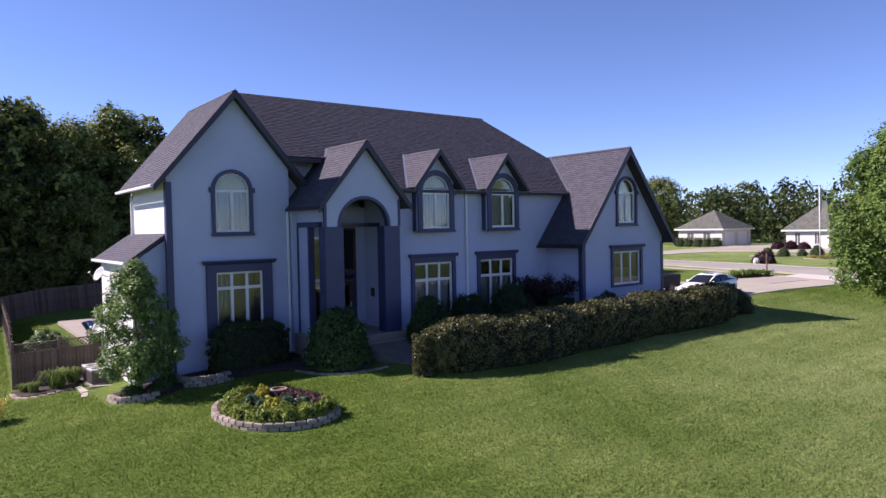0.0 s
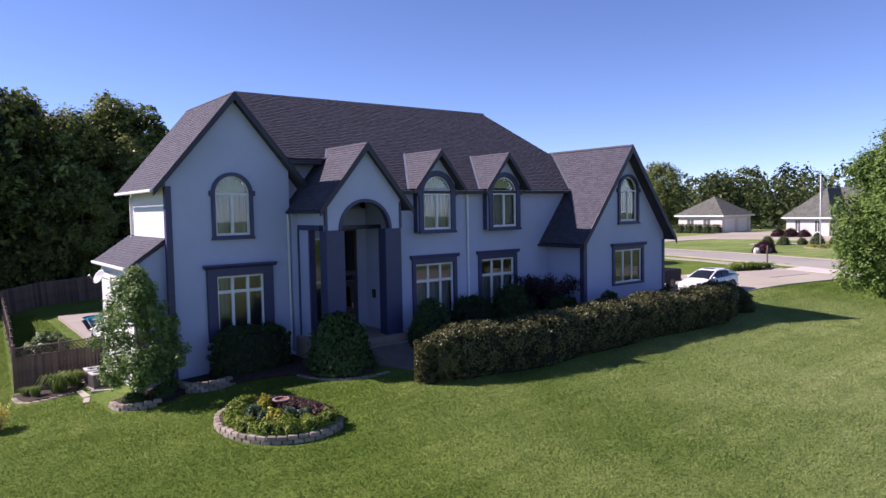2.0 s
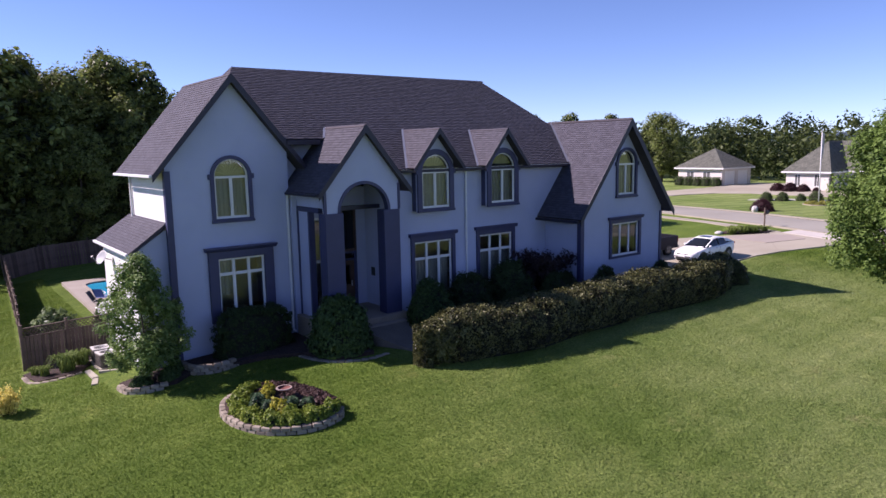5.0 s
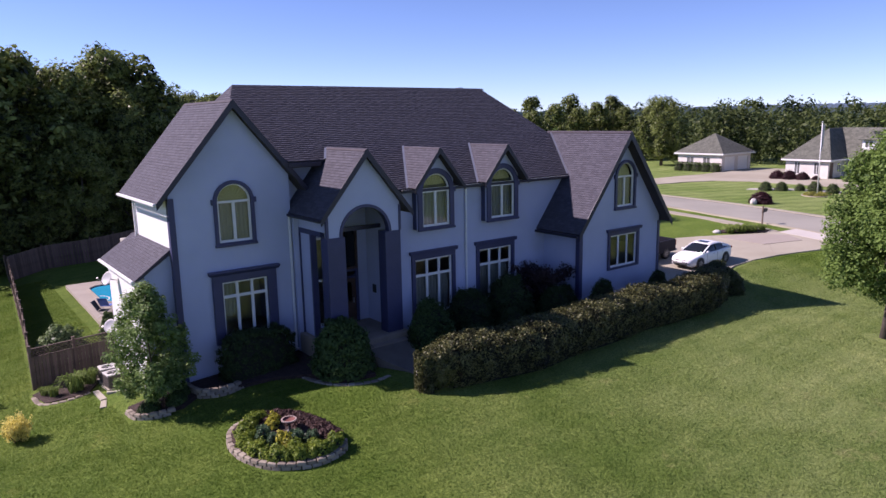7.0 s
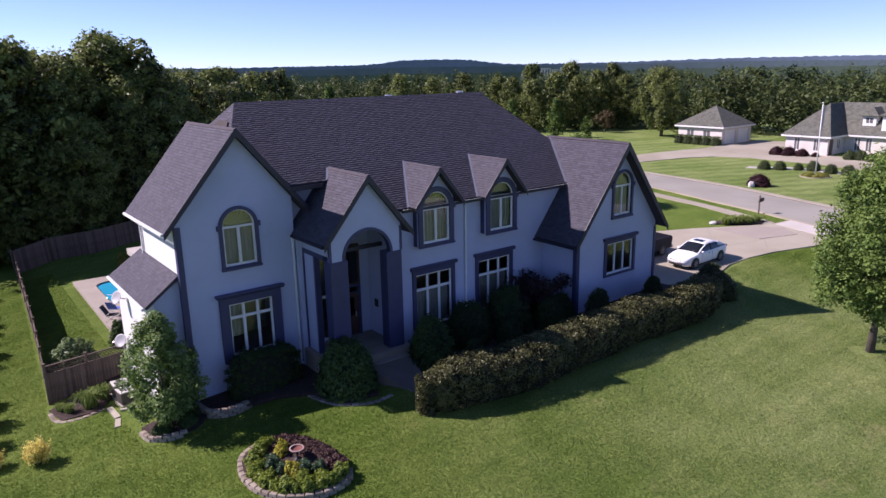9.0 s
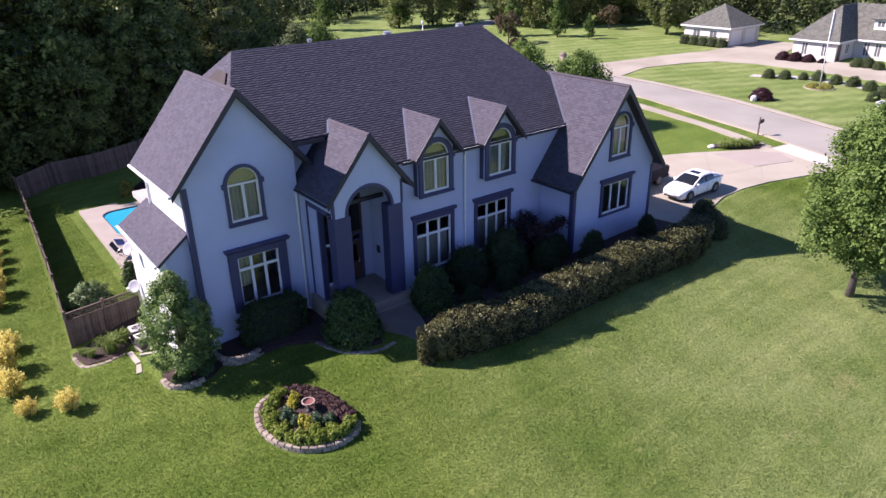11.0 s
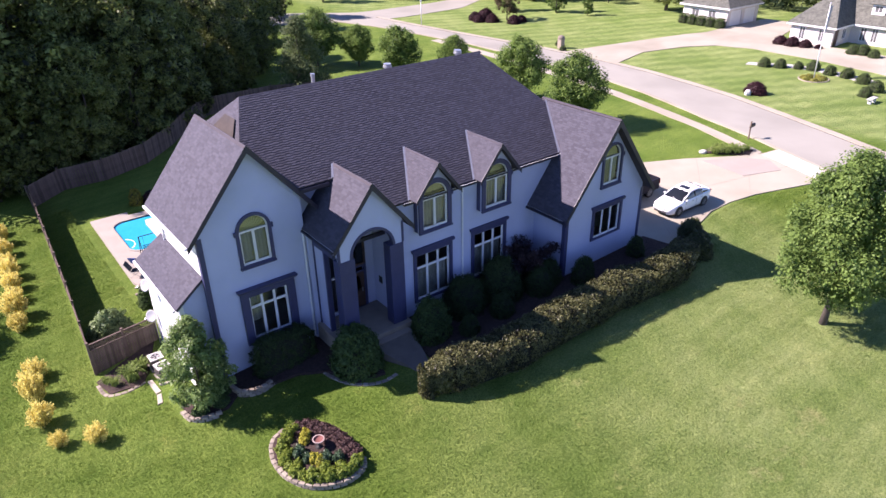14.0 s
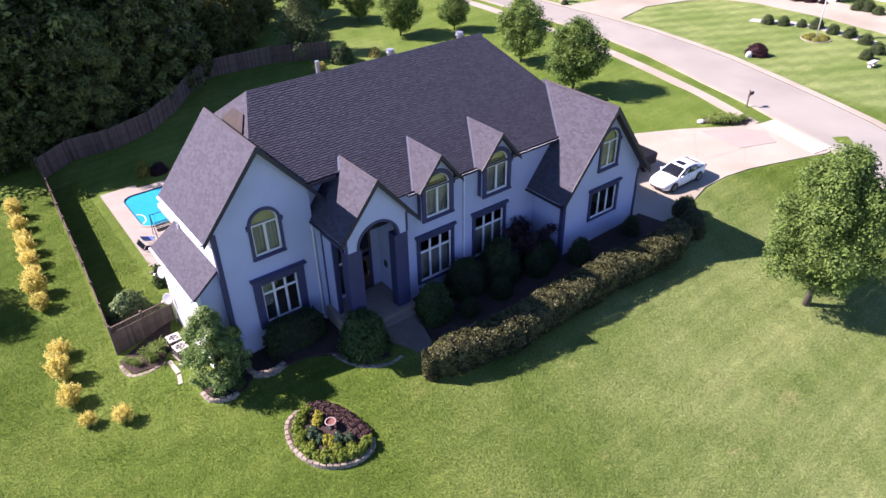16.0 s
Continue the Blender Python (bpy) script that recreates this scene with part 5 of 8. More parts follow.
def bush(name, seed, sx, sy, sz, leaf_mat, n=2500, leaf=0.08, label="", category="shrub", group="", boxy=0.0, bumps=18, loose=0.10):
    """A shrub: sprays of leaves of uneven length over a near-black hull that stands in for inner shade."""
    rng = np.random.default_rng(seed)
    th = holder(name, (0, 0, 0), label=label, category=category, group=group)
    m = max(30, bumps * 7)
    d = super_dir(rng, m, boxy)
    reach = 1.0 - loose * 1.6 + loose * 2.2 * rng.random(m) ** 1.5
    S = np.array([sx, sy, sz])
    C = d * reach[:, None] * S * 0.88
    q = min(sx, sy, sz) * rng.uniform(0.13, 0.24, m) * (1.6 if m < 60 else 1.0)
    pick = rng.integers(0, m, n)
    o = rng.normal(size=(n, 3))
    o /= np.linalg.norm(o, axis=1)[:, None]
    pos = C[pick] + o * (q[pick] * (0.45 + 0.6 * rng.random(n)))[:, None]
    fill = rng.random(n) < 0.3
    df = super_dir(rng, n, boxy)
    pos = np.where(fill[:, None], df * S * (0.80 + 0.10 * rng.random(n))[:, None], pos)
    pos[:, 2] = np.maximum(pos[:, 2], 0.02)
    nn = np.where(fill[:, None], df, d[pick] * 0.7 + o) + rng.normal(size=(n, 3)) * 0.45
    nn /= np.linalg.norm(nn, axis=1)[:, None]
    a = np.cross(nn, rng.normal(size=(n, 3)))
    a /= np.linalg.norm(a, axis=1)[:, None]
    b = np.cross(nn, a)
    s = leaf * (0.6 + 0.9 * rng.random(n))[:, None]
    V = np.stack([pos - a * s * 0.5, pos + b * s * 0.3 - nn * s * 0.06, pos + a * s * 0.5, pos - b * s * 0.3 - nn * s * 0.06], 1).reshape(-1, 3)
    raw("foliage", V, np.arange(n * 4).reshape(-1, 4), leaf_mat, th)
    # solid hull coloured as dark as the shade between leaves
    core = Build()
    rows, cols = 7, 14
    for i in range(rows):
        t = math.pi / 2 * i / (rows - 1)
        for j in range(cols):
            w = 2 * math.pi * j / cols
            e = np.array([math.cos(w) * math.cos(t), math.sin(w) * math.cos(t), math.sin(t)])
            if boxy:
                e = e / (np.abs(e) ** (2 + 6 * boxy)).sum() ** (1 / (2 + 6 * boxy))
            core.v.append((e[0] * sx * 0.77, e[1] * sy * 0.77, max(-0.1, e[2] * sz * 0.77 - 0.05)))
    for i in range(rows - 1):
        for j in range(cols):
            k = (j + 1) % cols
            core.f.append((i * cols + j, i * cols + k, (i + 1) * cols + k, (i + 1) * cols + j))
    part("inner_wood", core, TWIGS_AND_GLOOM, th, smooth=True)
    return th


def long_hedge():
    """The clipped hedge along the front walk, of several overlapping plants grown together."""
    line = [(-4.5, -4.75, 0.75, 1.75), (-2.2, -5.15, 0.85, 1.85), (0.5, -5.6, 0.9, 1.85), (3.2, -5.35, 0.95, 1.8), (5.6, -5.5, 0.9, 1.85), (8.0, -5.4, 0.95, 1.8), (10.5, -5.75, 0.9, 1.75), (12.6, -5.9, 0.9, 1.8), (14.4, -5.4, 0.9, 1.85)]
    rng = np.random.default_rng(77)
    n = 100000
    seg = rng.integers(0, len(line) - 1, n)
    u = rng.random(n)
    L = np.array(line)
    P = L[seg] * (1 - u)[:, None] + L[seg + 1] * u[:, None]
    way = L[seg + 1, :2] - L[seg, :2]
    way /= np.linalg.norm(way, axis=1)[:, None]
    side = np.stack([-way[:, 1], way[:, 0]], 1)
    th = rng.uniform(-0.85, math.pi + 0.85, n)
    cx, cz = np.cos(th), np.sin(th)
    k = (np.abs(cx) ** 4.5 + np.abs(cz) ** 4.5) ** (1 / 4.5)
    wob = 0.96 + 0.07 * np.sin(P[:, 0] * 2.1 + th * 2) + 0.05 * np.sin(P[:, 0] * 5.3 + 1) * np.sin(th * 5) + 0.04 * np.sin(P[:, 0] * 11 + th * 9) + np.where(cz > 0.7, 0.10, 0.04) * rng.random(n) ** 2
    P[:, 2] *= np.clip(0.62 + (P[:, 0] + 4.5) * 0.45, 0.5, 1)
    P[:, 3] *= np.clip(0.90 + (P[:, 0] + 4.5) * 0.12, 0.5, 1)
    deep = 1 - np.where(cx < -0.7, 0.30, 0.22) * rng.random(n) ** 1.6
    off = cx / k * P[:, 2] * wob * 0.97 * deep * np.where(P[:, 0] < -3.4, 1.0, 0.92 + 0.08 * np.clip(0.5 + 0.5 * cz / k, 0, 1) ** 1.5)
    off = np.where((cx < 0) & (P[:, 0] > -3.4), off * 1.16, off)
    hh = P[:, 3] * (0.5 + 0.5 * cz / k) * (0.92 + 0.13 * rng.random(n) ** 2 + 0.04 * np.sin(P[:, 0] * 1.7) + 0.03 * np.sin(P[:, 0] * 6.1 + P[:, 1] + off * 5) + 0.02 * np.sin(P[:, 0] * 13 + off * 9))
    x, y = P[:, 0] + side[:, 0] * off, P[:, 1] + side[:, 1] * off
    end = rng.random(n) < 0.035
    a2 = rng.uniform(0, 2 * math.pi, n)
    x = np.where(end, L[0, 0] - np.abs(np.cos(a2)) * 0.45 * np.sqrt(rng.random(n)), x)
    y = np.where(end, L[0, 1] + np.sin(a2) * 0.5, y)
    hh = np.where(end, rng.random(n) * 1.5, hh)
    pos = np.stack([x, y, gz(x, y) + hh], 1)
    # side leaves thinned so the near-black hull shows there as shade
    bare = (np.abs(cx) > 0.75) & ~end & (rng.random(n) < np.where(x < -3.6, 0.1, 0.55))
    keep = ~bare
    pos, cx, cz, side, n = pos[keep], cx[keep], cz[keep], side[keep], int(keep.sum())
    nn = np.stack([side[:, 0] * cx, side[:, 1] * cx, cz], 1) * 0.7 + np.stack([0 * cz, 0 * cz, 0.5 * np.clip(cz, 0, 1) ** 3], 1) + rng.normal(size=(n, 3)) * np.where(cz > 0.7, 0.6, 0.38)[:, None]
    nn /= np.linalg.norm(nn, axis=1)[:, None]
    a = np.cross(nn, rng.normal(size=(n, 3)))
    a /= np.linalg.norm(a, axis=1)[:, None]
    b = np.cross(nn, a)
    s = 0.095 * (0.6 + 0.9 * rng.random(n))[:, None]
    V = np.stack([pos - a * s * 0.5, pos + b * s * 0.3, pos + a * s * 0.5, pos - b * s * 0.3], 1).reshape(-1, 3)
    h = holder("hedge", (4.5, -5.4, -0.4), label="long clipped olive-green hedge along the front walk", category="hedge")
    raw("foliage", V, np.arange(n * 4).reshape(-1, 4), LEAF_HEDGE, h)
    # closed near-black hull, painted shade for the hedge's inside
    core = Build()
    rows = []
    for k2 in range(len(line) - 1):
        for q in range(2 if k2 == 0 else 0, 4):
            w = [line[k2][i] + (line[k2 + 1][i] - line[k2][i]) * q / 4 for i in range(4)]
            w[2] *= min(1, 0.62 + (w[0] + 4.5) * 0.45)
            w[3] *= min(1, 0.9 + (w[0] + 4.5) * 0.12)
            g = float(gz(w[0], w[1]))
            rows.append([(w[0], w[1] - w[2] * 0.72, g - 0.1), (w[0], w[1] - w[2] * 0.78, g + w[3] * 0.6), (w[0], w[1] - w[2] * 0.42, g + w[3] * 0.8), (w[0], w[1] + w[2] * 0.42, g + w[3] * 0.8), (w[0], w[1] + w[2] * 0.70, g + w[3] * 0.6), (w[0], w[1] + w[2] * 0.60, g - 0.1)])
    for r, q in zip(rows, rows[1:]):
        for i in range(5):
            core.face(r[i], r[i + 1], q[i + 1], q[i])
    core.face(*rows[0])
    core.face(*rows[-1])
    part("inner_wood", core, TWIGS_AND_GLOOM, h)


long_hedge()


def beds():
    """Mulched planting beds along the front of the house."""
    paving("planting_bed", [(-11.6, 2.9), (-11.3, 1.4), (-10.5, 0.9), (-8.6, 0.6), (-7.4, -0.2), (-6.6, -1.9), (-5.3, -2.3), (-5.0, -0.6), (-5.0, 2.7)], 0.16, MULCH, "dark bark mulch bed below the front windows", "planting bed")
    paving("planting_bed", [(-2.4, 0.9), (-2.6, -1.0), (-2.9, -3.0), (-4.2, -3.9), (-1, -4.8), (6, -4.7), (13, -5.0), (16, -4.2), (15.5, -1.6), (7.7, -1.6), (7.7, 0.95)], 0.14, MULCH, "dark bark mulch bed behind the hedge", "planting bed")
    walk_l = [(-4.95, -0.86, 0.06), (-4.7, -1.4, -0.12), (-4.4, -2.0, -0.32), (-4.1, -2.6, -0.46), (-3.95, -3.2, -0.52)]
    walk_r = [(-2.62, -0.86, 0.06), (-2.72, -1.4, -0.12), (-2.8, -1.9, -0.30), (-2.9, -2.4, -0.42), (-3.1, -2.9, -0.48)]
    b = Build()
    for k in range(4):
        q = [walk_l[k], walk_r[k], walk_r[k + 1], walk_l[k + 1]]
        low = [(p[0], p[1], p[2] - 0.5) for p in q]
        b.face(*q)
        b.face(q[0], q[3], low[3], low[0])
        b.face(q[1], q[2], low[2], low[1])
        if k == 3:
            b.face(q[2], q[3], low[3], low[2])
    part("front_walk", b, surface("walk_concrete", (0.105, 0.088, 0.072), (0.175, 0.150, 0.122), 0.9, 1.5, 30, 0.5), label="curved concrete front walk sloping from the porch", category="path", kind="structure")


beds()


# ---- shrubs by the house ----
def place_bush(th, x, y, lift=0.0, turn=0.0):
    th.location = (x, y, float(gz(x, y)) + lift)
    th.rotation_euler = (0, 0, radians(turn))
    return th


place_bush(bush("clipped_hedge", 201, 1.85, 0.72, 2.15, LEAF_DARK, 14000, 0.085, "dark clipped yew hedge under the tall window", "hedge", boxy=0.45, bumps=30, loose=0.05), -8.65, 1.85, 0.1)
place_bush(bush("rhododendron", 202, 1.5, 1.45, 2.62, LEAF_SHRUB, 12000, 0.14, "rounded broad-leaved green shrub beside the porch", bumps=26, loose=0.12), -5.95, -0.75, 0.1)
place_bush(bush("holly_shrub", 203, 1.25, 1.2, 2.55, LEAF_SHRUB, 10000, 0.11, "rounded dark green shrub beside the front walk", bumps=24, loose=0.12), -1.65, -1.2, 0.1)
yew = bush("yew_shrub", 204, 1.3, 1.15, 2.25, LEAF_DARK, 11000, 0.08, "dark rounded yew below the front windows", group="yews below the windows", bumps=26, loose=0.06)
place_bush(yew, 1.3, -0.4, 0.1)
for x, y, s in ((3.9, -0.5, 1.18), (2.6, -2.1, 0.62), (0.1, -2.3, 0.5), (5.8, -1.7, 0.8), (7.0, -1.35, 0.7)):
    yew.scale = (s * 1.08, s * 1.08, s)
    copy_thing(yew, pose(x, y, float(gz(x, y)) + 0.1, 0, 0, 50 * s))
yew.scale = (1.15, 1.12, 1.06)
ball = bush("boxwood_ball", 205, 0.8, 0.78, 1.95, LEAF_DARK, 6000, 0.07, "dark rounded evergreen against the garage wall", group="evergreens against the garage", bumps=16, loose=0.05)
place_bush(ball, 8.4, -2.75, 0.1)
ball.scale = (0.85, 0.85, 0.8)
copy_thing(ball, pose(13.2, -2.75, float(gz(13.2, -2.75)) + 0.05, 0, 0, 70))
ball.scale = (1, 1, 1)
endbush = bush("privet_shrub", 206, 0.92, 0.88, 1.5, leafy("olive_shrub_leaves", (0.020, 0.032, 0.012), (0.085, 0.10, 0.04)), 7000, 0.09, "rounded olive-green shrub at the end of the hedge", group="shrubs at the hedge end")
place_bush(endbush, 17.9, -3.5)
copy_thing(endbush, pose(16.2, -5.3, float(gz(16.2, -5.3)), 0, 0, 120))
copy_thing(endbush, pose(17.2, -4.6, float(gz(17.2, -4.6)) - 0.15, 0, 0, 210))


def open_shrub(name, seed, h, r, leaf_mat, n, leaf, label):
    """A loose shrub: many arching stems with leaves along them."""
    rng = random.Random(seed)
    th = holder(name, (0, 0, 0), label=label, category="shrub")
    st, C, R = Build(), [], []
    for k in range(24):
        a, q = rng.uniform(0, 6.28), rng.uniform(0.35, 1.0)
        e = (r * q * math.cos(a), r * q * math.sin(a), h * rng.uniform(0.6, 1.0))
        st.tube([(0.05 * math.cos(a), 0.05 * math.sin(a), -0.1), (e[0] * 0.35, e[1] * 0.35, e[2] * 0.6), e], [0.022, 0.015, 0.005], 5)
        for t in (0.22, 0.42, 0.62, 0.8, 0.97):
            C.append((e[0] * t, e[1] * t, e[2] * (0.4 + 0.6 * t)))
            R.append(r * 0.17)
    part("stem", st, BARK, th, smooth=True, kind="stuff")
    V, F = leaf_cloud(C, R, n, leaf, seed, shell=0.2)
    raw("foliage", V, F, leaf_mat, th)
    return th


place_bush(open_shrub("smoke_bush", 211, 2.55, 2.15, leafy("smoky_purple_leaves", (0.012, 0.009, 0.010), (0.040, 0.024, 0.027), 0.5, 0.15), 8500, 0.13, "loose dark purple-leaved shrub against the house wall"), 6.2, -0.35, 0.1)
vib = bush("viburnum", 207, 1.35, 1.15, 2.1, leafy("grey_green_leaves", (0.06, 0.105, 0.035), (0.25, 0.33, 0.13)), 8500, 0.14, "grey-green rounded shrub inside the wooden fence", bumps=22, loose=0.14)
place_bush(vib, -14.9, 10.7)

def fan_shrub(name, seed, r, h, twigs, per, leaf, leaf_mat, label, group=""):
    """Upright twigs that fan out from the base, each set with small leaves up to its tip."""
    rng = np.random.default_rng(seed)
    th = holder(name, (0, 0, 0), label=label, category="shrub", group=group)
    b = Build()
    pos, way = [], []
    for k in range(twigs):
        a, q = 2.4 * k + rng.normal() * 0.3, math.sqrt((k + 0.5) / twigs)
        lean = q * r * rng.uniform(0.75, 1.12)
        top = np.array([lean * math.cos(a), lean * math.sin(a), h * (1.0 - 0.38 * q * q) * rng.uniform(0.72, 1.15)])
        foot = np.array([top[0] * 0.25, top[1] * 0.25, -0.03])
        mid = foot * 0.45 + top * 0.55 + np.array([top[0] * 0.18, top[1] * 0.18, -0.04 * h])
        if k % 3 == 0:
            b.tube([tuple(foot), tuple(mid), tuple(top)], [0.012, 0.008, 0.003], 4)
        t = 0.22 + 0.80 * rng.random(per) ** 0.8
        line = (1 - t)[:, None] ** 2 * foot + (2 * t * (1 - t))[:, None] * mid + (t ** 2)[:, None] * top
        pos.append(line + rng.normal(size=(per, 3)) * 0.05 * r / 0.68)
        out = top - foot
        way.append(np.repeat((out / np.linalg.norm(out))[None], per, 0))
    pos, way = np.concatenate(pos), np.concatenate(way)
    n = len(pos)
    a = way * 0.9 + rng.normal(size=(n, 3)) * 0.55
    a /= np.linalg.norm(a, axis=1)[:, None]
    c = np.cross(a, rng.normal(size=(n, 3)))
    c /= np.linalg.norm(c, axis=1)[:, None]
    s = leaf * (0.6 + 0.9 * rng.random(n))[:, None]
    pos[:, 2] = np.maximum(pos[:, 2], 0.03)
    V = np.stack([pos - a * s * 0.5, pos + c * s * 0.3, pos + a * s * 0.5, pos - c * s * 0.3], 1).reshape(-1, 3)
    raw("foliage", V, np.arange(n * 4).reshape(-1, 4), leaf_mat, th)
    part("twigs", b, TWIGS_AND_GLOOM, th)
    return th


low_shrub = bush("spirea", 209, 0.5, 0.45, 0.5, LEAF_SHRUB, 1800, 0.08, "low green shrub in the small tree's bed", group="low shrubs under the tree", loose=0.2)
for x, y, q in ((-12.35, 1.25, 1.0), (-11.9, 1.9, 0.9)):
    low_shrub.scale = (q, q, q)
    copy_thing(low_shrub, pose(x, y, float(gz(x, y)) + 0.12, 0, 0, 70 * q))
low_shrub.scale = (1.0, 1.0, 0.9)
place_bush(low_shrub, -13.35, 1.35, 0.12)

gold = fan_shrub("golden_shrub", 208, 0.64, 1.20, 75, 44, 0.085, LEAF_YELLOW, "low golden-yellow shrub planted on the lawn", group="golden shrubs along the fence")
gold_spots = [(-17.6, 3.1, 0.85), (-19.05, 4.1, 0.75), (-19.35, 6.2, 1.0), (-19.3, 8.4, 1.1), (-19.0, 10.3, 1.05), (-18.8, 15.6, 0.95), (-18.7, 17.4, 1.15), (-18.5, 19.3, 1.0), (-18.35, 21.0, 1.0), (-18.2, 22.7, 0.95), (-18.1, 24.4, 1.0), (-18.0, 26.5, 0.95), (-17.9, 28.5, 1.0), (-17.8, 30.2, 0.9)]
for k, (x, y, s) in enumerate(gold_spots[1:]):
    gold.scale = (s, s, s * (0.9 + 0.2 * ((k * 7) % 3)))
    copy_thing(gold, pose(x, y, float(gz(x, y)), 0, 0, 77 * k))
gold.scale = (0.85, 0.85, 0.85)
place_bush(gold, -17.6, 3.1)


def strap_plant(name, seed, h, r, n, leaf_mat, label):
    """A clump of arching strap leaves."""
    rng = random.Random(seed)
    b = Build()
    for _ in range(n):
        a, q = rng.uniform(0, 6.28), rng.uniform(0.3, 1.0)
        d = Vector((math.cos(a), math.sin(a), 0))
        s = Vector((-d.y, d.x, 0)) * 0.022
        o = Vector((rng.uniform(-0.3, 0.3) * r, rng.uniform(-0.3, 0.3) * r, 0))
        pts = [o, o + d * r * q * 0.35 + Vector((0, 0, h * 0.75)), o + d * r * q * 0.75 + Vector((0, 0, h * rng.uniform(0.75, 1.0))), o + d * r * q * 1.1 + Vector((0, 0, h * 0.45))]
        w = [1, 1, 0.7, 0.1]
        for i in range(3):
            b.face(pts[i] - s * w[i], pts[i] + s * w[i], pts[i + 1] + s * w[i + 1], pts[i + 1] - s * w[i + 1])
    th = holder(name, (0, 0, 0), label=label, category="plant")
    part("leaves", b, leaf_mat, th, kind="stuff")
    return th


lily = strap_plant("daylily", 31, 0.85, 0.85, 110, LEAF_GRASSY, "clump of arching green strap leaves below the fence")
tagged(lily, group="daylilies")
for x, y, s in ((-15.9, 6.5, 0.5), (-16.2, 7.0, 0.42), (-14.45, 6.7, 0.75), (31.6, 3.6, 1.0), (32.3, 3.0, 1.1), (32.9, 2.4, 1.0), (33.2, 3.0, 0.9), (32.5, 3.9, 0.9), (33.9, 2.2, 0.8)):
    lily.scale = (s, s, s * (0.7 if x > 0 else 1.0))
    copy_thing(lily, pose(x, y, float(gz(x, y)) + 0.05, 0, 0, 90 * s))
lily.scale = (1, 1, 1)
place_bush(lily, -15.1, 6.3)
paving("driveway_bed", [(30.8, 4.5), (33.0, 1.5), (34.3, 1.8), (33.7, 3.5), (32.4, 4.6)], 0.1, MULCH, "small mulch bed beside the driveway", "planting bed")
paving("tree_bed", [(-13.9, 2.4), (-13.7, 1.35), (-13.2, 0.85), (-12.2, 0.75), (-11.5, 1.3), (-11.6, 2.9)], 0.15, MULCH, "mulch bed under the small tree", "planting bed")
paving("fence_bed", [(-16.6, 7.5), (-16.3, 6.0), (-14.8, 5.6), (-14.2, 6.4), (-13.2, 8.8), (-14.8, 8.3)], 0.05, MULCH, "narrow mulch bed below the fence", "planting bed")



def rock(name, x, y, sx, sy, sz, seed, material, label, lift=0.0, category="rock"):
    bm = bmesh.new()
    bmesh.ops.create_icosphere(bm, subdivisions=2, radius=1)
    for v in bm.verts:
        k = 1 + 0.22 * noise.noise(v.co * 1.7 + Vector((seed, 0, 0))) + 0.1 * noise.noise(v.co * 5 + Vector((0, seed, 0)))
        v.co = Vector((v.co.x * sx * k, v.co.y * sy * k, v.co.z * sz * k))
    bmesh.ops.translate(bm, verts=bm.verts, vec=(x, y, float(gz(x, y)) + sz * 0.55 + lift))
    return part(name, bm, material, None, label, category=category)


rock("boulder", 31.0, 4.4, 0.42, 0.3, 0.17, 3, ROCKWHITE, "pale rounded boulder at the end of the driveway bed")
rock("boulder", 49.3, 11.35, 0.4, 0.3, 0.42, 5, ROCKWHITE, "pale upright boulder beside a burgundy shrub")
for k, (x, y) in enumerate(((-12.3, 15.0), (-12.5, 14.2), (-12.2, 13.4), (-12.4, 12.6), (-12.1, 11.9))):
    tagged(rock("garden_stone", x, y, 0.15, 0.12, 0.07, 20 + k, STONE, "pale rough garden stone edging the pool terrace"), group="edging stones")


# ---- stone-edged beds ----
def block_mesh(w, d, h, seed):
    """A rough-faced retaining block with worn edges."""
    rng = random.Random(seed)
    bm = bmesh.new()
    bmesh.ops.create_cube(bm, size=1.0)
    for v in bm.verts:
        v.co = Vector((v.co.x * w * (1 if v.co.y < 0 else 0.86), v.co.y * d, v.co.z * h))
        v.co += Vector((rng.uniform(-1, 1), rng.uniform(-1, 1), rng.uniform(-1, 1))) * 0.012
    bmesh.ops.bevel(bm, geom=list(bm.edges), offset=0.018, segments=1, affect="EDGES")
    me = bpy.data.meshes.new("block")
    bm.to_mesh(me)
    bm.free()
    me.materials.append(STONE)
    return me


BLOCKS = [block_mesh(0.30, 0.21, 0.125, 40 + k) for k in range(4)]


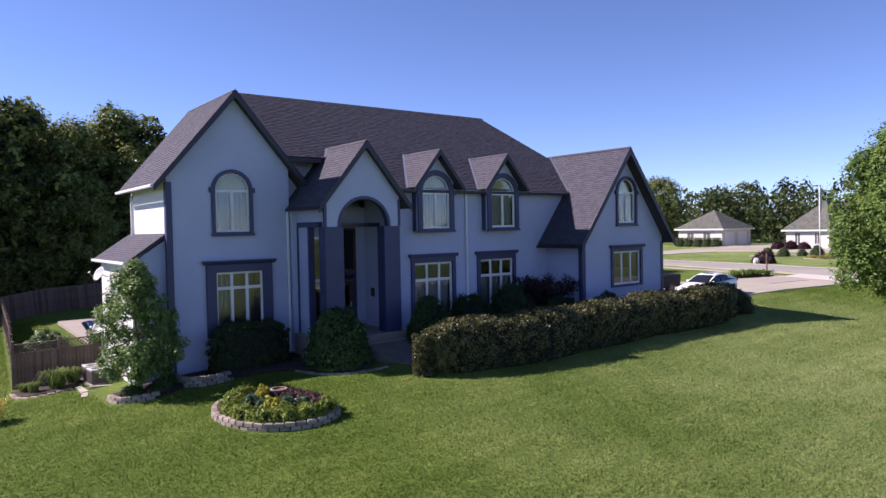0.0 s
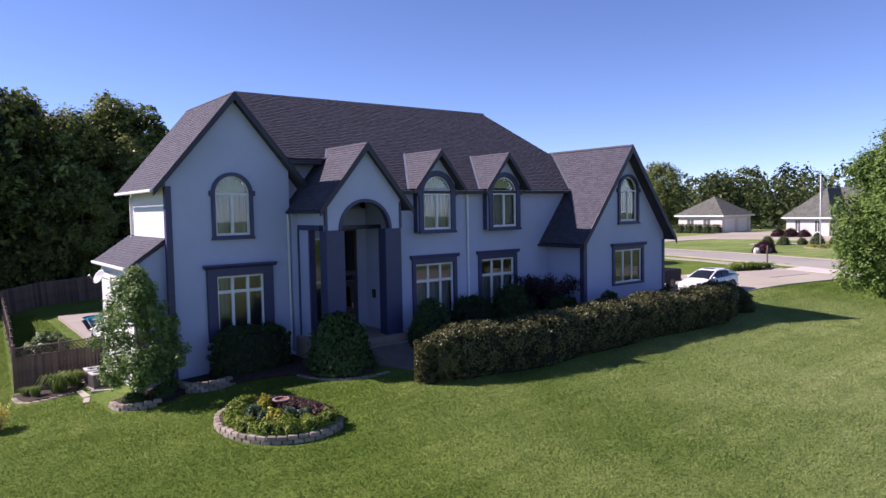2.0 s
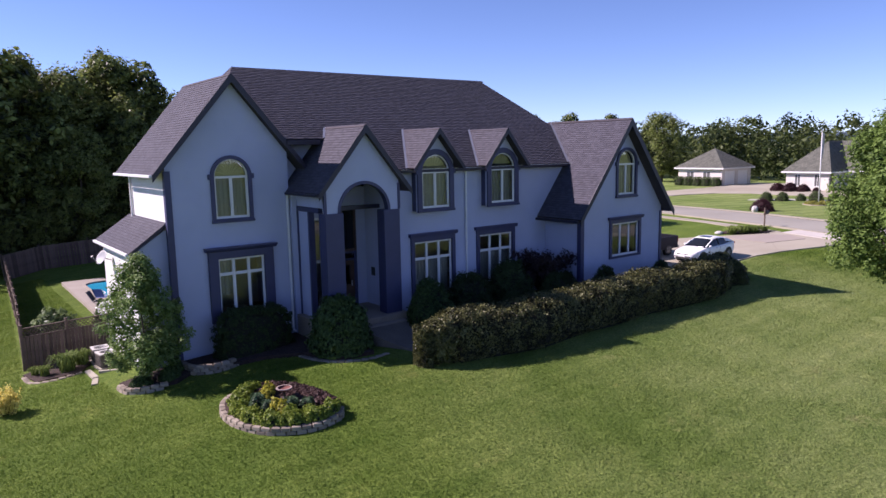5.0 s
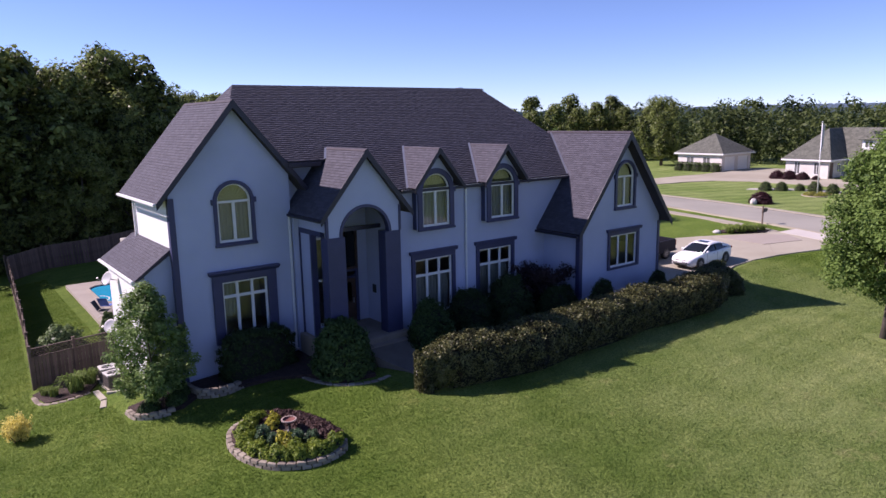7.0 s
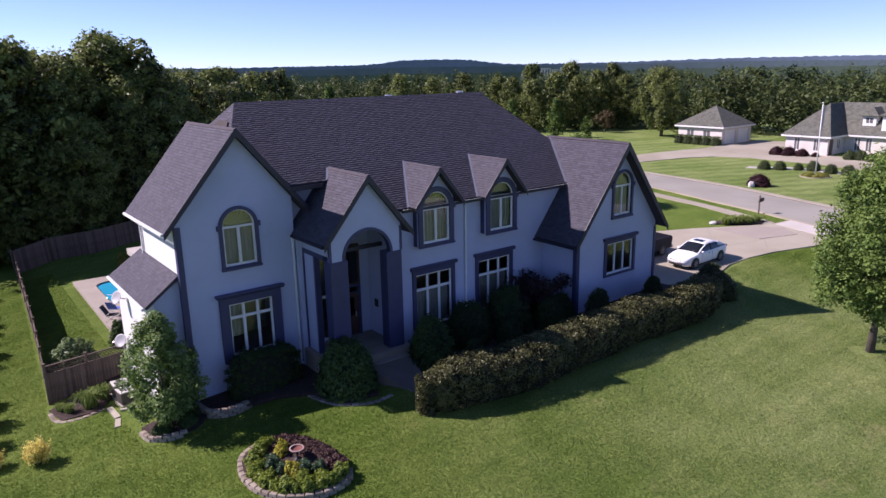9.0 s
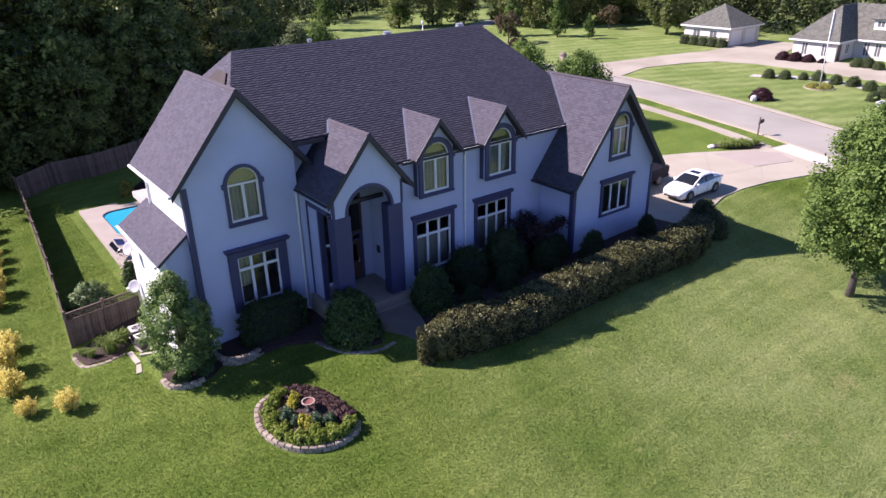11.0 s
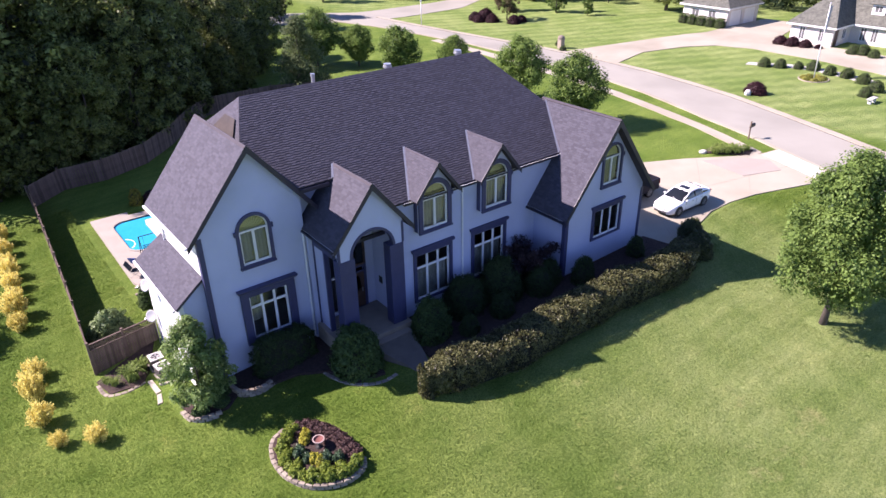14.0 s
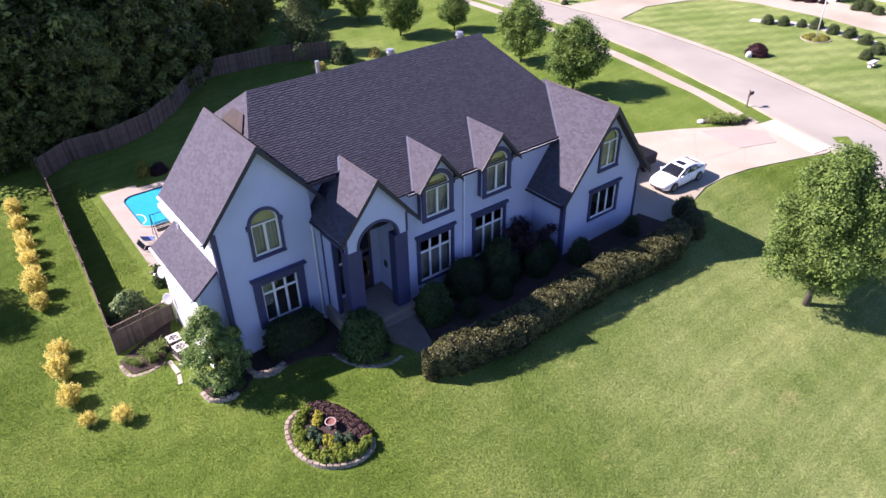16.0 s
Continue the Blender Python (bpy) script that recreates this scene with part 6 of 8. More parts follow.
def block_wall(name, line, courses, label, lift=0.0):
    """A low wall of separate blocks that follows a curved line."""
    th = holder(name, (line[0][0], line[0][1], float(gz(*line[0]))), label=label, category="garden wall")
    L = [Vector((p[0], p[1], 0)) for p in line]
    lens = [0.0]
    for a, b in zip(L, L[1:]):
        lens.append(lens[-1] + (b - a).length)

    def at(s):
        for k in range(len(L) - 1):
            if s <= lens[k + 1] or k == len(L) - 2:
                u = (s - lens[k]) / (lens[k + 1] - lens[k])
                return L[k].lerp(L[k + 1], u), (L[k + 1] - L[k]).normalized()

    rng, n = random.Random(len(line)), 0
    for c in range(courses):
        s = 0.16 * (c % 2) + 0.15
        while s < lens[-1] - 0.1:
            p, t = at(s)
            ob = new("block", BLOCKS[n % 4])
            n += 1
            z = float(gz(p.x, p.y)) + lift + 0.05 + c * 0.125
            ob.matrix_world = pose(p.x, p.y, z, rng.uniform(-1.5, 1.5), rng.uniform(-1.5, 1.5), math.degrees(math.atan2(t.y, t.x)) + rng.uniform(-2, 2))
            m = ob.matrix_world.copy()
            ob.parent = th
            ob.matrix_parent_inverse = Matrix.Translation(-Vector(th.location))
            ob.matrix_basis = m
            s += 0.312
    return th


def curve(pts, n=8):
    """A smooth line through points."""
    out = []
    P = [Vector((p[0], p[1], 0)) for p in pts]
    for k in range(len(P) - 1):
        p0, p1, p2, p3 = P[max(k - 1, 0)], P[k], P[k + 1], P[min(k + 2, len(P) - 1)]
        for i in range(n):
            t = i / n
            q = 0.5 * (2 * p1 + (p2 - p0) * t + (2 * p0 - 5 * p1 + 4 * p2 - p3) * t * t + (3 * p1 - p0 - 3 * p2 + p3) * t ** 3)
            out.append((q.x, q.y))
    return out + [(P[-1].x, P[-1].y)]


RING = curve([(-10.75, -2.45), (-11.55, -2.75), (-12.0, -3.6), (-12.05, -4.7), (-11.7, -5.7), (-11.0, -6.4), (-10.1, -6.75), (-9.3, -6.6), (-8.95, -6.1)])
block_wall("flower_bed_wall", RING, 2, "low curved wall of pale tumbled blocks round a flower bed")
inner = [(-10.75, -2.5)] + [(x * 0.97 - 0.31, y * 0.97 - 0.14) for x, y in RING[2:-2]] + [(-9.0, -6.0), (-8.95, -5.2), (-9.3, -3.9), (-9.9, -2.8)]
paving("flower_bed", inner, 0.24, MULCH, "red-brown mulch of the round flower bed", "planting bed")
block_wall("retaining_wall", curve([(-11.6, 2.3), (-11.4, 1.2), (-10.6, 0.75), (-9.9, 0.85)]), 3, "low curved retaining wall of grey blocks below the window bed")
block_wall("bed_edging", curve([(-9.85, 0.87), (-9.2, 0.95), (-8.5, 0.85), (-7.6, 0.6)]), 1, "single row of grey edging blocks along the window bed", lift=-0.03)
block_wall("bed_edging", curve([(-7.55, 0.4), (-7.3, -0.9), (-6.7, -2.0), (-5.7, -2.65), (-4.7, -2.6)]), 1, "single row of grey edging blocks along the porch bed", lift=-0.06)
block_wall("tree_bed_wall", curve([(-14.0, 2.1), (-13.85, 1.3), (-13.35, 0.8), (-12.6, 0.6)]), 2, "low curved block wall round the small tree's bed")
block_wall("fence_bed_edging", curve([(-16.6, 7.2), (-16.4, 6.0), (-15.4, 5.6), (-14.4, 5.8)]), 1, "row of rough stones edging the fence bed", lift=-0.08)

# planting in the round bed
low = bush("bedding_plant", 221, 0.36, 0.34, 0.46, LEAF_BED, 900, 0.10, "bright green leafy bedding plant in the flower bed", "plant", "bedding plants", bumps=5, loose=0.3)
border = curve([(-10.75, -2.9), (-11.3, -3.25), (-11.65, -3.9), (-11.75, -4.7), (-11.5, -5.5), (-11.0, -6.05), (-10.3, -6.4), (-9.7, -6.45), (-9.25, -6.2)], 4)
spots2 = [(x, y, 0.78 + 0.22 * ((k * 5) % 4) / 3) for k, (x, y) in enumerate(border) if k % 2 == 0]
spots2 += [(x + 0.33, y + 0.08, 0.7) for k, (x, y) in enumerate(border) if k % 4 == 1 and y > -6.2] + [(-10.6, -5.75, 0.9), (-10.05, -6.1, 0.8)]
for k, (x, y, s) in enumerate(spots2[1:]):
    low.scale = (s, s, s)
    copy_thing(low, pose(x, y, float(gz(x, y)) + 0.2, 0, 0, 61 * k))
low.scale = (0.9, 0.9, 0.9)
place_bush(low, spots2[0][0], spots2[0][1], 0.2)
dk = bush("dark_perennial", 222, 0.32, 0.3, 0.46, leafy("bluish_leaves", (0.02, 0.05, 0.025), (0.07, 0.12, 0.06)), 900, 0.08, "dark blue-green perennial in the flower bed", "plant", "dark perennials", bumps=5, loose=0.3)
for x, y, s in ((-11.05, -4.3, 1.15), (-10.3, -5.35, 1.1), (-10.95, -4.85, 0.9)):
    dk.scale = (s, s, s)
    copy_thing(dk, pose(x, y, float(gz(x, y)) + 0.2, 0, 0, 30))
dk.scale = (1, 1, 1)
place_bush(dk, -9.9, -5.65, 0.2)
LEAF_BEDGOLD = leafy("yellow_green_leaves", (0.16, 0.18, 0.02), (0.50, 0.46, 0.06), 0.5, 0.35)
yl = bush("golden_perennial", 223, 0.30, 0.28, 0.45, LEAF_BEDGOLD, 800, 0.10, "yellow-green perennial in the flower bed", "plant", "golden perennials", bumps=5, loose=0.3)
for x, y, a in ((-10.75, -5.05, 80), (-10.6, -5.35, 140), (-10.35, -3.55, 30)):
    copy_thing(yl, pose(x, y, float(gz(x, y)) + 0.22, 0, 0, a))
place_bush(yl, -10.55, -3.8, 0.2)
cover = bush("heuchera", 224, 0.27, 0.25, 0.15, leafy("bronze_red_leaves", (0.036, 0.020, 0.019), (0.100, 0.060, 0.053), 0.6, 0.15), 420, 0.09, "low bronze-red ground cover plant in the flower bed", "plant", "bronze ground cover", bumps=5, loose=0.3)
edge = curve([(-10.45, -2.75), (-9.9, -2.95), (-9.45, -3.6), (-9.2, -4.4), (-9.08, -5.2), (-9.05, -5.85)], 5)
for k, (x, y) in enumerate(edge):
    for q in (0.0, 0.36, 0.70):
        if (k, q) != (0, 0.0) and (q < 0.7 or 3 < k < 17):
            px, py = x - q * 0.85, y - q * (0.55 if k < 8 else 0.1) + 0.06 * ((k * 7) % 3)
            copy_thing(cover, pose(px, py, float(gz(px, py)) + 0.2, 0, 0, 67 * k))
place_bush(cover, edge[0][0], edge[0][1], 0.2)


def bird_bath():
    x, y = -10.2, -4.5
    g = float(gz(x, y)) + 0.2
    th = holder("bird_bath", (x, y, g), label="small red clay bird bath on a slim pedestal", category="bird bath")
    part("pedestal", Build().lathe(x, y, [(0.17, g - 0.05), (0.17, g + 0.04), (0.06, g + 0.08), (0.03, g + 0.2), (0.04, g + 0.30), (0.12, g + 0.36)], 18), DARKMETAL, th, "dark metal pedestal", smooth=True)
    part("bowl", Build().lathe(x, y, [(0.1, g + 0.35), (0.19, g + 0.38), (0.255, g + 0.44), (0.255, g + 0.46), (0.22, g + 0.45), (0.16, g + 0.41), (0.02, g + 0.40)], 24), TERRACOTTA, th, "red clay bowl", smooth=True)
    bm = Build()
    for k in range(24):
        a, c = 2 * math.pi * k / 24, 2 * math.pi * (k + 1) / 24
        bm.face((x + 0.27 * math.cos(a), y + 0.27 * math.sin(a), g + 0.445), (x + 0.27 * math.cos(c), y + 0.27 * math.sin(c), g + 0.445), (x + 0.27 * math.cos(c), y + 0.27 * math.sin(c), g + 0.475), (x + 0.27 * math.cos(a), y + 0.27 * math.sin(a), g + 0.475))
        bm.face((x + 0.27 * math.cos(a), y + 0.27 * math.sin(a), g + 0.475), (x + 0.27 * math.cos(c), y + 0.27 * math.sin(c), g + 0.475), (x + 0.215 * math.cos(c), y + 0.215 * math.sin(c), g + 0.475), (x + 0.215 * math.cos(a), y + 0.215 * math.sin(a), g + 0.475))
    part("rim", bm, surface("dusty_clay_rim", (0.26, 0.19, 0.165), (0.36, 0.28, 0.25), 0.8, 4, 40, 0.2), th, "dusty pink rim")


bird_bath()


# ---- fence ----
def one_mesh(name, b, material):
    me = bpy.data.meshes.new(name)
    me.from_pydata(b.v, [], b.f)
    me.materials.append(material)
    return me


def fence_section(length, lattice):
    """Posts, rails and boards from the origin along x; with a lattice band on top where seen."""
    th = holder("fence", (0, 0, 0), label="weathered brown wooden board fence" + (" with a lattice top" if lattice else ""), category="fence", group="garden fence")
    top = 1.42 if lattice else 1.82
    post = one_mesh("post", Build().box(-0.05, -0.05, -0.3, 0.05, 0.05, 1.95).box(-0.065, -0.065, 1.95, 0.065, 0.065, 1.98), WOOD)
    ob = new("post", post)
    ob.parent = th
    for z in (0.3, top - 0.2):
        r = new("rail", one_mesh("rail", Build().box(0.05, 0.015, z - 0.045, length - 0.05, 0.05, z + 0.045), WOOD))
        r.parent = th
    n = int(length / 0.146)
    board = one_mesh("board", Build().box(-0.068, -0.012, -0.05, 0.068, 0.012, top), WOOD)
    for k in range(n):
        o = new("board", board)
        o.parent = th
        o.location = (0.073 + k * (length / n), 0.0 if k % 2 else 0.004, (k * 37 % 5) * 0.006)
    if lattice:
        b = Build()
        z0, z1 = 1.46, 1.80
        k = -4
        while k * 0.165 < length:
            for s in (1, -1):
                xa, xb = k * 0.165, k * 0.165 + (z1 - z0)
                pa, pb = ((xa, z0), (xb, z1)) if s > 0 else ((xa, z1), (xb, z0))
                t0, t1 = max(0, -pa[0] / (pb[0] - pa[0])), min(1, (length - pa[0]) / (pb[0] - pa[0]))
                if t1 > t0:
                    e = [(pa[0] + (pb[0] - pa[0]) * t, (0.006 if s > 0 else -0.006), pa[1] + (pb[1] - pa[1]) * t) for t in (t0, t1)]
                    b.beam(e[0], e[1], 0.01, 0.032)
            k += 1
        part("lattice", b, WOOD, th, kind="stuff")
        c = new("cap_rail", one_mesh("cap_rail", Build().box(0, -0.045, 1.80, length, 0.045, 1.84).box(0, -0.03, 1.42, length, 0.03, 1.46), WOOD))
        c.parent = th
    return th


def run_fence(line, first, length, level=None):
    pts = [Vector((p[0], p[1], 0)) for p in line]
    used = False
    for a, b in zip(pts, pts[1:]):
        n = max(1, round((b - a).length / length))
        for k in range(n):
            p = a.lerp(b, k / n)
            q = a.lerp(b, (k + 1) / n)
            z = float(gz(p.x, p.y)) + 0.02
            slope = math.degrees(math.atan2(float(gz(q.x, q.y)) - float(gz(p.x, p.y)), (q - p).length))
            if level is not None:
                z, slope = level, 0.0
            m = pose(p.x, p.y, z, 0, -slope, math.degrees(math.atan2(b.y - a.y, b.x - a.x)))
            first.scale = ((b - a).length / n / length, 1, 1)
            if used:
                copy_thing(first, m)
            else:
                keep, used = (m, first.scale.copy()), True
    first.matrix_basis = keep[0] @ Matrix.Diagonal((*keep[1], 1))


run_fence([(-16.45, 8.2), (-12.9, 8.75)], fence_section(1.8, True), 1.8, -1.52)
run_fence([(-16.45, 8.2), (-15.9, 15.5), (-15.4, 24.4), (-14.9, 33.4), (-12.3, 34.9), (-9.0, 34.4), (-5.3, 35.5), (-1.9, 38.8), (1.0, 42.6), (4.0, 45.2), (11.0, 44.6), (16.5, 41.5)], fence_section(2.4, False), 2.4)


# ---- air conditioners, dishes, pool ----
def air_conditioner():
    th = holder("air_conditioner", (0, 0, 0), label="grey outdoor air conditioner with a round top fan", category="air conditioner", group="air conditioners by the house")
    w, h = 0.36, 0.60
    part("cabinet", Build().box(-w, -w, 0.06, w, w, h), surface("brown_steel", (0.075, 0.060, 0.052), (0.11, 0.092, 0.080), 0.5, 3, 40, 0.1), th, bevel=0.03)
    louv = Build()
    for k in range(9):
        z = 0.11 + k * 0.05
        louv.box(-w - 0.008, -w + 0.06, z, w + 0.008, w - 0.06, z + 0.018)
        louv.box(-w + 0.06, -w - 0.008, z, w - 0.06, w + 0.008, z + 0.018)
    part("louvres", louv, DARKMETAL, th, kind="stuff")
    circle = [(0.27 * math.cos(2 * math.pi * k / 20), 0.27 * math.sin(2 * math.pi * k / 20)) for k in range(20)]
    part("top", Build().panel(rect_loop(-w - 0.015, w + 0.015, -w - 0.015, w + 0.015), [circle], lambda u, v, d: (u, v, h + 0.05 - d), 0.05), surface("pale_steel", (0.42, 0.40, 0.36), (0.54, 0.52, 0.48), 0.5, 3, 40, 0.1), th, "pale top panel", bevel=0.008)
    part("fan_well", Build().lathe(0, 0, [(0.26, h + 0.004), (0.26, h + 0.012)], 20), DARKMETAL, th)
    fan = Build()
    for k in range(5):
        a = 2 * math.pi * k / 5
        fan.face((0.05 * math.cos(a), 0.05 * math.sin(a), h + 0.02), (0.24 * math.cos(a - 0.25), 0.24 * math.sin(a - 0.25), h + 0.02), (0.24 * math.cos(a + 0.3), 0.24 * math.sin(a + 0.3), h + 0.04), (0.05 * math.cos(a + 0.9), 0.05 * math.sin(a + 0.9), h + 0.03))
    part("fan", fan, METAL, th)
    part("base_pad", Build().box(-w - 0.06, -w - 0.06, -0.25, w + 0.06, w + 0.06, 0.06), CONCRETE, th)
    return th


ac = air_conditioner()
ac.scale = (0.92, 0.92, 1.02)
copy_thing(ac, pose(-13.72, 5.55, float(gz(-13.7, 5.55)) - 0.04, 0, 0, 8))
ac.location = (-13.75, 6.5, float(gz(-13.75, 6.5)) - 0.04)


def dish(x, y, z, yaw, mount):
    th = holder("satellite_dish", (x, y, z), label="pale grey satellite dish " + mount, category="satellite dish", group="satellite dishes")
    face = pose(x, y, z, 62, 0, yaw)
    b = Build()
    n, rings = 24, 5
    for i in range(rings + 1):
        r = 0.36 * i / rings
        for k in range(n):
            a = 2 * math.pi * k / n
            b.v.append(tuple(face @ Vector((r * math.cos(a), r * 0.9 * math.sin(a), 0.5 * r * r))))
    for i in range(rings):
        for k in range(n):
            j = (k + 1) % n
            b.f.append((i * n + k, i * n + j, (i + 1) * n + j, (i + 1) * n + k))
    me = part("reflector", b, surface("dish_grey", (0.30, 0.30, 0.31), (0.38, 0.38, 0.38), 0.5, 3, 30, 0.05), th, smooth=True)
    sol = me.modifiers.new("thickness", "SOLIDIFY")
    sol.thickness = 0.012
    p0, p1 = face @ Vector((0, -0.3, 0.05)), face @ Vector((0, -0.12, 0.42))
    part("feed_arm", Build().tube([p0, p1], [0.014, 0.012], 8), METAL, th)
    e = face @ Vector((0, -0.10, 0.46))
    part("receiver", Build().tube([p1, e], [0.035, 0.05], 10), METAL, th)
    c = face @ Vector((0, 0, -0.02))
    foot = (-12.87, y + 0.05, z - 0.1) if "wall" in mount else (x + 0.1, y + 0.1, float(gz(x, y)) - 0.1)
    part("mount_pole", Build().tube([c, (foot[0], foot[1], c.z - 0.12), foot] if "wall" in mount else [c, (foot[0], foot[1], c.z - 0.15), foot], [0.022, 0.022, 0.022], 8), METAL, th)


dish(-13.22, 7.15, 3.15, -75, "on a wall bracket below the eaves")
dish(-13.1, 8.25, 0.68, -60, "on a short pole beside the fence")


def swimming_pool():
    deck = fine_polygon([(-12.25, 26.6), (-12.35, 15.6), (-11.8, 12.6), (-10.5, 11.0), (-7.7, 13.4), (-2.0, 13.4), (-2.0, 26.6)], 1.5)
    z = -0.88

    def rounded(x0, x1, y0, y1, r, n=6):
        out = []
        for cx, cy, a0 in ((x1 - r, y0 + r, -90), (x1 - r, y1 - r, 0), (x0 + r, y1 - r, 90), (x0 + r, y0 + r, 180)):
            out += [(cx + r * math.cos(radians(a0 + 90 * k / n)), cy + r * math.sin(radians(a0 + 90 * k / n))) for k in range(n + 1)]
        return out

    hole = rounded(-11.2, -3.0, 19.5, 25.0, 0.9)
    rim = rounded(-11.34, -2.86, 19.36, 25.14, 1.0)
    part("pool_deck", Build().panel(deck, [hole], lambda u, v, d: (u, v, z - d), 0.4), POOLDECK, label="pale concrete terrace round the swimming pool", category="terrace", kind="structure")
    th = holder("swimming_pool", (-7, 22.7, z), label="rounded in-ground swimming pool with turquoise water", category="swimming pool")
    part("coping", Build().panel(rim, [hole], lambda u, v, d: (u, v, z + 0.05 - d), 0.09), POOLDECK, th, "beige coping edge", bevel=0.01)
    liner = Build()
    for k in range(len(hole)):
        a, c = hole[k], hole[(k + 1) % len(hole)]
        liner.face((*a, z - 0.02), (*c, z - 0.02), (*c, z - 1.5), (*a, z - 1.5))
    liner.face(*[(p[0], p[1], z - 1.5) for p in hole])
    part("liner", liner, surface("pool_liner", (0.25, 0.62, 0.72), (0.35, 0.72, 0.80), 0.5, 1.5, 10, 0.0), th)
    part("water", Build().panel(hole, [], lambda u, v, d: (u, v, z - 0.05 - d), 0.02), WATER, th)
    steps = Build()
    for k in range(3):
        for q in range(-80, 80, 10):
            a0, a1 = radians(q), radians(q + 10)
            r0, r1 = 0.42 + 0.3 * k, 0.50 + 0.3 * k
            if k < 1:
                steps.face(*[(-11.1 + r * math.cos(w), 21.2 + 1.7 * r * math.sin(w), z - 0.045) for r, w in ((r0, a0), (r1, a0), (r1, a1), (r0, a1))])
    part("entry_steps", steps, ROCKWHITE, th, "white moulded entry steps")


swimming_pool()


def swing_seat():
    x, y, z = -10.2, 17.9, -0.88
    th = holder("garden_swing", (x, y, z), label="black metal garden swing frame on the pool terrace", category="garden swing")
    for s in (-0.75, 0.75):
        part("leg", Build().tube([(x + s, y - 0.55, z), (x + s, y, z + 1.75)], [0.025, 0.025], 8), DARKMETAL, th)
        part("leg", Build().tube([(x + s, y + 0.55, z), (x + s, y, z + 1.75)], [0.025, 0.025], 8), DARKMETAL, th)
    part("top_bar", Build().tube([(x - 0.8, y, z + 1.75), (x + 0.8, y, z + 1.75)], [0.025, 0.025], 8), DARKMETAL, th)
    b = Build()
    for k in range(7):
        b.beam((x - 0.55, y - 0.2 + 0.07 * k, z + 0.45), (x + 0.55, y - 0.2 + 0.07 * k, z + 0.45), 0.05, 0.015)
    for k in range(5):
        b.beam((x - 0.55, y + 0.27 + 0.03 * k, z + 0.52 + 0.09 * k), (x + 0.55, y + 0.27 + 0.03 * k, z + 0.52 + 0.09 * k), 0.015, 0.05)
    part("seat", b, DARKMETAL, th, "slatted metal seat")
    for s in (-0.5, 0.5):
        part("chain", Build().tube([(x + s, y + 0.05, z + 0.47), (x + s, y, z + 1.74)], [0.008, 0.008], 6), DARKMETAL, th)


swing_seat()


def lounger(x, y, yaw, material, label, name):
    """A folding chair: tubular frame, fabric seat and back."""
    z = -0.88
    th = holder(name, (0, 0, 0), label=label, category="chair")
    for s in (-0.28, 0.28):
        part("frame", Build().tube([(s, -0.35, 0), (s, 0.25, 0.42), (s, 0.55, 0.95)], [0.014] * 3, 8), METAL, th)
        part("leg", Build().tube([(s, 0.35, 0), (s, -0.3, 0.42)], [0.014] * 2, 8), METAL, th)
    part("seat", Build().box(-0.27, -0.3, 0.395, 0.27, 0.24, 0.42), material, th, bevel=0.008)
    part("backrest", Build().panel(rect_loop(-0.27, 0.27, 0.0, 0.6), [], lambda u, v, d: (u, 0.26 + v * 0.5 + d, 0.44 + v * 0.86), 0.02), material, th)
    th.matrix_basis = pose(x, y, z, 0, 0, yaw)
    return th


lounger(-11.5, 17.3, 140, BLUEFABRIC, "blue fabric folding chair on the pool terrace", "folding_chair")
lounger(-11.9, 16.2, 60, DARKMETAL, "dark slung lounge chair on the pool terrace", "lounge_chair")


def path_slabs():
    for k, (x, y, w, l, a) in enumerate(((-14.42, 4.95, 0.26, 1.25, 3), (-14.5, 3.85, 0.24, 0.8, -14), (-13.75, 4.75, 0.16, 0.9, 70))):
        m = pose(x, y, float(gz(x, y)), 0, 0, a)
        loop = [(-w / 2, -l / 2), (w / 2, -l / 2 + 0.03), (w / 2 - 0.02, l / 2), (-w / 2 + 0.01, l / 2 - 0.02)]
        part("path_slab", Build().panel(loop, [], lambda u, v, d: tuple(m @ Vector((u, v, 0.045 - d))), 0.1), CONCRETE, None, "narrow pale concrete slab set in the grass", category="paving slab", group="slabs in the grass", bevel=0.01)


path_slabs()


# planting beyond the pool and along the far fence
place_bush(bush("wall_shrub", 240, 0.55, 0.6, 1.55, LEAF_SHRUB, 3500, 0.11, "upright green shrub beside the lean-to wall", loose=0.14), -12.35, 12.6)
place_bush(bush("dwarf_conifer", 241, 0.6, 0.6, 1.5, leafy("gold_conifer_needles", (0.05, 0.07, 0.012), (0.24, 0.22, 0.03), 0.6, 0.2), 3000, 0.09, "small golden-green conical conifer beside the pool terrace", loose=0.08), -8.6, 27.6)
place_bush(bush("barberry", 242, 0.8, 0.7, 1.0, LEAF_WINE, 2500, 0.09, "low burgundy shrub beside the pool terrace"), -7.5, 27.3)
place_bush(bush("lilac_shrub", 243, 1.4, 1.3, 2.3, LEAF_SHRUB, 5000, 0.14, "loose green shrub inside the far fence", loose=0.15), 16.8, 39.5)
far_gold = bush("forsythia", 244, 0.75, 0.7, 1.1, LEAF_YELLOW, 2500, 0.1, "yellow-leaved shrub by the far fence", group="yellow shrubs by the far fence", loose=0.18)
place_bush(far_gold, 20.4, 38.6)
copy_thing(far_gold, pose(13.6, 38.6, float(gz(13.6, 38.6)), 0, 0, 120))


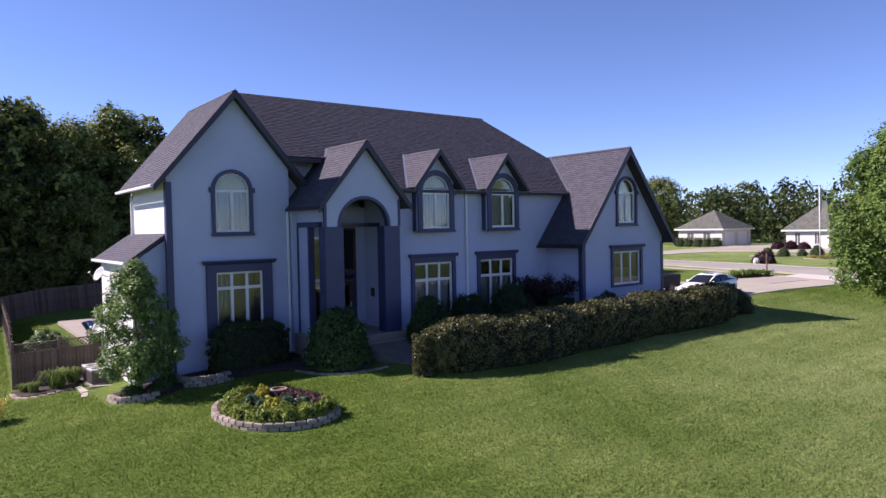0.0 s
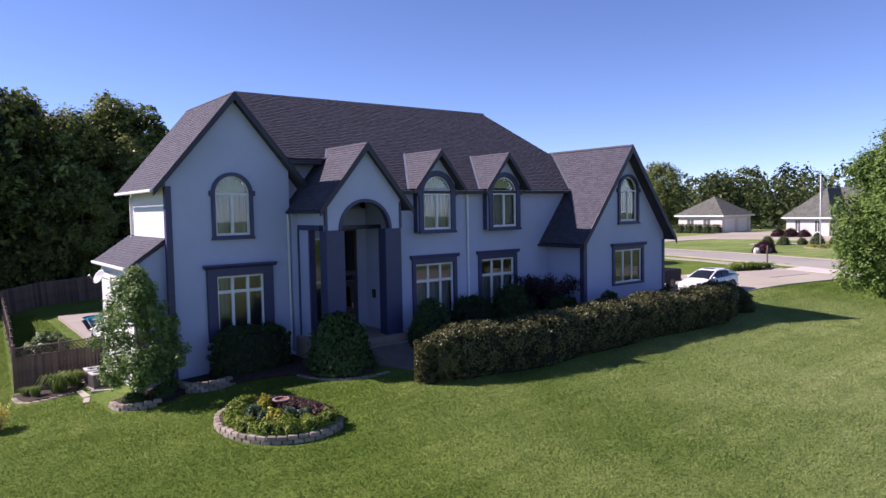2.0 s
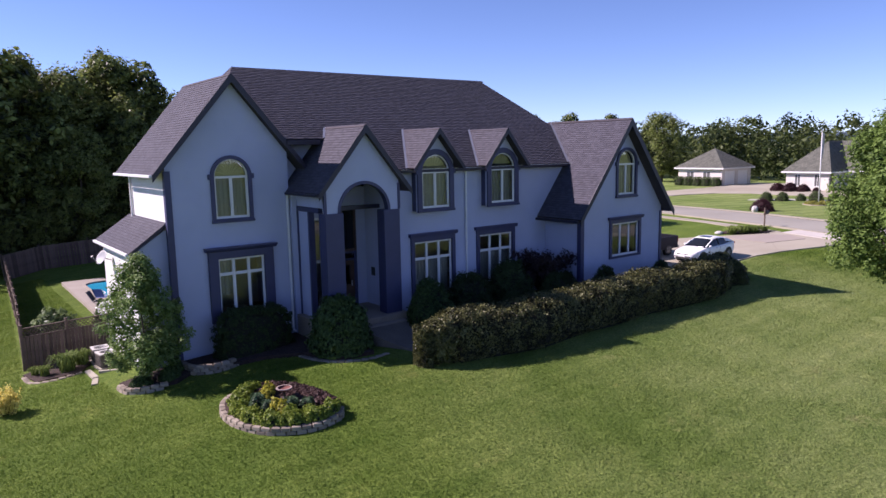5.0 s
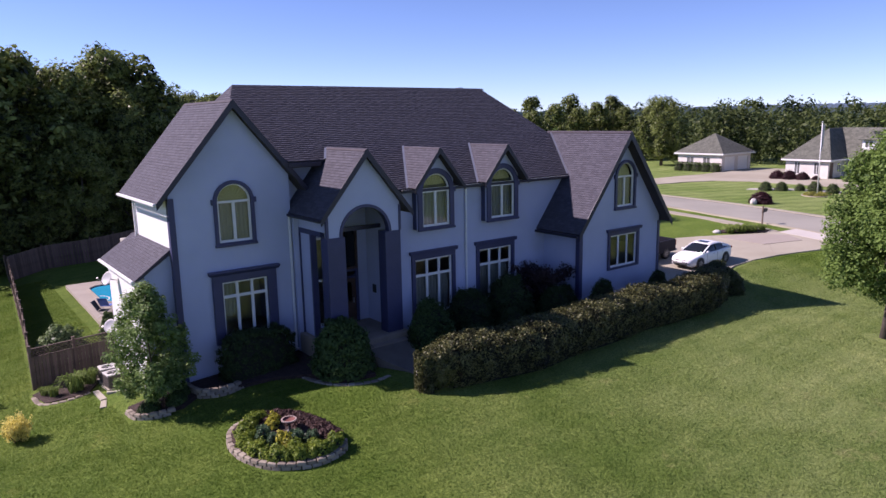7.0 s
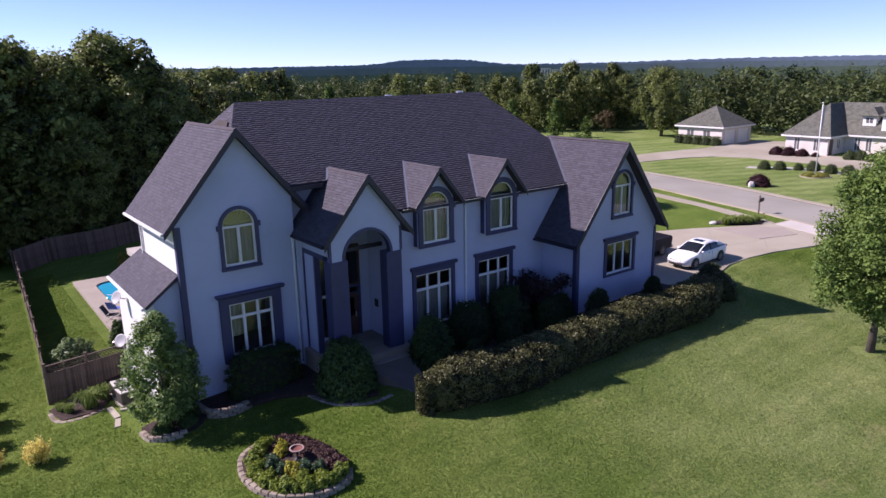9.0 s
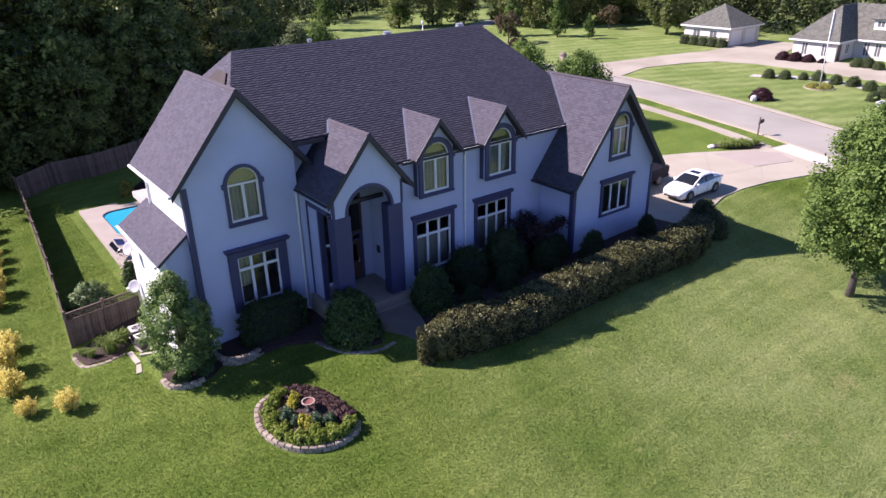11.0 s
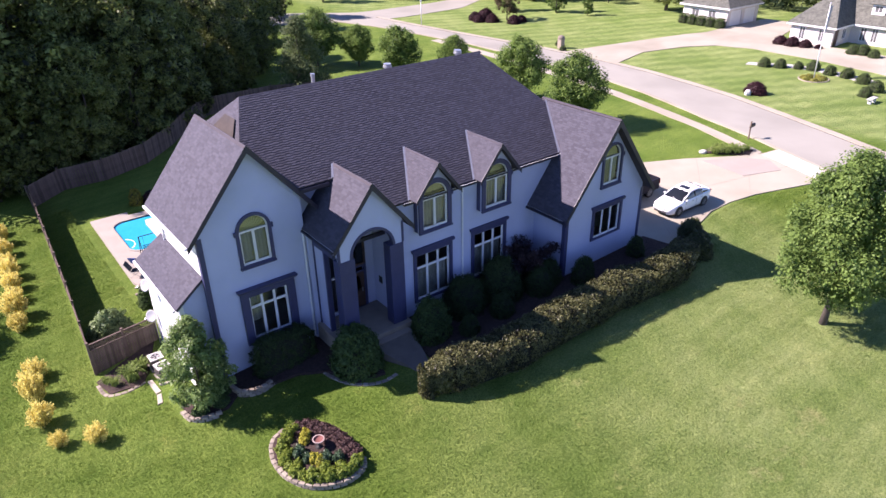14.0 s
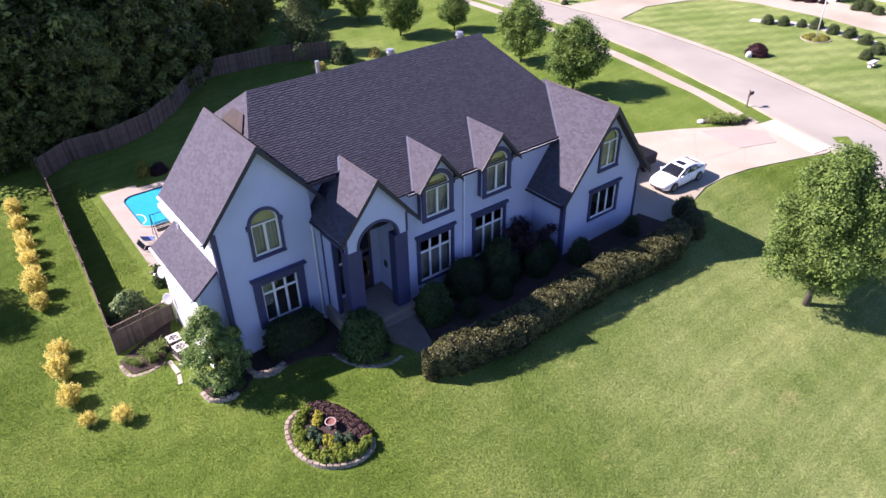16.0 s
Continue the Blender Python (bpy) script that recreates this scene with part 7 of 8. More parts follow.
# ---- car ----
def loft(b, sections):
    """Skin over rings of equal length, closed at both ends."""
    n, s0 = len(sections[0]), len(b.v)
    for s in sections:
        b.v += [tuple(p) for p in s]
    for k in range(len(sections) - 1):
        for i in range(n - 1):
            b.f.append((s0 + k * n + i, s0 + k * n + i + 1, s0 + (k + 1) * n + i + 1, s0 + (k + 1) * n + i))
    b.f.append(tuple(s0 + i for i in reversed(range(n))))
    b.f.append(tuple(s0 + (len(sections) - 1) * n + i for i in range(n)))
    return b


def wheel(parent, x, y, r=0.33, w=0.22):
    s = 1 if y > 0 else -1
    prof = [(r - 0.10, -w / 2), (r - 0.02, -w / 2), (r, -w / 2 + 0.03), (r, w / 2 - 0.03), (r - 0.02, w / 2), (r - 0.10, w / 2)]
    ty = Build().lathe(0, 0, prof, 28)
    turn = Matrix.Translation((x, y, r)) @ Matrix.Rotation(math.pi / 2, 4, "X")
    ty.v = [tuple(turn @ Vector(v)) for v in ty.v]
    tyre = part("wheel", ty, RUBBER, parent, "black tyre", smooth=True)
    rim = Build()
    for k in range(10):
        a = 2 * math.pi * k / 10
        rim.beam((x + 0.05 * math.cos(a), y + s * (w / 2 + 0.002), r + 0.05 * math.sin(a)), (x + (r - 0.1) * math.cos(a), y + s * (w / 2 + 0.002), r + (r - 0.1) * math.sin(a)), 0.035, 0.03)
    rim.tube([(x, y + s * (w / 2 - 0.03), r), (x, y + s * (w / 2 - 0.02), r)], [r - 0.09, r - 0.09], 24)
    part("rim", rim, METAL, tyre, "grey alloy rim")


def sedan():
    """A four-door fastback saloon, nose towards -x, standing at the origin."""
    th = holder("car", (0, 0, 0), label="white four-door saloon car parked on the driveway", category="car")
    ip = lambda x, xs, ys: float(np.interp(x, xs, ys))
    belt = lambda x: ip(x, [-2.32, -2.2, -1.9, -1.3, -0.85, 0.5, 1.8, 2.15, 2.32], [0.60, 0.70, 0.79, 0.89, 0.95, 0.97, 1.02, 1.03, 0.96])
    wide = lambda x: ip(x, [-2.32, -2.22, -2.0, -1.5, -0.8, 1.4, 1.9, 2.2, 2.32], [0.50, 0.68, 0.82, 0.89, 0.90, 0.90, 0.87, 0.76, 0.62])
    low = lambda x: ip(x, [-2.32, -2.1, -1.8, 1.8, 2.1, 2.32], [0.30, 0.20, 0.17, 0.18, 0.25, 0.42])
    top = lambda x: ip(x, [-1.0, -0.6, -0.15, 0.25, 0.8, 1.3, 1.7, 2.0], [0.95, 1.19, 1.385, 1.445, 1.43, 1.33, 1.18, 1.04])
    secs = []
    for k in range(40):
        x = -2.32 + 4.64 * k / 39
        w, b, l = wide(x), belt(x), low(x)
        half = [(w * 0.78, l), (w * 0.95, l + 0.07), (w * 0.99, l + 0.2), (w, (l + b) / 2), (w * 0.985, b - 0.16), (w * 0.95, b - 0.06), (w * 0.86, b - 0.015), (w * 0.55, b + 0.012), (0.0, b + 0.025)]
        secs.append([(x, -p, z) for p, z in half] + [(x, p, z) for p, z in reversed(half[:-1])])
    part("body", loft(Build(), secs), CARPAINT, th, smooth=True)

    def ring(x, grow=0.0):
        b, r = belt(x) - 0.03, top(x)
        t = min(1.0, max(0.02, (r - b) / 0.46))
        return [(0.80 - 0.05 * (1 - t), b), (0.80 - 0.07 * t + grow, b + (r - b) * 0.4), (0.80 - 0.15 * t + grow, b + (r - b) * 0.85), (0.80 - 0.20 * t, r - 0.012 + grow), (0.42, r + 0.008 + grow), (0.0, r + 0.018 + grow)]

    cab = []
    for k in range(26):
        x = -1.0 + 3.0 * k / 25
        cab.append([(x, -p, z) for p, z in ring(x)] + [(x, p, z) for p, z in reversed(ring(x)[:-1])])
    part("greenhouse", loft(Build(), cab), CARGLASS, th, "dark tinted windows", smooth=True)
    roof = []
    for k in range(14):
        x = -0.18 + 1.42 * k / 13
        h = ring(x, 0.012)[2:]
        roof.append([(x, -p, z) for p, z in h] + [(x, p, z) for p, z in reversed(h[:-1])])
    part("roof_panel", loft(Build(), roof), CARPAINT, th, smooth=True)
    part("sunroof", Build().box(-0.05, -0.36, 1.46, 0.40, 0.36, 1.478), CARGLASS, th, "dark glass sunroof", bevel=0.01)
    for s in (-1, 1):
        pil, rear = Build(), Build()
        for x0, x1 in ((-0.98, -0.7), (-0.7, -0.42), (-0.42, -0.14)):
            p, q = ring(x0)[2], ring(x1)[2]
            pil.beam((x0, s * p[0], p[1]), (x1, s * q[0], q[1]), 0.07, 0.055)
        rows = []
        for k in range(8):
            x = 1.18 + 0.82 * k / 7
            h = ring(x, 0.014)
            rows.append([(x, s * h[1][0], h[1][1]), (x, s * h[2][0], h[2][1]), (x, s * h[3][0], h[3][1]), (x, s * (h[3][0] - 0.10), h[3][1] + 0.006), (x, s * h[0][0] * 0.9, h[0][1])])
        loft(rear, rows)
        part("pillar", pil, CARPAINT, th)
        part("rear_pillar", rear, CARPAINT, th, smooth=True)
        part("centre_pillar", Build().beam((0.40, s * 0.795, 0.95), (0.38, s * 0.66, 1.37), 0.05, 0.06), DARKMETAL, th)
        part("mirror", Build().box(-0.80, min(s * 0.86, s * 1.02), 0.95, -0.64, max(s * 0.86, s * 1.02), 1.06), CARPAINT, th, "white door mirror", bevel=0.035)
        part("headlight", Build().panel([(0.40, 0.635), (0.74, 0.69), (0.76, 0.74), (0.42, 0.68)], [], lambda u, v, d: (-2.20 + (u - 0.40) * 0.75 + d, s * u, v), 0.12), CARGLASS, th, "swept headlight", bevel=0.01)
        part("tail_light", Build().box(2.13, min(s * 0.45, s * 0.76), 0.84, 2.30, max(s * 0.45, s * 0.76), 0.96), surface("red_lens", (0.25, 0.01, 0.01), (0.32, 0.02, 0.02), 0.2, 3, 20, 0), th, "red tail light", bevel=0.03)
        part("door_seam", Build().box(0.395, min(s * 0.893, s * 0.903), 0.25, 0.407, max(s * 0.893, s * 0.903), 0.88).box(-0.707, min(s * 0.893, s * 0.903), 0.3, -0.695, max(s * 0.893, s * 0.903), 0.86), DARKMETAL, th)
        part("sill", Build().box(-0.95, min(s * 0.80, s * 0.895), 0.165, 0.95, max(s * 0.80, s * 0.895), 0.24), DARKMETAL, th, bevel=0.01)
        for x in (-0.05, 0.9):
            part("door_handle", Build().box(x, min(s * 0.885, s * 0.925), 0.80, x + 0.17, max(s * 0.885, s * 0.925), 0.83), METAL, th, bevel=0.005)
        for x in (-1.38, 1.34):
            part("wheel_arch", Build().tube([(x, s * 0.70, 0.36), (x, s * 0.905, 0.36)], [0.385, 0.385], 26), DARKMETAL, th)
            wheel(th, x, s * 0.81)
    part("grille", Build().box(-2.325, -0.42, 0.58, -2.25, 0.42, 0.64).box(-2.33, -0.5, 0.30, -2.2, 0.5, 0.42), DARKMETAL, th, "dark grille and lower intake", bevel=0.01)
    part("number_plate", Build().box(-2.345, -0.2, 0.45, -2.32, 0.2, 0.55), WHITE, th, "blank pale plate")
    return th


car = sedan()
car.matrix_basis = pose(21.1, -0.5, float(gz(21, -0.5)) + 0.07, 0, -1.5, -2)


def pickup():
    """A dark pickup whose bed and tailgate show beside the garage."""
    th = holder("pickup_truck", (0, 0, 0), label="dark blue pickup truck parked beside the garage", category="truck")
    secs = []
    for x, w, lo, top in ((-2.7, 0.85, 0.5, 1.05), (-2.6, 0.95, 0.42, 1.15), (-1.3, 0.98, 0.42, 1.22), (0.6, 0.98, 0.42, 1.25), (0.65, 0.98, 0.42, 1.25)):
        half = [(w * 0.85, lo), (w, lo + 0.15), (w, top - 0.06), (w * 0.93, top), (0, top + 0.02)]
        secs.append([(x, -a, z) for a, z in half] + [(x, a, z) for a, z in reversed(half[:-1])])
    part("body", loft(Build(), secs), DARKPAINT, th, smooth=True)
    bed = Build()
    for y in (-0.98, 0.88):
        bed.box(0.65, y, 0.45, 2.75, y + 0.10, 1.28)
    bed.box(0.65, -0.88, 0.6, 2.72, 0.88, 0.68)
    part("cargo_bed", bed, DARKPAINT, th, bevel=0.015)
    part("tailgate", Build().box(2.72, -0.86, 0.62, 2.80, 0.86, 1.28), DARKPAINT, th, bevel=0.015)
    part("bumper", Build().box(2.72, -0.95, 0.42, 2.95, 0.95, 0.60), METAL, th, "chrome rear bumper", bevel=0.03)
    cab = []
    for x, w, z in ((-1.35, 0.85, 1.22), (-0.75, 0.74, 1.72), (0.35, 0.74, 1.74), (0.62, 0.80, 1.26)):
        half = [(0.92, 1.2), (w, z - 0.04), (w * 0.6, z + 0.02), (0, z + 0.03)]
        cab.append([(x, -a, q) for a, q in half] + [(x, a, q) for a, q in reversed(half[:-1])])
    part("cab", loft(Build(), cab), CARGLASS, th, "dark glazed cab", smooth=True)
    part("roof_panel", Build().box(-0.72, -0.70, 1.74, 0.34, 0.70, 1.78), DARKPAINT, th, bevel=0.02)
    for s in (-1, 1):
        part("tail_light", Build().box(2.73, min(s * 0.86, s * 0.98), 0.85, 2.81, max(s * 0.86, s * 0.98), 1.2), surface("red_lamp", (0.2, 0.01, 0.01), (0.28, 0.02, 0.02), 0.2, 3, 20, 0), th, "red tail light", bevel=0.01)
        for x in (-1.75, 1.75):
            wheel(th, x, s * 0.86, 0.39, 0.25)
    return th


truck = pickup()
truck.matrix_basis = pose(19.0, 2.95, float(gz(19, 3)) + 0.07, 0, -1.5, -2)


# ---- along the street ----
def mailbox():
    x, y = 36.5, 3.6
    g = float(gz(x, y)) + 0.05
    th = holder("mailbox", (x, y, g), label="black kerbside mailbox on a wooden post", category="mailbox")
    part("post", Build().box(x - 0.05, y - 0.05, g - 0.3, x + 0.05, y + 0.05, g + 1.55), WOOD, th, bevel=0.008)
    part("arm", Build().beam((x - 0.15, y, g + 1.02), (x + 0.55, y, g + 1.02), 0.08, 0.08), WOOD, th)
    b = Build()
    loop = [(-0.11, 0), (0.11, 0)] + [(0.11 * math.cos(math.pi * k / 8), 0.13 + 0.11 * math.sin(math.pi * k / 8)) for k in range(9)]
    b.panel(loop, [], lambda u, v, d: (x + 0.05 + d, y + u, g + 1.07 + v), 0.5)
    box = part("box", b, DARKMETAL, th, "black round-topped box")
    part("flag", Build().box(x + 0.15, y - 0.125, g + 1.2, x + 0.18, y - 0.112, g + 1.42), TERRACOTTA, box, "small red flag")


mailbox()


def lamp_post():
    x, y = 47.3, 66.6
    g = float(gz(x, y))
    th = holder("street_lamp", (x, y, g), label="slim white street lamp post beside the road", category="street lamp")
    part("pole", Build().tube([(x, y, g - 0.2), (x, y, g + 3.6)], [0.07, 0.05], 12), WHITE, th, smooth=True)
    part("lantern", Build().lathe(x, y, [(0.06, g + 3.6), (0.16, g + 3.75), (0.2, g + 4.1), (0.05, g + 4.3)], 14), WHITE, th, smooth=True)


lamp_post()


def flagpole():
    x, y = 60.2, 9.9
    g = float(gz(x, y))
    th = holder("flagpole", (x, y, g), label="tall white flagpole with its flag hanging limp", category="flagpole")
    part("pole", Build().tube([(x, y, g - 0.2), (x + 0.1, y + 0.1, g + 8.0)], [0.07, 0.045], 12), WHITE, th, smooth=True)
    part("finial", Build().lathe(x + 0.1, y + 0.1, [(0.02, g + 8.0), (0.09, g + 8.06), (0.09, g + 8.14), (0.02, g + 8.2)], 12), FLASHING, th, smooth=True)
    b = Build()
    for k in range(8):
        a, c = 0.05 + 0.08 * k, 0.05 + 0.08 * (k + 1)
        dy, dz = 0.06 * (k % 2), 0.06 * ((k + 1) % 2)
        b.face((x + 0.1 + a, y + 0.1 + dy, g + 7.9 - 0.2 * a), (x + 0.1 + c, y + 0.1 + dz, g + 7.9 - 0.2 * c), (x + 0.08 + c * 0.8, y + 0.1 + dz, g + 4.3 + 1.6 * c), (x + 0.08 + a * 0.8, y + 0.1 + dy, g + 4.3 + 1.6 * a))
    part("flag", b, surface("flag_cloth", (0.35, 0.30, 0.34), (0.62, 0.58, 0.60), 0.9, 3, 20, 0.1), th, "limp pale striped cloth")
    bed = [(x + 1.6 * math.cos(radians(a)), y + 1.6 * math.sin(radians(a))) for a in range(0, 360, 20)]
    part("edging", Build().panel(bed, [[(p[0] * 0.94 + x * 0.06, p[1] * 0.94 + y * 0.06) for p in bed]], lambda u, v, d: (u, v, float(gz(u, v)) + 0.10 - d), 0.3), STONE, th, "pale stone edging")


flagpole()
fl = bush("yellow_flowers", 231, 0.5, 0.5, 0.35, leafy("yellow_bed_leaves", (0.09, 0.13, 0.03), (0.34, 0.32, 0.06)), 700, 0.11, "yellow bedding flowers round the flagpole", "plant", "flagpole flowers")
for k in range(7):
    a = radians(52 * k)
    copy_thing(fl, pose(60.2 + 1.0 * math.cos(a), 9.9 + 1.0 * math.sin(a), float(gz(60.2, 9.9)) + 0.05, 0, 0, 40 * k))
place_bush(fl, 60.5, 9.3, 0.05)
globe = bush("boxwood_globe", 232, 0.98, 0.98, 1.55, LEAF_GLOBE, 3200, 0.09, "clipped dark green globe shrub across the street", group="globe shrubs across the street", bumps=20, loose=0.02)
for k, (x, y, s) in enumerate(((62.5, 15.1, 0.98), (63.3, 13.3, 0.8), (63.9, 11.85, 1.1), (63.4, 9.65, 1.0), (63.4, 7.75, 1.05), (62.35, 5.55, 1.05), (57.5, 3.2, 0.95), (60.1, 3.3, 1.1), (73.7, 12.0, 1.1), (74.1, 10.9, 1.2), (73.5, 9.4, 1.0), (75.2, 7.6, 1.1), (52.6, 41.6, 0.7), (50.4, 38.8, 0.7))):
    globe.scale = (s * 0.84, s * 0.84, s * 0.78)
    copy_thing(globe, pose(x, y, float(gz(x, y)), 0, 0, 50 * k))
globe.scale = (0.84, 0.84, 0.78)
place_bush(globe, 61.8, 16.7)
wine = bush("barberry_globe", 233, 1.15, 1.1, 1.5, LEAF_WINE, 6500, 0.10, "rounded burgundy shrub on the lawn across the street", group="burgundy shrubs across the street", bumps=18, loose=0.04)
for k, (x, y, s) in enumerate(((73.0, 21.0, 0.95), (73.0, 19.4, 1.0), (73.3, 17.8, 0.85), (73.6, 16.2, 0.5), (56.2, 62.8, 1.0), (57.6, 61.2, 1.1), (56.9, 64.6, 1.1), (59.2, 57.8, 1.1), (60.9, 57.9, 0.9), (58.2, 63.6, 1.5))):
    wine.scale = (s, s, s * 0.85)
    copy_thing(wine, pose(x, y, float(gz(x, y)), 0, 0, 50 * k))
wine.scale = (0.95, 1.2, 0.92)
place_bush(wine, 50.5, 11.2)
GRAVEL = surface("pale_gravel", (0.34, 0.32, 0.29), (0.5, 0.475, 0.44), 0.9, 2, 20, 0.6)
part("gravel_strip", strip([(60.9, 18.6), (62.9, 14.6), (63.5, 11), (63.0, 7.8), (62.2, 4.6)], [(62.2, 18.9), (64.3, 15), (65, 11), (64.5, 7.4), (63.6, 4.2)], 0.05), GRAVEL, label="pale gravel strip under the globe shrubs", category="gravel", kind="structure")
box_h = bush("boxwood_block", 234, 0.78, 0.68, 1.5, LEAF_GLOBE, 2200, 0.11, "clipped square boxwood against the garage building", group="boxwoods against the outbuilding", boxy=0.7, bumps=18, loose=0.02)
for k in range(1, 5):
    copy_thing(box_h, pose(76.3, 38.3 - 1.55 * k, float(gz(76.3, 38 - 1.5 * k)), 0, 0, 90))
place_bush(box_h, 76.3, 38.3, 0, 90)
plum = tree("plum_tree", 111, 5.0, 1.0, 2.2, leafy("bronze_leaves", (0.04, 0.03, 0.018), (0.13, 0.10, 0.05)), 40, 3500, 0.25, "round", 0.1, label="bronze-leaved small tree in a bed across the street")
put(plum, 82.9, 58.6, 0.8, 50)
set_down(plum, 60.4, 60.8)


def stone_pillar():
    x, y = 51.5, 40.2
    g = float(gz(x, y))
    th = holder("mailbox_pillar", (x, y, g), label="grey stone mailbox pillar with a rounded cap", category="pillar")
    part("shaft", Build().box(x - 0.35, y - 0.35, g - 0.2, x + 0.35, y + 0.35, g + 1.3), STONE, th, bevel=0.03)
    part("cap", Build().lathe(x, y, [(0.5, g + 1.3), (0.5, g + 1.4), (0.38, g + 1.62), (0.1, g + 1.75)], 12), STONE, th)


stone_pillar()


# ---- houses across the street ----
def hip_house(name, label, x0, x1, y0, y1, z, eave, rise, ridge_axis="y", over=0.45):
    th = holder(name, ((x0 + x1) / 2, (y0 + y1) / 2, z), label=label, category="house")
    cx, cy = (x0 + x1) / 2, (y0 + y1) / 2
    half = min(x1 - x0, y1 - y0) / 2
    e = z + eave
    a, b, c, d = (x0 - over, y0 - over, e), (x1 + over, y0 - over, e), (x1 + over, y1 + over, e), (x0 - over, y1 + over, e)
    if ridge_axis == "y":
        p, q = (cx, y0 + half, e + rise), (cx, y1 - half, e + rise)
        planes = [[a, b, p], [b, c, q, p], [c, d, q], [d, a, p, q]]
    else:
        p, q = (x0 + half, cy, e + rise), (x1 - half, cy, e + rise)
        planes = [[a, b, q, p], [b, c, q], [c, d, p, q], [d, a, p]]
    for pl in planes:
        pts = []
        for v in pl:
            if not pts or (Vector(v) - Vector(pts[-1])).length > 0.05:
                pts.append(v)
        roof_plane(th, pts, material=SHINGLE_GREEN, course=0.30, deck=SHINGLE_GREEN)
    part("eaves_board", Build().panel([(x0 - over - 0.03, y0 - over - 0.03), (x1 + over + 0.03, y0 - over - 0.03), (x1 + over + 0.03, y1 + over + 0.03), (x0 - over - 0.03, y1 + over + 0.03)], [[(x0 + 0.1, y0 + 0.1), (x1 - 0.1, y0 + 0.1), (x1 - 0.1, y1 - 0.1), (x0 + 0.1, y1 - 0.1)]], lambda u, v, dd: (u, v, e - 0.02 - dd), 0.22), WHITE, th, "white eaves board")
    return th


GREYPANE = surface("curtained_pane", (0.10, 0.10, 0.10), (0.16, 0.16, 0.155), 0.1, 2, 10, 0.0)


def small_window(th, plane, u0, u1, z0, z1, axis):
    """A white-framed window on an outer wall; axis 'x' looks to -x, 'y' to -y."""
    if axis == "x":
        place = lambda u, v, d: (plane - 0.05 + d, u, v)
    else:
        place = lambda u, v, d: (u, plane - 0.05 + d, v)
    mid = (u0 + u1) / 2
    cells = [rect_loop(u0 + 0.07, mid - 0.03, z0 + 0.07, z1 - 0.07), rect_loop(mid + 0.03, u1 - 0.07, z0 + 0.07, z1 - 0.07)]
    w = part("window", Build().panel(rect_loop(u0, u1, z0, z1), cells, place, 0.1), WHITE, th)
    for c in cells:
        part("pane", Build().panel(c, [], lambda u, v, d: place(u, v, d + 0.05), 0.02), GREYPANE, w)


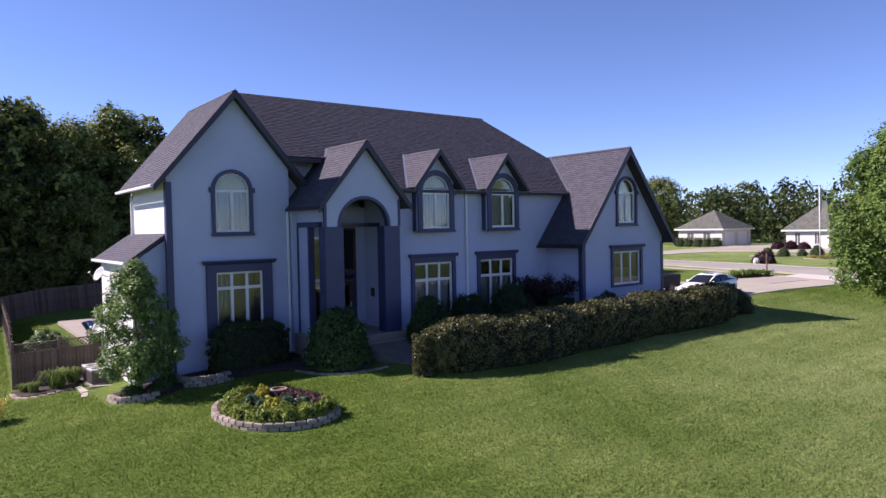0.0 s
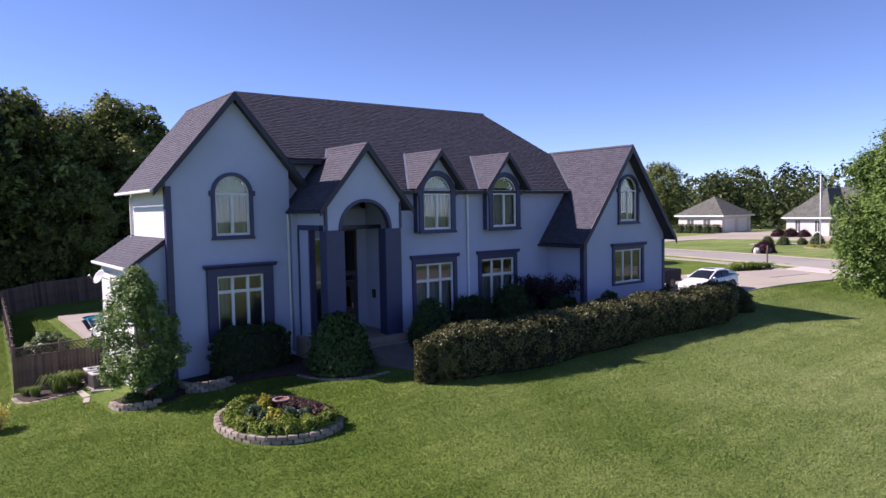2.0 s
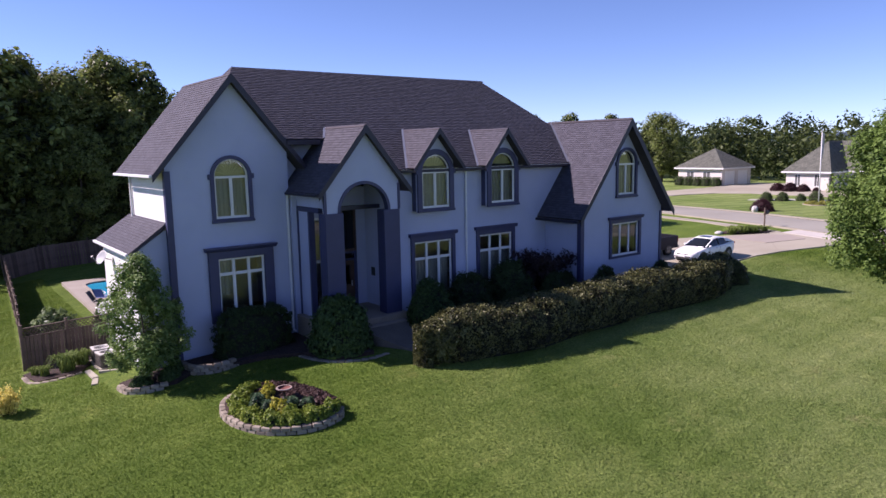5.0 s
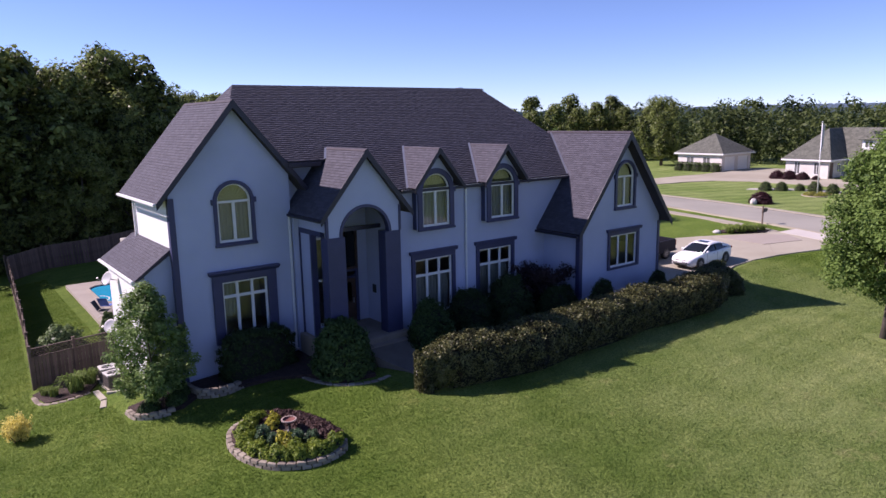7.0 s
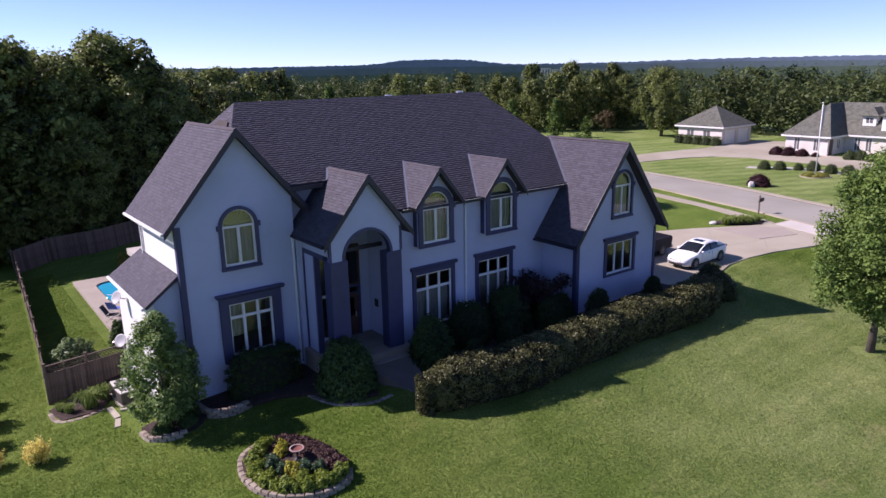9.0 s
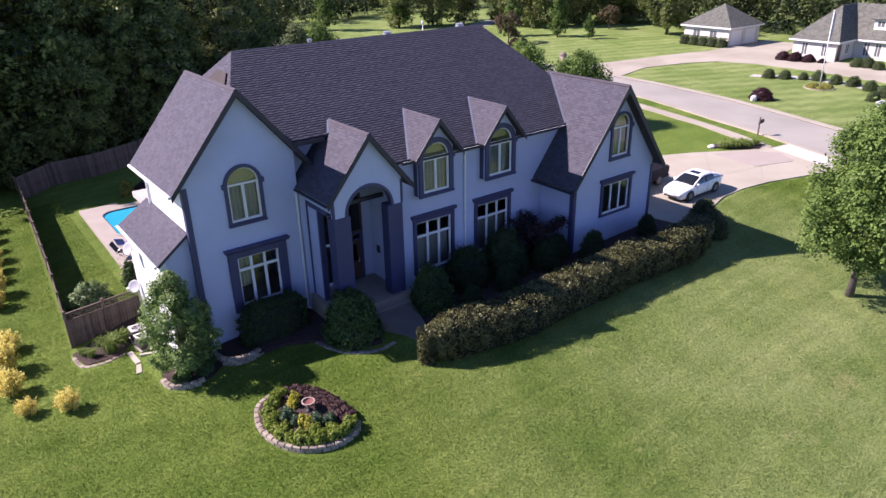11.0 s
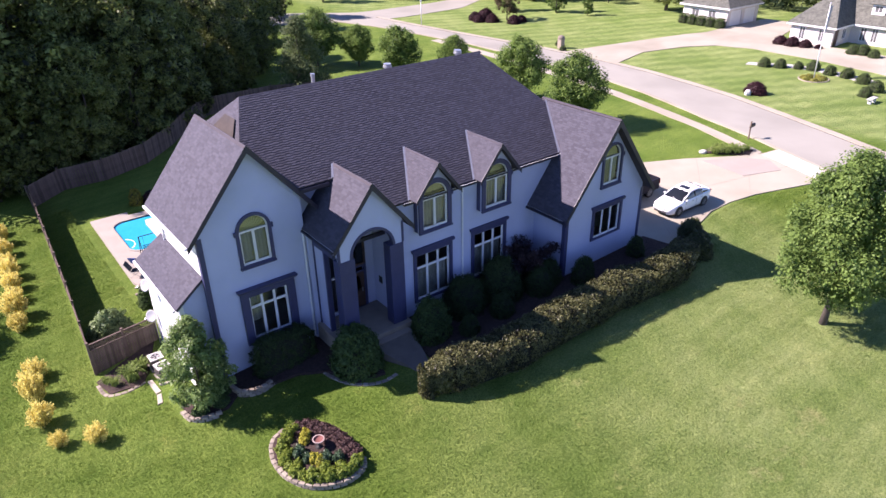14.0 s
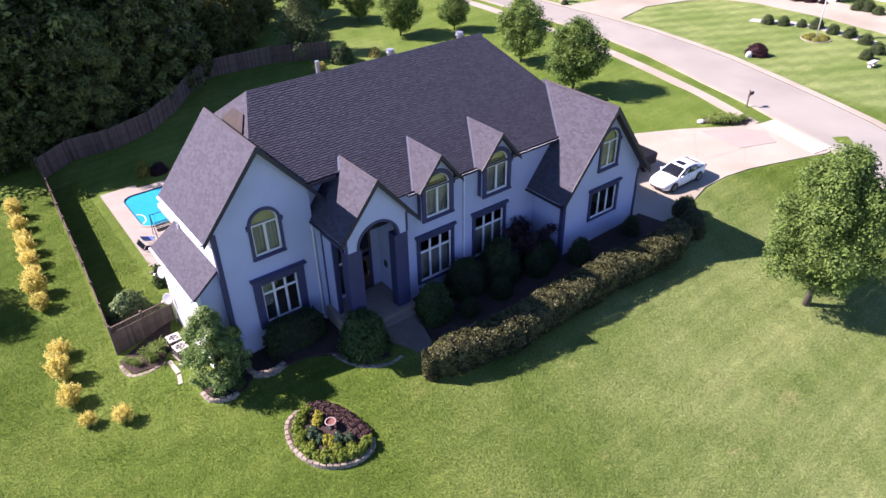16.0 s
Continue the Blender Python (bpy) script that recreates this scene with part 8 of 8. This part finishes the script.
def neighbours():
    z = 1.25
    # detached garage
    g = hip_house("garage_building", "pale brick detached garage with a grey hipped roof", 77.2, 85.4, 31.7, 39.2, z, 2.75, 2.9)
    wall_x("wall", g, 77.2, [(31.9, z - 0.8), (39.2, z - 0.8), (39.2, z + 2.75), (31.9, z + 2.75)], [rect_loop(33.6, 34.9, z + 1.15, z + 2.15), rect_loop(36.4, 37.7, z + 1.15, z + 2.15)], material=BRICKISH)
    wall_y("wall", g, 31.7, [(77.2, z - 0.8), (85.4, z - 0.8), (85.4, z + 2.75), (77.2, z + 2.75)], [rect_loop(78.0, 80.9, z - 0.6, z + 2.2), rect_loop(81.7, 84.6, z - 0.6, z + 2.2)], material=BRICKISH)
    wall_x("wall", g, 85.2, [(31.9, z - 0.8), (39.0, z - 0.8), (39.0, z + 2.75), (31.9, z + 2.75)], material=BRICKISH)
    wall_y("wall", g, 39.0, [(77.4, z - 0.8), (85.4, z - 0.8), (85.4, z + 2.75), (77.4, z + 2.75)], material=BRICKISH)
    for u0 in (33.6, 36.4):
        small_window(g, 77.24, u0, u0 + 1.3, z + 1.15, z + 2.15, "x")
    for u0 in (78.0, 81.7):
        door = part("garage_door", Build().box(u0, 31.78, z - 0.5, u0 + 2.9, 31.84, z + 2.2), WHITE, g, "white panelled garage door")
        for k in range(4):
            part("door_panel", Build().box(u0 + 0.1, 31.765, z - 0.4 + 0.66 * k, u0 + 2.8, 31.78, z + 0.12 + 0.66 * k), WHITE, door)
    # main house across the street: a hipped front wing and a long body behind it
    n = holder("brick_house", (80, 10, z), label="long pale brick house with a grey-green hipped roof", category="house")
    e, r = z + 2.5, z + 6.45
    for pl in (
        [(74.45, 21.33, e), (74.45, 14.9, e), (80.6, 18.1, r)],
        [(74.45, 14.9, e), (79.15, 14.9, e), (84.6, 18.1, r), (80.6, 18.1, r)],
        [(79.15, -8.5, e), (79.15, 14.9, e), (84.6, 18.1, r), (84.6, -3.0, r)],
        [(90.05, 21.33, e), (74.45, 21.33, e), (80.6, 18.1, r), (84.6, 18.1, r)],
        [(90.05, -8.5, e), (90.05, 21.33, e), (84.6, 18.1, r), (84.6, -3.0, r)],
        [(79.15, -8.5, e), (90.05, -8.5, e), (84.6, -3.0, r)],
    ):
        roof_plane(n, pl, material=SHINGLE_GREEN, course=0.30, deck=SHINGLE_GREEN)
    part("eaves_board", Build().box(74.42, 14.87, e - 0.24, 74.55, 21.36, e - 0.03).box(74.55, 14.87, e - 0.24, 79.1, 15.0, e - 0.03).box(79.1, -8.5, e - 0.24, 79.25, 14.87, e - 0.03), WHITE, n, "white eaves board")
    low, wt = z - 0.8, e - 0.05
    wall_x("wall", n, 74.9, [(15.53, low), (20.9, low), (20.9, wt), (15.53, wt)], [rect_loop(16.4, 17.2, z + 0.5, z + 2.1), rect_loop(18.95, 19.75, z + 0.5, z + 2.1)], material=BRICKISH)
    wall_y("wall", n, 15.33, [(74.9, low), (79.6, low), (79.6, wt), (74.9, wt)], [rect_loop(75.3, 76.4, z - 0.1, z + 2.05), rect_loop(77.4, 78.4, z + 0.7, z + 2.0)], material=BRICKISH)
    wall_x("wall", n, 79.6, [(-8.0, low), (15.33, low), (15.33, wt), (-8.0, wt)], [rect_loop(13.3, 14.1, z + 0.4, z + 2.1), rect_loop(11.9, 12.7, z + 0.4, z + 2.1), rect_loop(6.5, 8.6, z + 0.3, z + 2.1)], material=BRICKISH)
    wall_y("wall", n, 20.7, [(75.1, low), (89.6, low), (89.6, wt), (75.1, wt)], material=BRICKISH)
    wall_y("wall", n, -8.2, [(79.6, low), (89.6, low), (89.6, wt), (79.6, wt)], material=BRICKISH)
    wall_x("wall", n, 89.4, [(-8.0, low), (20.7, low), (20.7, wt), (-8.0, wt)], material=BRICKISH)
    for u0, u1, px in ((16.4, 17.2, 74.94), (18.95, 19.75, 74.94), (13.3, 14.1, 79.64), (11.9, 12.7, 79.64), (6.5, 8.6, 79.64)):
        small_window(n, px, u0, u1, z + (0.5 if px < 75 else 0.4), z + 2.1, "x")
    small_window(n, 15.37, 77.4, 78.4, z + 0.7, z + 2.0, "y")
    part("door", Build().box(75.3, 15.40, z - 0.1, 76.4, 15.46, z + 2.05), DOORWOOD, n, "dark front door")
    # dormer on the long slope
    d0, d1, ez, az = 12.2, 13.8, z + 4.95, z + 6.0
    wall_x("dormer_wall", n, 80.7, [(d0, z + 3.4), (d1, z + 3.4), (d1, ez), (d0, ez)], [rect_loop(d0 + 0.3, d1 - 0.3, z + 3.9, z + 4.75)], material=WHITE, thick=0.15)
    small_window(n, 80.74, d0 + 0.3, d1 - 0.3, z + 3.9, z + 4.75, "x")
    for y0 in (d0, d1 - 0.1):
        part("dormer_side", Build().box(80.85, y0, z + 3.4, 82.6, y0 + 0.1, ez), WHITE, n)
    for pl in (
        [(80.3, d1 + 0.4, ez), (80.3, d0 - 0.4, ez), (81.6, 13.0, az)],
        [(80.3, d0 - 0.4, ez), (82.6, d0 - 0.4, ez), (84.1, 13.0, az), (81.6, 13.0, az)],
        [(82.6, d1 + 0.4, ez), (80.3, d1 + 0.4, ez), (81.6, 13.0, az), (84.1, 13.0, az)],
    ):
        roof_plane(n, pl, material=SHINGLE_GREEN, course=0.30, deck=SHINGLE_GREEN, thick=0.1)
    # upper storey
    wall_x("wall", n, 80.0, [(2.0, z + 2.7), (11.2, z + 2.7), (11.2, z + 5.1), (2.0, z + 5.1)], [rect_loop(8.6, 9.8, z + 3.6, z + 4.8)], material=SIDING)
    small_window(n, 80.04, 8.6, 9.8, z + 3.6, z + 4.8, "x")
    wall_y("wall", n, 11.0, [(80.2, z + 2.9), (84.0, z + 2.9), (84.0, z + 5.1), (80.2, z + 5.1)], material=SIDING)
    for pl in (
        [(79.6, 1.5, z + 5.1), (79.6, 11.5, z + 5.1), (83.4, 9.0, z + 6.9), (83.4, 4.0, z + 6.9)],
        [(79.6, 11.5, z + 5.1), (87.2, 11.5, z + 5.1), (83.4, 9.0, z + 6.9)],
        [(87.2, 11.5, z + 5.1), (87.2, 1.5, z + 5.1), (83.4, 4.0, z + 6.9), (83.4, 9.0, z + 6.9)],
    ):
        roof_plane(n, pl, material=SHINGLE_GREEN, course=0.30, deck=SHINGLE_GREEN)
    ben = holder("garden_bench", (55.6, 1.8, 0.55), label="white stone garden bench on the lawn", category="bench")
    gg = float(gz(55.6, 1.8))
    part("seat", Build().box(54.9, 1.5, gg + 0.4, 56.4, 2.0, gg + 0.5), ROCKWHITE, ben, bevel=0.02)
    for xx in (55.1, 56.0):
        part("leg", Build().box(xx, 1.58, gg - 0.05, xx + 0.2, 1.92, gg + 0.4), ROCKWHITE, ben, bevel=0.02)


neighbours()


# ---- grass blades on the nearer lawn, driveway joints ----
def grass_tufts():
    """Short grass blades that roughen the mown lawn; too many to count."""
    rng = np.random.default_rng(404)
    n, m = 760000, 130000
    x = np.concatenate([rng.uniform(-27, 34, n), rng.uniform(-27, -12.6, m)])
    y = np.concatenate([rng.uniform(-26, 8, n), rng.uniform(8, 31, m)])
    fence_x = -16.45 + (y - 8.2) * 0.064
    # the lawn's edge along fence, beds, hedge and driveway
    edge_x = [-27, -16.75, -16.7, -14.3, -14.2, -13.6, -12.6, -11.8, -10.6, -9.6, -8.5, -7.7, -7.5, -6.9, -5.9, -5.0, -4.9, -3.5, -2.2, 0.5, 14.4, 15.8, 17.2, 19.5, 22, 24.4, 26.6, 29, 31.4, 34]
    edge_y = [31, 31, 5.4, 5.4, 1.0, 0.65, 0.4, 0.45, 0.5, 0.65, 0.6, 0.3, -0.9, -2.1, -2.85, -2.9, -5.2, -5.6, -5.9, -6.2, -6.1, -5.6, -4.2, -3.2, -2.6, -2.6, -3.05, -3.95, -4.9, -5.6]
    keep = np.where(y < 8.0, y < np.interp(x, edge_x, edge_y), (np.abs(x - fence_x) > 0.12) & ((x < fence_x) | (y > 9.0)))
    keep &= ~((y > 8) & (np.hypot(x + 14.9, y - 10.7) < 1.0)) & ~((y > 11.5) & (x > -12.9))
    keep &= np.hypot((x + 10.45) / 1.72, (y + 4.6) / 2.3) > 1
    keep &= ~((np.abs(x + 14.42) < 0.22) & (y > 3.4) & (y < 5.7))
    keep &= np.hypot(x - 15.4, y + 13.3) > 0.6
    # thinning out towards the far side of the lawn
    keep &= rng.random(len(x)) < np.clip((y + 26) / 5, 0, 1)
    x, y = x[keep], y[keep]
    n = len(x)
    z = gz(x, y) + 0.025 * np.sin(x * 1.3 + 2 * np.sin(y * 0.4)) * np.sin(y * 0.9)
    a = rng.uniform(0, 2 * math.pi, n)
    h = rng.uniform(0.04, 0.085, n)
    w = rng.uniform(0.011, 0.025, n)
    lean = rng.normal(0, 0.05, (n, 2))
    p = np.stack([x, y, z - 0.01], 1)
    side = np.stack([np.cos(a) * w, np.sin(a) * w, np.zeros(n)], 1)
    tip = p + np.stack([lean[:, 0], lean[:, 1], h], 1)
    V = np.stack([p - side, p + side, tip], 1).reshape(-1, 3)
    raw("grass", V, np.arange(n * 3).reshape(-1, 3), GRASS, label="short mown grass blades of the front lawn", category="grass", kind="stuff")


GRASS = lawn_mat("grass_blades", True)
grass_tufts()


def road_seams():
    """Dark tarred seam where the road meets its kerbs."""
    tar = surface("tarred_seam", (0.05, 0.046, 0.04), (0.10, 0.092, 0.08), 0.9, 3, 30, 0.2)
    for line, d in ((ROAD_NEAR, 0.10), (ROAD_FAR, -0.10)):
        part("road_seam", strip(offset_line(line, d), offset_line(line, d * 0.1), 0.062), tar, label="dark tarred seam between the road and its kerb", category="joint", kind="structure")


road_seams()


def joints():
    """Sawn joints across the driveway and the street."""
    b = Build()
    for (x0, y0), (x1, y1) in (((16.5, -3.3), (24.5, 7.0)), ((21.0, -2.6), (29.5, 4.0)), ((27.0, -2.3), (33.0, 1.6)), ((14.5, 3.2), (34.5, -2.2))):
        n = 16
        for k in range(n):
            p = [(x0 + (x1 - x0) * t, y0 + (y1 - y0) * t) for t in (k / n, (k + 1) / n)]
            d = Vector((y1 - y0, x0 - x1, 0)).normalized() * 0.012
            q = [(p[0][0] - d.x, p[0][1] - d.y), (p[0][0] + d.x, p[0][1] + d.y), (p[1][0] + d.x, p[1][1] + d.y), (p[1][0] - d.x, p[1][1] - d.y)]
            b.face(*[(u, v, float(gz(u, v)) + 0.078) for u, v in q])
    part("driveway_joint", b, surface("joint_filler", (0.22, 0.195, 0.16), (0.28, 0.25, 0.205), 0.9, 3, 30, 0.2), None, "dark sawn joints in the driveway concrete", category="joint", kind="structure")


joints()
